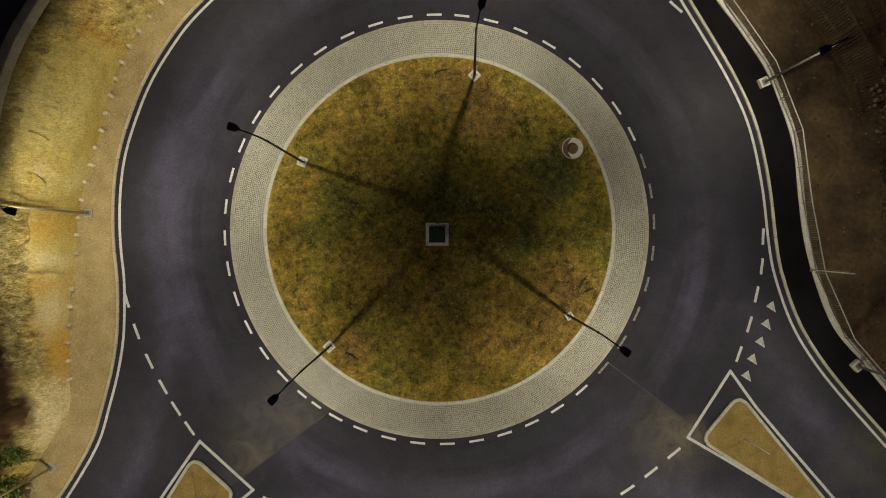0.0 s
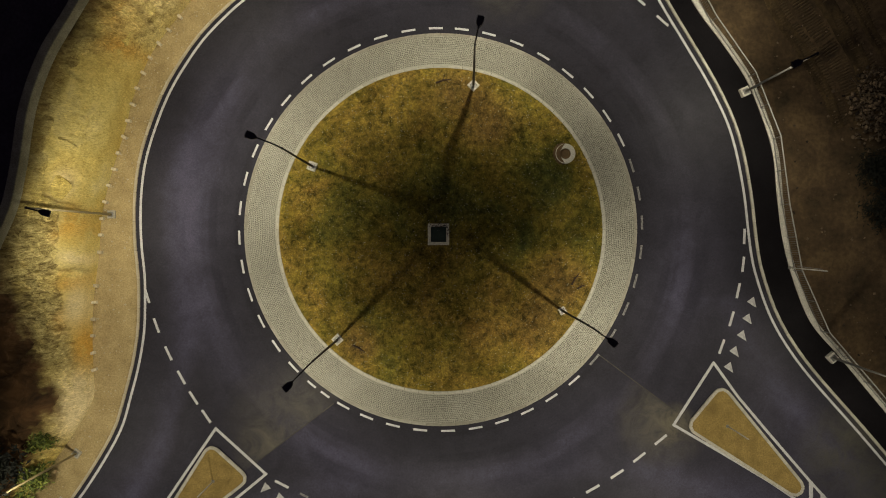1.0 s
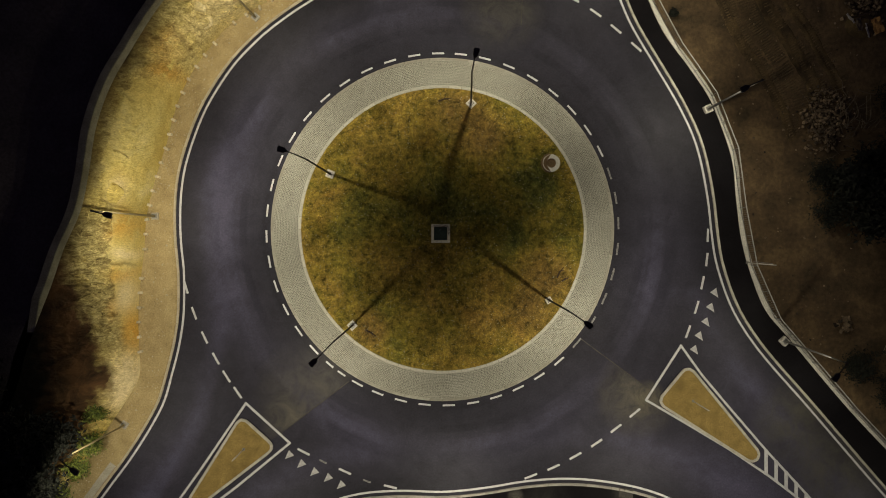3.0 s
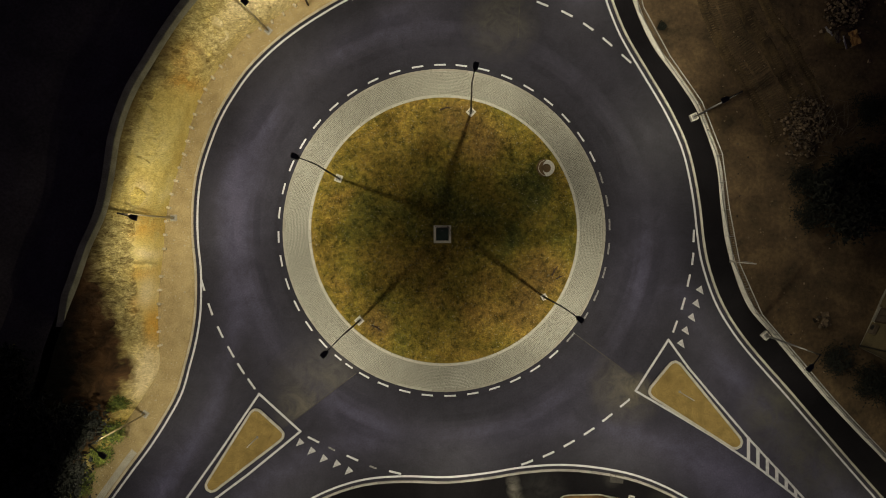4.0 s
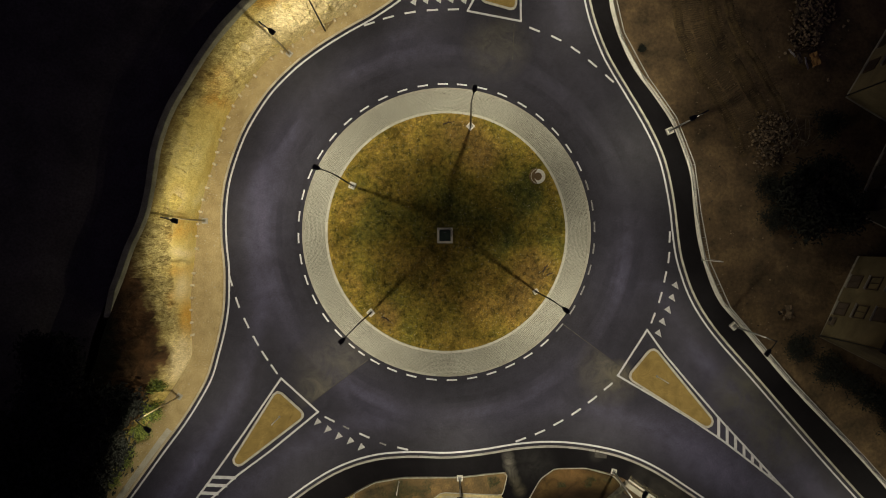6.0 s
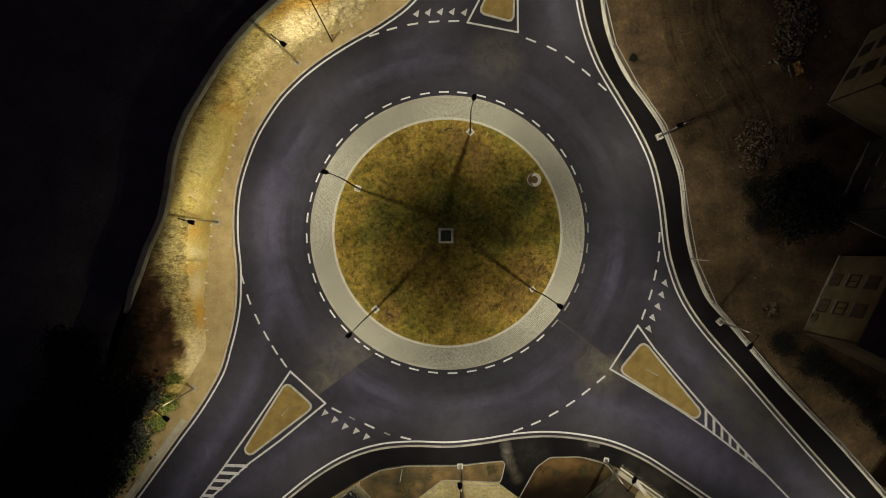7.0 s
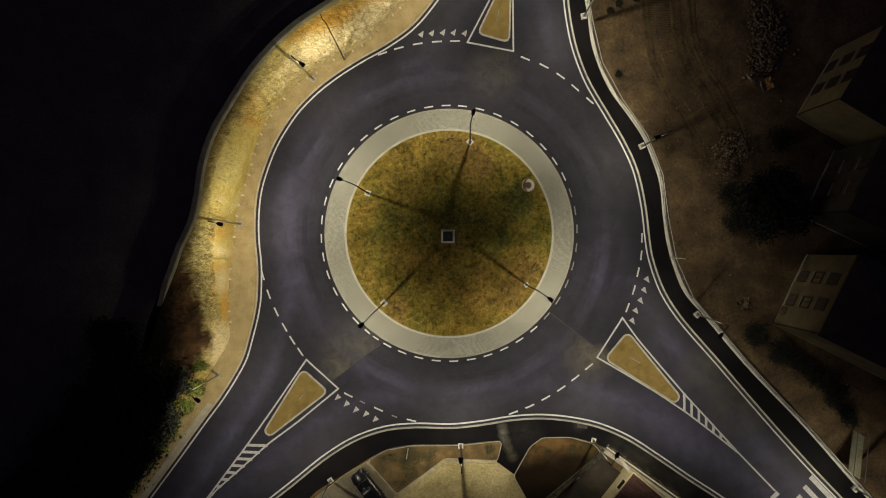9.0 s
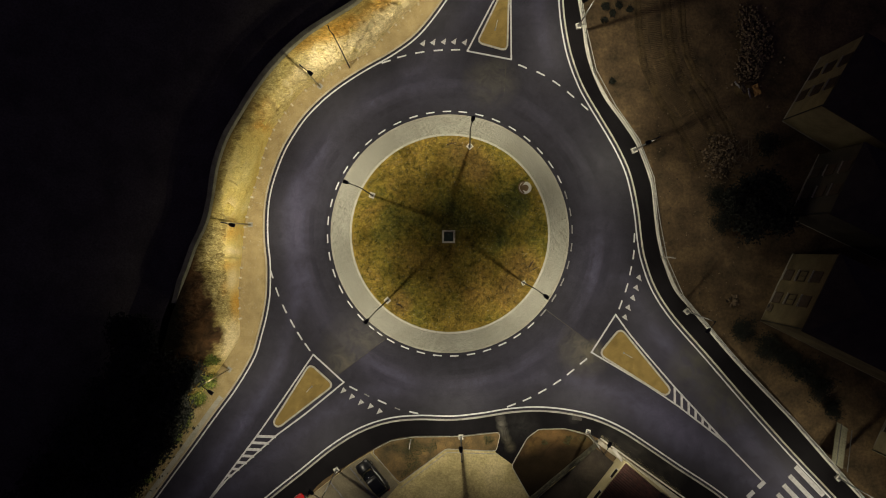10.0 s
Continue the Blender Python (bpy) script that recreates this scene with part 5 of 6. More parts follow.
branch(0.05, 11.35, 0.25, 1.1, "small dead branch lying on the grass")
branch(9.1, -2.2, 1.0, 1.0, "small dead branch lying on dry grass")
branch(9.5, -2.75, 0.5, 0.65, "broken twig lying on dry grass")
branch(-5.75, -7.0, -0.5, 1.0, "small dead branch lying on bare soil")


# ---- stones along the foot of the rock ----
def anchor_blocks():
    me = stone_mesh("block", 0.36, 0.2, 0.3, STONE)
    line = resample(resample(foot_l, 0.3), 1.16)
    for i, (p, q) in enumerate(zip(line, line[1:])):
        if not (-8.5 < p[1] < 29.5) or i % 17 == 11:
            continue
        ang = math.atan2(q[1] - p[1], q[0] - p[0])
        rng = random.Random(i)
        n = Vector((math.cos(ang + math.pi / 2), math.sin(ang + math.pi / 2), 0))
        ob = new("concrete_block", me)
        ob.matrix_basis = Matrix.Translation((p[0] + n.x * (0.1 + rng.uniform(-0.08, 0.08)), p[1] + n.y * 0.1, 0.12)) @ Matrix.Rotation(ang + math.pi / 2 + rng.uniform(-0.3, 0.3), 4, "Z") @ Matrix.Rotation(rng.uniform(-0.1, 0.1), 4, "X")
        tagged(ob, "small pale concrete block at the foot of the rock", "block", "anchor blocks")


anchor_blocks()


def pebbles():
    rng = random.Random(21)
    verts, faces = [], []
    for _ in range(1500):
        i = rng.randrange(20, n_v - 20)
        u = rng.random() ** 0.7
        p = edge_l[i] * (1 - u) + foot_l[i] * u
        s = rng.uniform(0.02, 0.06) * (1.6 if rng.random() < 0.06 else 1)
        x, y, z = p[0] + rng.uniform(-0.2, 0.2), p[1] + rng.uniform(-0.2, 0.2), 0.08 + 0.08 * u
        k = len(verts)
        verts += [(x + s, y, z), (x, y + s * rng.uniform(0.6, 1.2), z), (x - s, y, z), (x, y - s, z), (x, y, z + s * 0.8)]
        faces += [(k, k + 1, k + 4), (k + 1, k + 2, k + 4), (k + 2, k + 3, k + 4), (k + 3, k, k + 4)]
    tagged(put("pebbles", verts, faces, STONE), "scattered pebbles on the sandy verge", "gravel", kind="stuff")


pebbles()


# ---- shrubs on the slope ----
def shrub(x, y, z, r, h, seed, label, leaf=None, group="slope shrubs"):
    rng = random.Random(seed)
    root = tagged(new("shrub"), label, "shrub", group)
    bm = bmesh.new()
    tips = []
    for k in range(7):
        a, l = rng.uniform(0, math.tau), r * rng.uniform(0.3, 0.8)
        tip = Vector((x + math.cos(a) * l, y + math.sin(a) * l, z + h * rng.uniform(0.5, 0.95)))
        tube(bm, [(x, y, z - 0.2), Vector((x, y, z)).lerp(tip, 0.5) + Vector((0, 0, 0.1)), tip], [0.05, 0.03, 0.01], 5)
        tips.append(tip)
    part("stems", bm, BARK, root)
    verts, faces = [], []
    for _ in range(int(900 * r)):
        tip = rng.choice(tips)
        c = tip + Vector((rng.gauss(0, 0.32 * r), rng.gauss(0, 0.32 * r), rng.gauss(0, 0.22 * h)))
        q = Euler((rng.uniform(-0.8, 0.8), rng.uniform(-0.8, 0.8), rng.uniform(0, 6.3))).to_matrix()
        l, w = rng.uniform(0.10, 0.2), rng.uniform(0.03, 0.06)
        i = len(verts)
        verts += [tuple(c + q @ Vector(v)) for v in ((-l, 0, 0), (0, -w, 0.02), (l, 0, -0.03), (0, w, 0.02))]
        faces.append((i, i + 1, i + 2, i + 3))
    put("foliage", verts, faces, leaf or LEAF, root)


for i, (x, y, z, r, h) in enumerate(((-26.5, -12.9, 1.0, 0.65, 1.3), (-26.75, -15.2, 0.7, 0.75, 1.8), (-28.0, -17.2, 0.5, 0.8, 1.6), (-29.4, -19.2, 0.5, 0.9, 1.6), (-31.0, -21.3, 0.5, 0.9, 1.6), (-32.6, -23.4, 0.5, 0.9, 1.6), (-34.3, -25.8, 0.5, 1.0, 1.7), (-36.1, -28.2, 0.5, 1.0, 1.8))):
    shrub(x, y, z, r, h, 50 + i, "dense green leafy shrub on the slope beside the road")


def tree(x, y, z, h, r, seed, label="tall dark leafy tree on the unlit slope", group="slope trees", leaves=4600):
    rng = random.Random(seed)
    root = tagged(new("tree"), label, "tree", group)
    bm = bmesh.new()
    tube(bm, [(x, y, z - 0.4), (x + 0.1, y, z + h * 0.3), (x - 0.1, y + 0.15, z + h * 0.7)], [0.22, 0.17, 0.08], 8)
    part("trunk", bm, BARK, root, smooth=True)
    tips = []
    bm = bmesh.new()
    for k in range(18):
        a, l, s = rng.uniform(0, math.tau), r * rng.uniform(0.35, 0.9), rng.uniform(0.1, 0.7)
        tip = Vector((x + math.cos(a) * l, y + math.sin(a) * l, z + h * (s + rng.uniform(0.12, 0.3))))
        tube(bm, [(x, y, z + h * s), Vector((x, y, z + h * s)).lerp(tip, 0.5) + Vector((0, 0, 0.2)), tip], [0.08, 0.05, 0.015], 5)
        tips.append(tip)
    part("limbs", bm, BARK, root)
    verts, faces = [], []
    for _ in range(leaves):
        tip = rng.choice(tips)
        c = tip + Vector((rng.gauss(0, 0.3 * r), rng.gauss(0, 0.3 * r), rng.gauss(0, 0.11 * h)))
        q = Euler((rng.uniform(-0.9, 0.9), rng.uniform(-0.9, 0.9), rng.uniform(0, 6.3))).to_matrix()
        l, w = rng.uniform(0.14, 0.3), rng.uniform(0.06, 0.13)
        i = len(verts)
        verts += [tuple(c + q @ Vector(v)) for v in ((-l, 0, 0), (0, -w, 0.03), (l, 0, -0.04), (0, w, 0.03))]
        faces.append((i, i + 1, i + 2, i + 3))
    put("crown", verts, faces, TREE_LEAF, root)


for i, (x, y, z, h, r) in enumerate(((-28.5, -13.8, 2.0, 7.2, 1.5), (-29.4, -17.0, 1.7, 8.2, 1.6), (-30.6, -19.6, 1.2, 9.4, 1.9), (-32.6, -22.2, 1.2, 9.4, 2.0), (-34.9, -24.8, 1.2, 9.8, 2.1), (-37.2, -27.8, 1.2, 9.6, 2.3), (-39.8, -31.2, 1.2, 9.8, 2.5), (-31.4, -12.2, 4.8, 6.8, 2.0), (-33.2, -15.6, 4.4, 7.4, 2.3), (-35.8, -19.4, 4.4, 7.8, 2.5), (-38.6, -23.4, 4.4, 8.0, 2.6), (-41.6, -27.4, 4.3, 8.0, 2.6), (-32.4, -9.4, 5.4, 4.2, 1.7))):
    tree(x, y, z, h, r, 300 + i)


# ---- railing on the retaining wall ----
def railing():
    line = resample(shifted(wall_line, 0.02), 0.1)
    line = line[(line[:, 1] < 33) & (line[:, 1] > -33)]
    pts = resample(line, 4.5)
    bm = box_bm((0.018, 0.018, 0.86), Matrix.Translation((0, 0, 0.55)))
    bal = bpy.data.meshes.new("baluster")
    bm.to_mesh(bal)
    bm.free()
    bal.materials.append(STEEL)
    bm = box_bm((0.06, 0.06, 1.1), Matrix.Translation((0, 0, 0.53)), 0.004)
    post = bpy.data.meshes.new("post")
    bm.to_mesh(post)
    bm.free()
    post.materials.append(STEEL)
    for a, b in zip(pts, pts[1:]):
        d = b - a
        length, ang = float(np.linalg.norm(d)), math.atan2(d[1], d[0])
        root = tagged(new("railing_panel"), "galvanised steel railing panel with upright bars on the wall", "railing", "wall railing")
        root.matrix_basis = Matrix.Translation((a[0], a[1], wall_top)) @ Matrix.Rotation(ang, 4, "Z")
        part("top_rail", box_bm((length + 0.03, 0.07, 0.05), Matrix.Translation((length / 2, 0, 1.08)), 0.006), RAIL, root)
        part("bottom_rail", box_bm((length, 0.035, 0.035), Matrix.Translation((length / 2, 0, 0.12))), STEEL, root)
        shared("post", post, root, Matrix.Translation((0.03, 0, 0)))
        shared("post", post, root, Matrix.Translation((length / 2, 0, 0)))
        n = int(length / 0.15)
        for k in range(1, n):
            shared("baluster", bal, root, Matrix.Translation((k * length / n, 0, 0)))


railing()


# ---- rough field ----
def heap(x, y, rx, ry, h, count, seed, label, big=0.22):
    rng = random.Random(seed)
    verts, faces = [], []
    for _ in range(count):
        a, u = rng.uniform(0, math.tau), math.sqrt(rng.random())
        if big > 0.1:
            u *= 0.8 + 0.7 * noise.noise(Vector((math.cos(a) * 1.6, math.sin(a) * 1.6, seed * 5.1))) + (0.7 if rng.random() < 0.06 else 0)
        px, py = x + math.cos(a) * rx * u * rng.uniform(0.7, 1.2), y + math.sin(a) * ry * u * rng.uniform(0.7, 1.2)
        pz = field_z(px, py) + h * max(1 - u * u, 0) * rng.uniform(0.6, 1.0)
        s = big * rng.uniform(0.25, 1.0) ** 1.5
        q = Euler((rng.uniform(0, 6), rng.uniform(0, 6), rng.uniform(0, 6))).to_matrix()
        i = len(verts)
        sx, sy, sz = s * rng.uniform(0.7, 1.4), s, s * rng.uniform(0.5, 0.9)
        for v in ((-1, -1, -1), (1, -1, -1), (1, 1, -1), (-1, 1, -1), (-0.8, -0.7, 1), (0.7, -0.8, 1), (0.8, 0.6, 1), (-0.6, 0.8, 1)):
            verts.append(tuple(Vector((px, py, pz)) + q @ Vector((v[0] * sx, v[1] * sy, v[2] * sz))))
        faces += [(i, i + 3, i + 2, i + 1), (i + 4, i + 5, i + 6, i + 7), (i, i + 1, i + 5, i + 4), (i + 1, i + 2, i + 6, i + 5), (i + 2, i + 3, i + 7, i + 6), (i + 3, i, i + 4, i + 7)]
    tagged(put("rubble_heap", verts, faces, RUBBLE), label, "rubble", "rubble heaps", "stuff")


heap(35.6, 23.0, 2.7, 5.4, 0.6, 1500, 1, "long heap of broken stone and rubble on the field", 0.15)
heap(31.6, 10.4, 2.9, 3.2, 0.45, 620, 2, "heap of broken stone and cut branches on the field", 0.13)
heap(28.5, 2, 7, 22, 0.0, 420, 3, "loose stones scattered over the field", 0.09)
heap(33.2, -6.8, 0.9, 0.7, 0.3, 30, 4, "small pile of pale rubble near the house")
heap(44.5, -16.8, 1.2, 1.0, 0.3, 40, 5, "small pile of rubble beside the yard of the house")


def brush():
    rng = random.Random(77)
    bm = bmesh.new()
    for _ in range(70):
        x, y = 32.9 + max(min(rng.gauss(0, 1.7), 3.6), -2.6), 10.0 + max(min(rng.gauss(0, 1.5), 2.8), -3.0)
        a, l = rng.gauss(0.5, 0.9), rng.uniform(0.8, 2.4)
        z = field_z(x, y) + rng.uniform(0.2, 0.7)
        tube(bm, [(x, y, z), (x + math.cos(a) * l * 0.5, y + math.sin(a) * l * 0.5, z + rng.uniform(-0.1, 0.2)), (x + math.cos(a + 0.12) * l, y + math.sin(a + 0.12) * l, z - 0.1)], [0.032, 0.024, 0.010], 5)
    tagged(part("cut_branches", bm, CUT_WOOD, None), "tangle of cut bare branches on the rubble heap", "branches", kind="stuff")


brush()


def scrap():
    root = tagged(new("scrap_pile"), "pile of discarded orange and white sheets among the rubble", "scrap")
    rng = random.Random(14)
    z = field_z(35.4, 18.2)
    for nm, x, y, a, sx, sy, mat, tilt in (("orange_sheet", 35.8, 18.1, 0.35, 0.75, 1.3, ORANGE, -0.3), ("white_sheet", 35.0, 17.7, 0.2, 0.32, 1.2, WHITE, 0.5), ("pale_board", 33.6, 18.7, 0.7, 0.22, 1.0, WHITE, 0.3), ("dark_board", 34.6, 19.0, -1.3, 0.16, 2.0, BARK, 0.2), ("brown_board", 34.3, 18.2, 0.2, 0.5, 1.1, CUT_WOOD, 0.25)):
        n, rows = 6, []
        for k in range(n + 1):
            rows.append([Vector(((j / 3 - 0.5) * sx, (k / n - 0.5) * sy, 0.12 * sx * math.sin(k * 1.4 + j * 1.9) + rng.uniform(-0.04, 0.04))) for j in range(4)])
        m = Matrix.Translation((x, y, z + 0.62)) @ Matrix.Rotation(a, 4, "Z") @ Matrix.Rotation(tilt, 4, "Y")
        verts = [tuple(m @ (v + Vector((0, 0, dz)))) for dz in (0.0, -0.03) for r in rows for v in r]
        c = 4 * (n + 1)
        faces = [(4 * k + j, 4 * k + j + 1, 4 * k + j + 5, 4 * k + j + 4) for k in range(n) for j in range(3)]
        rim = [4 * k for k in range(n)] + [4 * n + j for j in range(3)] + [4 * k + 3 for k in range(n, 0, -1)] + [3, 2, 1]
        faces += [tuple(c + i for i in f[::-1]) for f in faces] + [(p, q, c + q, c + p) for p, q in zip(rim, rim[1:] + rim[:1])]
        put(nm, verts, faces, mat, root)
    bm = bmesh.new()
    bmesh.ops.create_icosphere(bm, subdivisions=3, radius=1.0)
    for v in bm.verts:
        v.co = Vector((35.0 + v.co.x * 1.5, 18.3 + v.co.y * 1.1, z - 0.1 + v.co.z * 0.65)) + Vector((0.1, 0.1, 0.1)) * noise.noise(v.co * 3)
    part("core", bm, DARK_EARTH, root)


scrap()


def slim_post(x, y, z0, height, label, lean=(0.0, 0.0), stay=False):
    """A thin upright steel post with a foot plate and a cap."""
    root = tagged(new("sign_post"), label, "post", "slim posts")
    top = Vector((x + lean[0], y + lean[1], z0 + height))
    bm = bmesh.new()
    tube(bm, [(x, y, z0), Vector((x, y, z0)).lerp(top, 0.5), top], 0.042, 8)
    part("post", bm, WHITE, root, smooth=True)
    part("foot_plate", box_bm((0.2, 0.2, 0.02), Matrix.Translation((x, y, z0 + 0.01)), 0.004), STEEL, root)
    bm = bmesh.new()
    tube(bm, [top, top + Vector((0, 0, 0.04))], [0.04, 0.03], 8)
    part("cap", bm, WHITE, root)
    if stay:
        bm = bmesh.new()
        tube(bm, [(x + 0.05, y + 0.12, z0 + 0.9), top - Vector((0.0, 0.0, 0.5)) + Vector((0.02, 0.1, 0))], 0.018, 6)
        part("stay", bm, STEEL, root)


slim_post(23.75, -1.45, 0.24, 4.1, "tall thin pale steel post standing on the retaining wall", (0.12, -0.1), True)
for x, y, z, h in ((19.57, -12.35, 0.10, 3.0), (-15.8, -16.15, 0.10, 2.7), (5.0, 24.3, 0.10, 2.9)):
    slim_post(x, y, z, h, "slim pale steel post upright on the gravel splitter island")
slim_post(-4.6, -22.2, 0.16, 3.2, "slim pale steel post upright in the dry planting bed")


def stairway():
    root = tagged(new("outdoor_stair"), "pale concrete outdoor stair going down from the footway to the field", "stairs")
    a, b = Vector((43.7, -25.1, 0.12)), Vector((46.1, -21.3, -2.75))
    d = Vector((b.x - a.x, b.y - a.y, 0))
    ang, length, n = math.atan2(d.y, d.x), d.length, 15
    for k in range(n):
        u = (k + 0.5) / n
        p = a.lerp(b, u)
        part("step", box_bm((length / n - 0.03, 1.5, 0.09), Matrix.Translation((p.x, p.y, p.z)) @ Matrix.Rotation(ang, 4, "Z"), 0.01), PARAPET, root)
    for s in (-0.35, 0.35, -0.72, 0.72):
        side = Vector((-math.sin(ang), math.cos(ang), 0)) * s
        bm = bmesh.new()
        up = 0.0 if abs(s) < 0.5 else 0.95
        tube(bm, [a + side + Vector((0, 0, up - 0.08)), b + side + Vector((0, 0, up - 0.08))], 0.05, 6)
        part("stringer" if abs(s) < 0.5 else "handrail", bm, DARK_STEEL if abs(s) < 0.5 else STEEL, root)
    for s in (-0.72, 0.72):
        for u in (0.05, 0.35, 0.65, 0.95):
            side = Vector((-math.sin(ang), math.cos(ang), 0)) * s
            p = a.lerp(b, u) + side
            bm = bmesh.new()
            tube(bm, [p - Vector((0, 0, 0.1)), p + Vector((0, 0, 0.87))], 0.02, 6)
            part("post", bm, STEEL, root)


stairway()


# ---- houses below the road ----
def house(corner, ang, width, depth, z0, height, label, wall_mat, roof_mat, pitch=0.45, bays=2, storeys=3, eave=0.12, blinds=True):
    """corner: the near corner; the window front runs along ang for width, the house goes depth back from it."""
    root = tagged(new("house"), label, "house", "houses")
    base = Matrix.Translation((corner[0], corner[1], z0)) @ Matrix.Rotation(ang, 4, "Z")
    bm = bmesh.new()
    add_box(bm, (width, depth, height + 0.4), base @ Matrix.Translation((width / 2, -depth / 2, height / 2 - 0.2)))
    wall = part("wall", bm, wall_mat, root)
    part("plinth", box_bm((width + 0.06, depth + 0.06, 0.5), base @ Matrix.Translation((width / 2, -depth / 2, 0.1))), CONCRETE, root)
    bm = bmesh.new()
    e, rise = eave, pitch * depth / 2 * 0.6
    P = [(-e, e, height), (width + e, e, height), (width + e, -depth - e, height), (-e, -depth - e, height)]
    ins = min(depth, width) * 0.45
    T = [(ins, -depth / 2, height + rise), (width - ins, -depth / 2, height + rise)] if width > depth else [(width / 2, -ins, height + rise), (width / 2, -depth + ins, height + rise)]
    v = [bm.verts.new(base @ Vector(p)) for p in P] + [bm.verts.new(base @ Vector((p[0], p[1], p[2] - 0.16))) for p in P] + [bm.verts.new(base @ Vector(p)) for p in T]
    if width > depth:
        tops = [(0, 1, 9, 8), (1, 2, 9), (2, 3, 8, 9), (3, 0, 8)]
    else:
        tops = [(0, 1, 8), (1, 2, 9, 8), (2, 3, 9), (3, 0, 8, 9)]
    for f in tops + [(0, 4, 5, 1), (1, 5, 6, 2), (2, 6, 7, 3), (3, 7, 4, 0), (4, 7, 6, 5)]:
        bm.faces.new([v[k] for k in f])
    roof = part("roof", bm, roof_mat, root)
    bm = bmesh.new()
    tube(bm, [base @ Vector((0.12, 0.08, 0.1)), base @ Vector((0.12, 0.08, height))], 0.06, 8)
    part("downpipe", bm, DARK_STEEL, root)
    for s in range(storeys):
        for k in range(bays):
            m = base @ Matrix.Translation((width * (0.36 + 0.33 * k) if bays == 2 else width * (k + 0.5) / bays, 0.0, 1.6 + s * 2.75))
            bm = bmesh.new()
            for x, z, a, b in ((0, 0.78, 1.34, 0.1), (0, -0.78, 1.34, 0.1), (0.62, 0, 0.1, 1.46), (-0.62, 0, 0.1, 1.46), (0, 0, 0.06, 1.46)):
                add_box(bm, (a, 0.12, b), m @ Matrix.Translation((x, 0.04, z)))
            win = part("window", bm, SHUTTER, root)
            part("pane", box_bm((1.14, 0.03, 1.46), m @ Matrix.Translation((0, 0.012, 0))), GLASS, win)
            part("sill", box_bm((1.46, 0.24, 0.07), m @ Matrix.Translation((0, 0.12, -0.86)), 0.008), CONCRETE, win)
            if s == 1 and blinds:
                for sx in (-0.3, 0.3):
                    part("blind", box_bm((0.5, 0.02, 1.3), m @ Matrix.Translation((sx, 0.04, 0.04))), wall_mat, win, "pale lowered blind")
            else:
                for sx in (-0.3, 0.3):
                    bm = bmesh.new()
                    for r in range(9):
                        add_box(bm, (0.54, 0.05, 0.11), m @ Matrix.Translation((sx, 0.07, -0.64 + r * 0.16)) @ Matrix.Rotation(0.5, 4, "X"))
                    part("shutter", bm, SHUTTER, win)
    return root


FRONT1 = math.atan2(7.87, 3.87)
house((36.49, -9.04), FRONT1, 8.8, 16.5, -3.1, 9.2, "three-storey cream plastered house with brown shutters below the road", DIM_PLASTER, DARK_TILE)


def cooler(corner, ang, along, z):
    """An air conditioner's outdoor unit on a house front."""
    root = tagged(new("air_conditioner"), "grey outdoor air conditioner unit on the cream house front", "air conditioner")
    m = Matrix.Translation((corner[0], corner[1], z)) @ Matrix.Rotation(ang, 4, "Z") @ Matrix.Translation((along, 0.28, 0))
    body = part("body", box_bm((0.85, 0.32, 0.6), m, 0.02), CUT_WOOD, root)
    bm = bmesh.new()
    bmesh.ops.create_cone(bm, cap_ends=True, segments=20, radius1=0.23, radius2=0.2, depth=0.03, matrix=m @ Matrix.Translation((0.1, 0.17, 0)) @ Matrix.Rotation(math.pi / 2, 4, "X"))
    part("fan_grille", bm, DARK_STEEL, body)
    for sx in (-0.3, 0.3):
        part("bracket", box_bm((0.04, 0.5, 0.04), m @ Matrix.Translation((sx, -0.06, -0.33))), STEEL, root)


cooler((36.49, -9.04), FRONT1, 1.75, -1.7)
house((39.16, 14.5), math.atan2(7.3, 4.33), 8.8, 12, -3.1, 8.4, "cream plastered house with dark windows on the lower ground", DUN_PLASTER, DARK_TILE, blinds=False)
house((39.89, 3.16), math.atan2(5.7, 2.7), 8.2, 12, -3.1, 8.4, "unlit plastered house in a darkened tone between two others", UNLIT_PLASTER, DARK_TILE, blinds=False)
house((49.6, -24.3), math.atan2(7.87, 3.87), 9.0, 12, -3.1, 8.0, "cream plastered house beside the outdoor stair", PLASTER, DARK_TILE)

# ---- yard, beds and parking ----
YARD_OUT = [(-30, -46), (-22.5, -34), (-16.7, -29.1), (-11.5, -25.0), (-9.2, -23.6), (-6.94, -22.4), (1.0, -21.9), (5.0, -23.5), (7.3, -24.4), (14, -24.5), (17, -60), (-30, -60)]
tagged(slab_polygon("yard", YARD_OUT, 0.095, 0.2, YARD), "stained pale concrete yard and parking area", "yard", kind="structure")


tagged(slab_polygon("parking_area", [(-30, -46), (-22.5, -34), (-16.7, -29.12), (-11.5, -25.05), (-9.2, -23.65), (-5.95, -27.25), (-12, -34), (-24, -50)], 0.099, 0.1, PARKING), "dull dirty concrete parking area beside the footway", "parking area", kind="structure")


def bed(outline, radius, label, soil):
    line = rounded(outline, radius)
    ob = tagged(slab_polygon("planting_bed", line, 0.16, 0.2, soil), label, "planting bed", "planting beds", "structure")
    pts = resample(np.concatenate([line, line[:1]]), 0.45)
    me = stone_mesh("edging_stone", 0.45, 0.09, 0.3, KERB)
    for a, b in zip(pts, pts[1:]):
        mid, d = (a + b) / 2, b - a
        shared("edging_stone", me, ob, Matrix.Translation((mid[0], mid[1], -0.1)) @ Matrix.Rotation(math.atan2(d[1], d[0]), 4, "Z"))


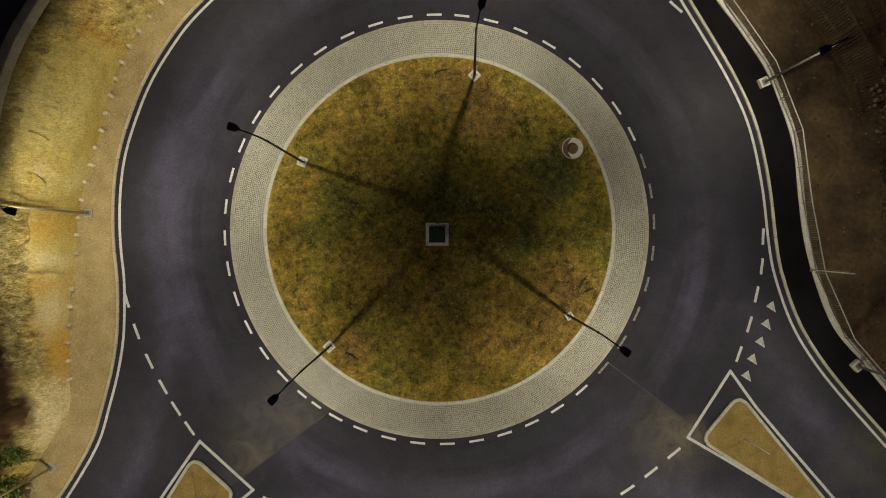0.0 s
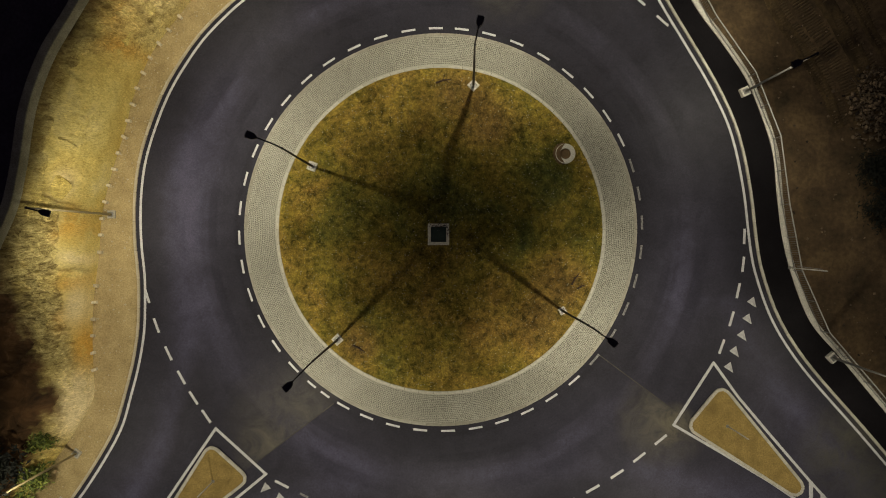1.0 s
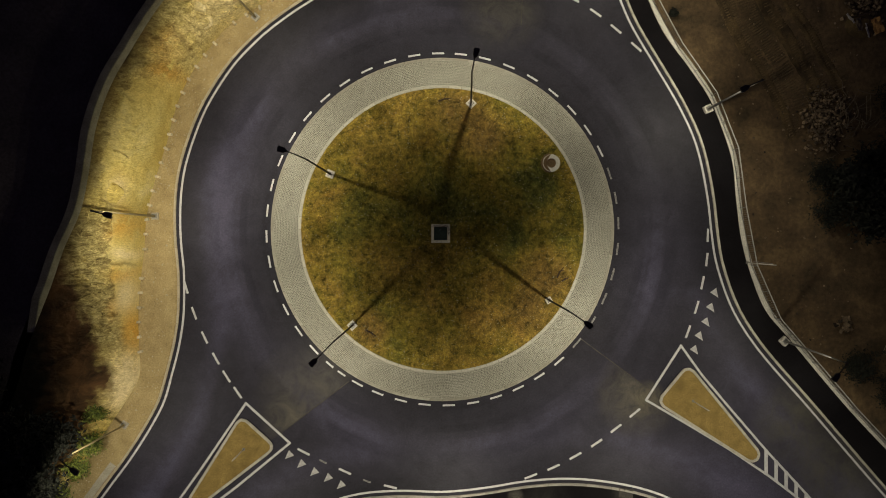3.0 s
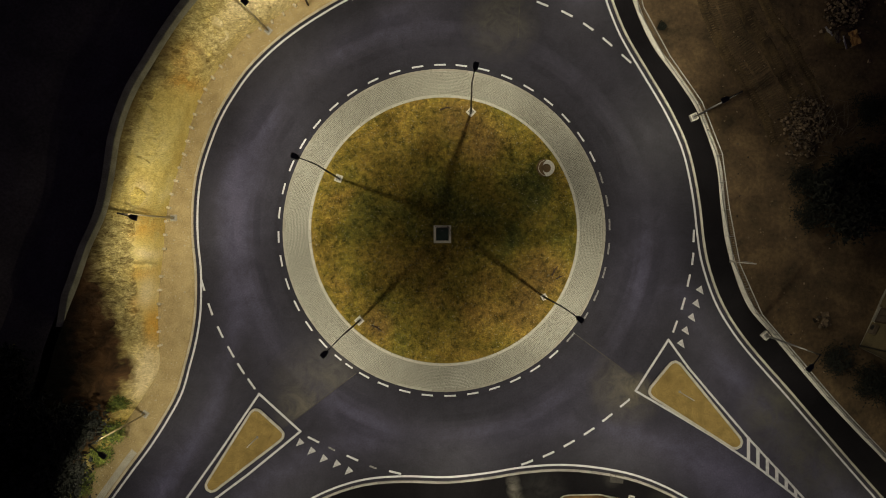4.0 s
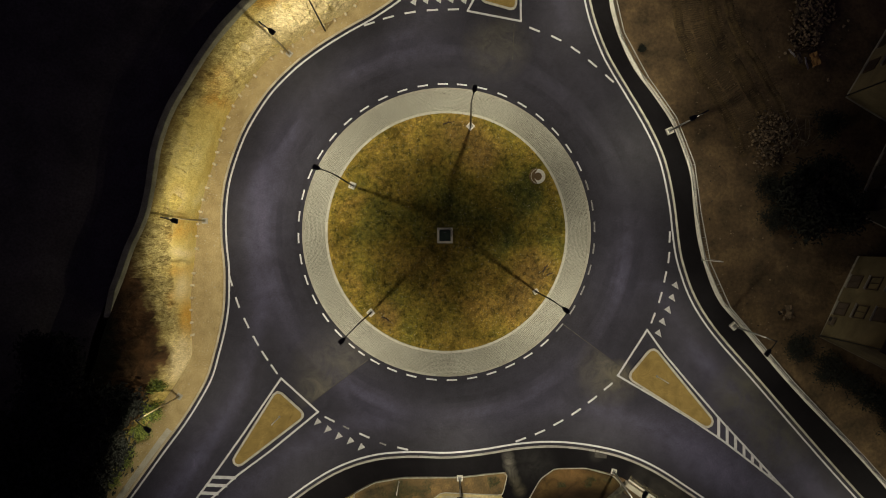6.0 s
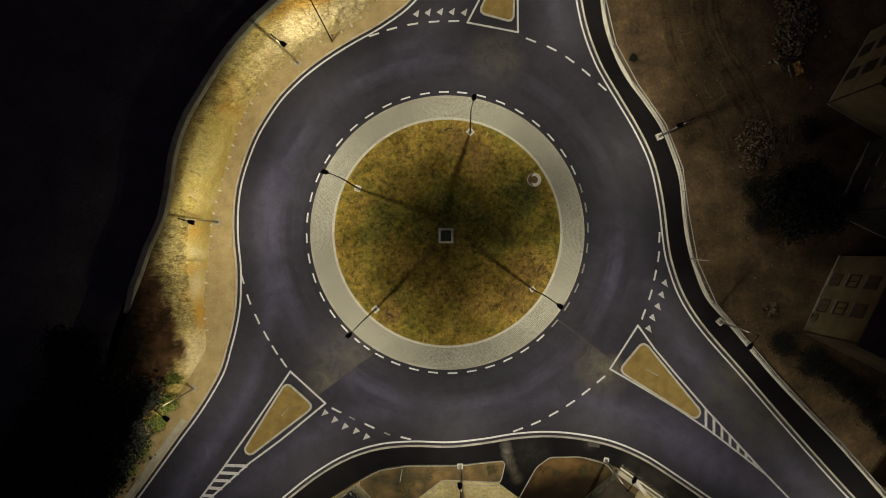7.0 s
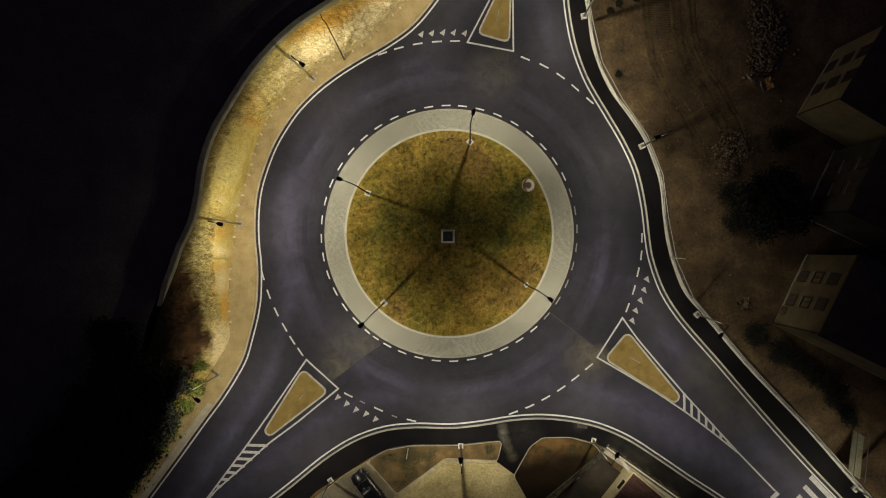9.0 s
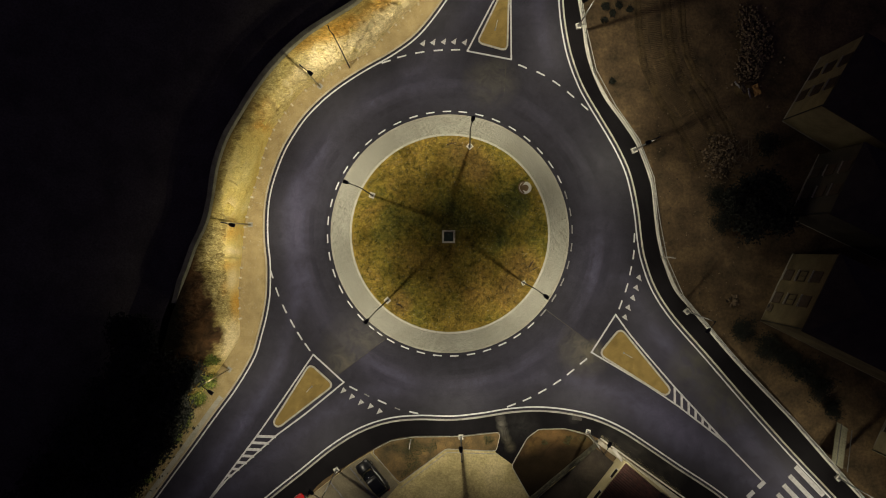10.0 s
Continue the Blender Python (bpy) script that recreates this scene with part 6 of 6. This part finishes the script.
bed([(-9.05, -23.45), (-6.9, -22.3), (-4.3, -21.85), (1.06, -21.8), (5.6, -21.3), (5.1, -23.45), (-0.6, -23.2), (-5.85, -27.1)], 0.3, "dry brown planting bed edged with kerb stones beside the footway", BED)
bed([(6.82, -25.15), (8.62, -21.95), (9.95, -20.98), (12.9, -20.92), (15.4, -21.6), (16.4, -22.6), (9.2, -29.3)], 0.5, "dark planting bed edged with kerb stones beside the house", DARK_BED)


def yard_edging():
    """A second row of edging stones where the yard meets the dry bed."""
    row = tagged(new("edging_row"), "row of pale edging stones set in the yard beside the planting bed", "edging", kind="structure")
    me = stone_mesh("edging_stone", 0.45, 0.09, 0.2, KERB)
    pts = resample(np.array([(5.35, -23.8), (-0.5, -23.62), (-5.75, -27.65)], float), 0.45)
    for a, b in zip(pts, pts[1:]):
        mid, d = (a + b) / 2, b - a
        shared("edging_stone", me, row, Matrix.Translation((mid[0], mid[1], -0.075)) @ Matrix.Rotation(math.atan2(d[1], d[0]), 4, "Z"))


yard_edging()


def strip_wall(name, a, b, width, z, depth, material, label):
    d = Vector((b[0] - a[0], b[1] - a[1], 0))
    bm = box_bm((d.length, width, depth), Matrix.Translation(((a[0] + b[0]) / 2, (a[1] + b[1]) / 2, z - depth / 2)) @ Matrix.Rotation(math.atan2(d.y, d.x), 4, "Z"), 0.015)
    return tagged(part(name, bm, material, None), label, "wall")



def rubble_wall(a, b, width, top):
    """A low dry wall: a rough core with uneven cap stones, each a piece of its own."""
    wall = strip_wall("garden_wall", a, b, width - 0.08, top, 0.5, WALL_STONE, "low grey rubble stone garden wall beside the planting bed")
    rng = random.Random(31)
    shapes = []
    for k in range(4):
        bm = bmesh.new()
        for _ in range(14):
            v = Vector((rng.gauss(0, 1), rng.gauss(0, 1), rng.gauss(0, 1))).normalized()
            bm.verts.new((v.x * 0.27, v.y * 0.17, v.z * 0.11))
        hull = bmesh.ops.convex_hull(bm, input=bm.verts)
        bmesh.ops.delete(bm, geom=[g for g in hull["geom_interior"] if isinstance(g, bmesh.types.BMVert)], context="VERTS")
        me = bpy.data.meshes.new("stone")
        bm.to_mesh(me)
        bm.free()
        me.materials.append(WALL_STONE)
        shapes.append(me)
    d = Vector((b[0] - a[0], b[1] - a[1], 0))
    ang, n = math.atan2(d.y, d.x), int(d.length / 0.36)
    side = Vector((-d.y, d.x, 0)).normalized()
    for k in range(n):
        for row in (-1, 1):
            p = Vector((*a, 0)) + d * ((k + 0.5 + rng.uniform(-0.2, 0.2)) / n) + side * row * (width * 0.27 + rng.uniform(-0.05, 0.05))
            shared("stone", rng.choice(shapes), wall, Matrix.Translation((p.x, p.y, top + rng.uniform(-0.02, 0.05))) @ Matrix.Rotation(ang + rng.uniform(-0.4, 0.4), 4, "Z"))


rubble_wall((16.7, -22.4), (8.6, -29.2), 0.55, 0.36)
strip_wall("garden_wall", (16.6, -22.3), (27.0, -29.8), 0.45, 0.6, 0.8, CONCRETE, "pale concrete wall along the footway by the red-roofed house")
strip_wall("garden_wall", (16.9, -22.0), (27.3, -29.4), 0.16, 0.3, 0.5, COPING, "narrow pale kerb wall along the foot of the concrete wall")
def wall_rubbish():
    """Sand, chips and dry stalks blown against the foot of the wall on its footway side."""
    rng = random.Random(77)
    verts, faces = [], []
    a, d = Vector((16.9, -21.95)), Vector((10.4, -7.4))
    side = Vector((7.4, 10.4)).normalized()
    for _ in range(1300):
        u = rng.random() ** 1.25
        thick = 0.55 + 0.45 * noise.noise(Vector((u * 14, 0, 6)))
        p = a + d * u * 0.86 + side * (0.1 + abs(rng.gauss(0, 0.26)) * thick)
        s, z = rng.uniform(0.010, 0.034), 0.105
        i = len(verts)
        verts += [(p.x + s, p.y, z), (p.x, p.y + s * rng.uniform(0.5, 1.6), z), (p.x - s, p.y, z), (p.x, p.y - s, z), (p.x, p.y, z + s * 0.7)]
        faces += [(i, i + 1, i + 4), (i + 1, i + 2, i + 4), (i + 2, i + 3, i + 4), (i + 3, i, i + 4)]
    tagged(put("wall_foot_grit", verts, faces, GRIT), "pale grit and chips along the foot of the concrete wall", "grit", kind="stuff")


wall_rubbish()


def service_cover():
    root = tagged(new("service_cover"), "dull rectangular steel service cover let into the black footway", "service cover")
    m = Matrix.Translation((14.3, -19.6, 0.104)) @ Matrix.Rotation(radians(-6), 4, "Z")
    rim_bm = bmesh.new()
    for x, y, w, d in ((0, 0.34, 1.12, 0.05), (0, -0.34, 1.12, 0.05), (0.535, 0, 0.05, 0.63), (-0.535, 0, 0.05, 0.63)):
        add_box(rim_bm, (w, d, 0.03), m @ Matrix.Translation((x, y, 0)))
    part("rim", rim_bm, DUSTY, root)
    for sx in (-0.255, 0.255):
        part("plate", box_bm((0.49, 0.61, 0.024), m @ Matrix.Translation((sx, 0, 0)), 0.004), DUSTY, root)


service_cover()
strip_wall("gate_beam", (18.0, -22.75), (19.1, -24.3), 0.34, 1.6, 0.2, WHITE, "white painted gate beam beside the red-roofed house")
for a, b in (((-13.8, -26.9), (-10.9, -30.4)), ((-11.5, -25.3), (-8.4, -29.2)), ((-16.5, -29.2), (-13.8, -32.4))):
    tagged(ribbon("parking_line", resample(np.array([a, b], float), 0.5), 0.14, WORN_PAINT, None, 0.103), "worn white parking bay line on concrete", "road marking", kind="structure")


def red_house():
    root = tagged(new("house"), "house with a red tiled roof and cream wall by the footway", "house", "houses")
    A, u = Vector((18.66, -23.36, 0)), Vector((-3.02, -3.87, 0)).normalized()
    w = Vector((-u.y, u.x, 0))
    if w.x < 0:
        w = -w
    at = lambda p, q, z: A + u * p + w * q + Vector((0, 0, z))
    L, D, H, R = 11.0, 8.0, 3.9, 1.9
    bm = bmesh.new()
    c = [(0.2, 0.7), (L - 0.5, 0.7), (L - 0.5, D - 0.5), (0.2, D - 0.5)]
    lo, hi = [bm.verts.new(at(p, q, -0.3)) for p, q in c], [bm.verts.new(at(p, q, H)) for p, q in c]
    for k in range(4):
        bm.faces.new((lo[k], lo[(k + 1) % 4], hi[(k + 1) % 4], hi[k]))
    bm.faces.new(hi)
    part("wall", bm, PLASTER, root)
    bm = bmesh.new()
    for z in (0.0, -0.18):
        for q, dz in ((0, 0), (D / 2, R), (D, 0)):
            for p in (0, L):
                bm.verts.new(at(p, q, H + 0.1 + dz + z))
    bm.verts.ensure_lookup_table()
    for f in ((0, 1, 3, 2), (2, 3, 5, 4), (6, 8, 9, 7), (8, 10, 11, 9), (0, 2, 8, 6), (2, 4, 10, 8), (1, 7, 9, 3), (3, 9, 11, 5), (0, 6, 7, 1), (4, 5, 11, 10)):
        bm.faces.new([bm.verts[k] for k in f])
    roof = part("roof", bm, MORTAR, root)
    verts, faces = [], []
    ang = math.atan2(u.y, u.x)
    for side in (0, 1):
        for r in range(14):
            for k in range(44):
                p, s = 0.12 + k * (L - 0.12) / 44, r / 14
                i = len(verts)
                for dp, ds, dz in ((0, 0, 0.05), (0.12, 0, 0.10), (0.24, 0, 0.05), (0, 1 / 13.4, 0.02), (0.12, 1 / 13.4, 0.07), (0.24, 1 / 13.4, 0.02)):
                    v = s + ds
                    q = v * D / 2 if side == 0 else D - v * D / 2
                    verts.append(tuple(at(p + dp, q, H + 0.1 + min(v, 1.0) * R + dz)))
                faces += [(i, i + 1, i + 4, i + 3), (i + 1, i + 2, i + 5, i + 4)]
    tagged(put("tiles", verts, faces, TILE, roof), "red clay roof tiles in rows", kind="stuff")
    bm = bmesh.new()
    for p in (0.0, L):
        for q0, q1 in ((0, D / 2), (D / 2, D)):
            a, b = at(p, q0, H + 0.16 + (0 if q0 == 0 else R)), at(p, q1, H + 0.16 + (R if q0 == 0 else 0))
            tube(bm, [a, b], 0.09, 6)
    tube(bm, [at(0, 0.02, H + 0.1), at(L, 0.02, H + 0.1)], 0.1, 6)
    part("verge_trim", bm, PLASTER, roof)
    for k in range(3):
        m = Matrix.Translation(at(2.0 + 3 * k, 0.68, 2.2)) @ Matrix.Rotation(ang, 4, "Z")
        win = part("window", box_bm((1.3, 0.1, 1.2), m, 0.01), WHITE, root)
        part("pane", box_bm((1.1, 0.12, 1.0), m), GLASS, win)


red_house()


# ---- parked cars ----
def car(x, y, ang, paint, label):
    root = tagged(new("car"), label, "car", "parked cars")
    root.matrix_basis = Matrix.Translation((x, y, 0.095)) @ Matrix.Rotation(ang, 4, "Z")

    def hull(sections, material, name, parent, smooth=True):
        bm = bmesh.new()
        rows = []
        for px, hw, z0, z1, crown in sections:
            rows.append([bm.verts.new(v) for v in ((px, -hw, z0), (px, -hw * 1.02, (z0 + z1) / 2), (px, -hw * 0.9, z1), (px, 0, z1 + crown), (px, hw * 0.9, z1), (px, hw * 1.02, (z0 + z1) / 2), (px, hw, z0))])
        for a, b in zip(rows, rows[1:]):
            for k in range(6):
                bm.faces.new((a[k], a[k + 1], b[k + 1], b[k]))
            bm.faces.new((a[6], a[0], b[0], b[6]))
        bm.faces.new(rows[0])
        bm.faces.new(rows[-1][::-1])
        return part(name, bm, material, parent, smooth=smooth)

    body = hull([(-2.2, 0.68, 0.4, 0.72, 0.02), (-2.1, 0.82, 0.25, 0.9, 0.03), (-1.3, 0.88, 0.2, 0.95, 0.03), (0.6, 0.88, 0.2, 0.93, 0.03), (1.5, 0.86, 0.22, 0.82, 0.04), (2.05, 0.78, 0.28, 0.68, 0.03), (2.2, 0.6, 0.36, 0.58, 0.02)], paint, "body", root)
    hull([(-2.0, 0.70, 0.88, 0.92, 0.0), (-1.6, 0.70, 0.9, 1.33, 0.02), (-0.2, 0.72, 0.9, 1.43, 0.03), (0.4, 0.70, 0.9, 1.38, 0.02), (1.25, 0.72, 0.86, 0.9, 0.0)], GLASS, "windows", root)
    hull([(-1.62, 0.62, 1.33, 1.36, 0.02), (-0.9, 0.64, 1.42, 1.44, 0.03), (-0.2, 0.64, 1.44, 1.46, 0.03), (0.35, 0.6, 1.40, 1.42, 0.03)], paint, "roof_panel", root)
    for sx in (-1.3, 1.35):
        for sy in (-0.8, 0.8):
            bm = bmesh.new()
            bmesh.ops.create_cone(bm, cap_ends=True, segments=20, radius1=0.32, radius2=0.32, depth=0.2, matrix=Matrix.Translation((sx, sy, 0.32)) @ Matrix.Rotation(math.pi / 2, 4, "X"))
            wheel = part("wheel", bm, RUBBER, root)
            bm = bmesh.new()
            bmesh.ops.create_cone(bm, cap_ends=True, segments=16, radius1=0.2, radius2=0.17, depth=0.22, matrix=Matrix.Translation((sx, sy, 0.32)) @ Matrix.Rotation(math.pi / 2, 4, "X"))
            part("rim", bm, STEEL, wheel)
    for sy in (-0.6, 0.6):
        part("headlight", box_bm((0.16, 0.34, 0.12), Matrix.Translation((2.06, sy, 0.60)), 0.03), LENS, root)
        part("tail_light", box_bm((0.1, 0.26, 0.16), Matrix.Translation((-2.16, sy, 0.72)), 0.02), CAR_RED, root)
        part("mirror", box_bm((0.12, 0.2, 0.13), Matrix.Translation((0.75, sy * 1.65, 0.95)), 0.03), paint, root)
    part("number_plate", box_bm((0.02, 0.5, 0.11), Matrix.Translation((2.21, 0, 0.42))), WHITE, root)
    part("grille", box_bm((0.04, 0.7, 0.1), Matrix.Translation((2.19, 0, 0.55))), DARK_STEEL, root)


car(-8.85, -26.3, math.atan2(0.77, -0.62), CAR_BLACK, "black parked hatchback on the concrete parking bay")
car(-16.2, -30.2, math.atan2(0.77, -0.62), CAR_RED, "red parked car on the concrete parking bay")


# ---- small things on the ground ----
gut = shifted(left_edge, -0.84)
gut = gut[(gut[:, 1] < -17.2) & (gut[:, 1] > -60)]
tagged(ribbon("gutter", gut, 0.55, CONCRETE, None, 0.17, 0.3), "flat pale concrete gutter beside the kerb", "gutter", kind="structure")
for a, b in (((10.75, -7.45), (16.0, -11.35)), ((-7.5, -10.8), (-12.9, -14.9)), ((6.05, 17.3), (6.2, 20.7))):
    tagged(ribbon("road_seam", resample(np.array([a, b], float), 0.4), 0.07, DUSTY, road, 0.004, 0.004), "thin sanded joint in the asphalt")


def specks():
    rng = random.Random(5)
    verts, faces = [], []
    for _ in range(3200):
        r, a = R_IN * math.sqrt(rng.random()) * 0.97, rng.uniform(0, math.tau)
        x, y = CX + r * math.cos(a), CY + r * math.sin(a)
        s, z = rng.uniform(0.015, 0.045), mound_z(x, y) + 0.05
        if covered(x, y):
            continue
        i = len(verts)
        verts += [(x + s, y, z), (x, y + s, z), (x - s, y, z), (x, y - s * 0.7, z), (x, y, z + s)]
        faces += [(i, i + 1, i + 4), (i + 1, i + 2, i + 4), (i + 2, i + 3, i + 4), (i + 3, i, i + 4)]
    tagged(put("small_stones", verts, faces, RUBBLE_PALE), "small pale stones scattered in the grass", "stones", kind="stuff")


RUBBLE_PALE = pieces_material("pale_stone_chip", (0.30, 0.27, 0.16), (0.62, 0.58, 0.42), 0.9, True)
specks()


TRACK = grainy("churned_clay", (0.085, 0.06, 0.029), (0.19, 0.132, 0.064), 0.6, 6, 0.95, 0.05)
TRACK_LINE = [(22.6, 33), (22.9, 28.0), (23.5, 22.5), (24.7, 18.8), (26.6, 15.7), (28.6, 12.4), (30.0, 9.0)]


def machine_tracks():
    """Cleat marks pressed into the field by a tracked machine, pass beside pass."""
    rng = random.Random(31)
    for off, wide, keep in ((0.0, 1.5, 0.97), (1.62, 1.5, 0.95), (3.5, 1.4, 0.75), (5.2, 1.4, 0.6)):
        verts, faces = [], []
        line = resample(shifted(curve(TRACK_LINE), off - 0.75), 0.215)
        for p, q in zip(line, line[1:]):
            ang = math.atan2(q[1] - p[1], q[0] - p[0]) + rng.uniform(-0.05, 0.05)
            if rng.random() > keep or noise.noise(Vector((p[0] * 0.5, p[1] * 0.5, off))) < -0.42:
                continue
            c, d = math.cos(ang), math.sin(ang)
            long, half, n = rng.uniform(0.05, 0.07), wide / 2 * rng.uniform(0.85, 1.0), 6
            i = len(verts)
            for k in range(n + 1):
                v = (k / n * 2 - 1) * half
                lag = 0.05 * noise.noise(Vector((p[0] * 2, p[1] * 2, v * 2)))
                for u, z in ((-long * 1.6, -0.03), (-long * 0.5, 0.05), (long * 0.5, 0.05), (long * 1.6, -0.03)):
                    x, y = p[0] + (u + lag) * c - v * d, p[1] + (u + lag) * d + v * c
                    verts.append((x, y, field_z(x, y) + z * (0.6 + 0.6 * abs(noise.noise(Vector((x * 3, y * 3, 1)))))))
            faces += [(i + 4 * k + j, i + 4 * k + j + 1, i + 4 * k + j + 5, i + 4 * k + j + 4) for k in range(n) for j in range(3)]
        tagged(put("machine_tracks", verts, faces, TRACK), "ribbed marks of a tracked machine in pale clay", "tracks", "machine tracks", "stuff")
    for off, wide in ((-0.95, 0.3), (2.45, 0.42), (4.3, 0.3)):
        line = resample(shifted(curve(TRACK_LINE), off), 0.3)
        line[:, 0] += [0.16 * noise.noise(Vector((x * 0.5, y * 0.5, off))) for x, y in line]
        rows = [np.array([(x, y, field_z(x, y) + z) for x, y in shifted(line, d * wide)]) for d, z in ((-1.6, 0.0), (-0.9, 0.09), (-0.4, 0.03), (0.4, 0.02), (0.9, 0.07), (1.6, 0.0))]
        tagged(loft("rut", rows, DARK_EARTH), "dark wheel rut in the rough field", "rut", "ruts", "structure")


machine_tracks()
# Shrubs and trees added to fill dark patches of the field, leaves near black.
for i, (x, y, r, h) in enumerate(((31.2, 5.6, 1.2, 1.4), (31.6, 2.6, 1.1, 1.2), (34.3, -9.9, 1.2, 1.2), (36.8, -11.7, 1.4, 1.4), (39.2, -13.1, 1.4, 1.4), (41.6, -14.7, 1.5, 1.4), (43.4, -17.2, 1.3, 1.3), (44.6, -19.3, 1.0, 1.1), (36.9, 11.6, 1.4, 1.5), (18.1, 27.7, 0.4, 0.5), (18.9, 27.1, 0.35, 0.4), (19.7, 28.0, 0.4, 0.5), (18.0, 26.3, 0.3, 0.4), (20.9, 27.6, 0.35, 0.4), (18.9, 19.1, 0.3, 0.35))):
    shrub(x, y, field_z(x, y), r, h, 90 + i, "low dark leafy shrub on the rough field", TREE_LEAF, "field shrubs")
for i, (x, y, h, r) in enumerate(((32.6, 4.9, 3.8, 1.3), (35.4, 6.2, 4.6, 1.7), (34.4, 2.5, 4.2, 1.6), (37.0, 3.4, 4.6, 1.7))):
    tree(x, y, field_z(x, y), h, r, 340 + i, "bushy dark leafy tree added over an unlit patch of field", "field trees", 2300)


def bed_weeds():
    """Low tufts of weeds and dry grass in the two beds, thick in patches."""
    rng = random.Random(17)
    verts, faces = [], []
    for _ in range(5200):
        if rng.random() < 0.62:
            x = rng.uniform(-8.0, 4.8)
            low = float(np.interp(x, [-8.6, -5.85, -0.6, 5.1], [-23.6, -26.7, -23.0, -23.2]))
            high = float(np.interp(x, [-9, -6.9, -4.3, 5.5], [-23.4, -22.5, -22.0, -21.6]))
            want = noise.noise(Vector((x * 0.5, low * 0.1, 3))) + 0.9 * math.exp(-((x + 5.0) / 1.6) ** 2) - 0.35
        else:
            x = rng.uniform(8.6, 15.2)
            high = float(np.interp(x, [8.6, 10.1, 12.9, 15.4], [-22.6, -21.4, -21.35, -21.9]))
            low = high - 1.3
            want = -0.3
        if low > high:
            continue
        y = rng.uniform(low, high)
        if noise.noise(Vector((x * 0.8, y * 0.8, 9))) + want < rng.uniform(-0.1, 0.5):
            continue
        for _b in range(5):
            t, l, w = rng.uniform(0, math.tau), rng.uniform(0.05, 0.14), rng.uniform(0.012, 0.03)
            bx, by, c, s = x + rng.gauss(0, 0.06), y + rng.gauss(0, 0.06), math.cos(t), math.sin(t)
            i = len(verts)
            verts += [(bx - s * w, by + c * w, 0.158), (bx + s * w, by - c * w, 0.158), (bx + c * l, by + s * l, 0.16 + rng.uniform(0.03, 0.12))]
            faces.append((i, i + 1, i + 2))
    tagged(put("weeds", verts, faces, WEED), "low olive weeds and dry tufts in the planting beds", "weeds", kind="stuff")


WEED = pieces_material("weed_blade", (0.018, 0.024, 0.008), (0.11, 0.105, 0.04), 0.9, True)
bed_weeds()
tagged(slab_polygon("pavement_3", [(5.5, -21.25), (9.6, -21.05), (8.6, -22.6), (6.95, -25.0), (5.0, -23.6)], 0.108, 0.15, FRESH_ASPHALT), "black asphalt entrance between the planting beds", "pavement", kind="structure")
tagged(slab_polygon("pavement_4", [(16.4, -23.2), (9.6, -29.0), (13.0, -32.0), (19.0, -25.2)], 0.112, 0.15, PAVING), "dark asphalt strip beside the garden wall", "pavement", kind="structure")
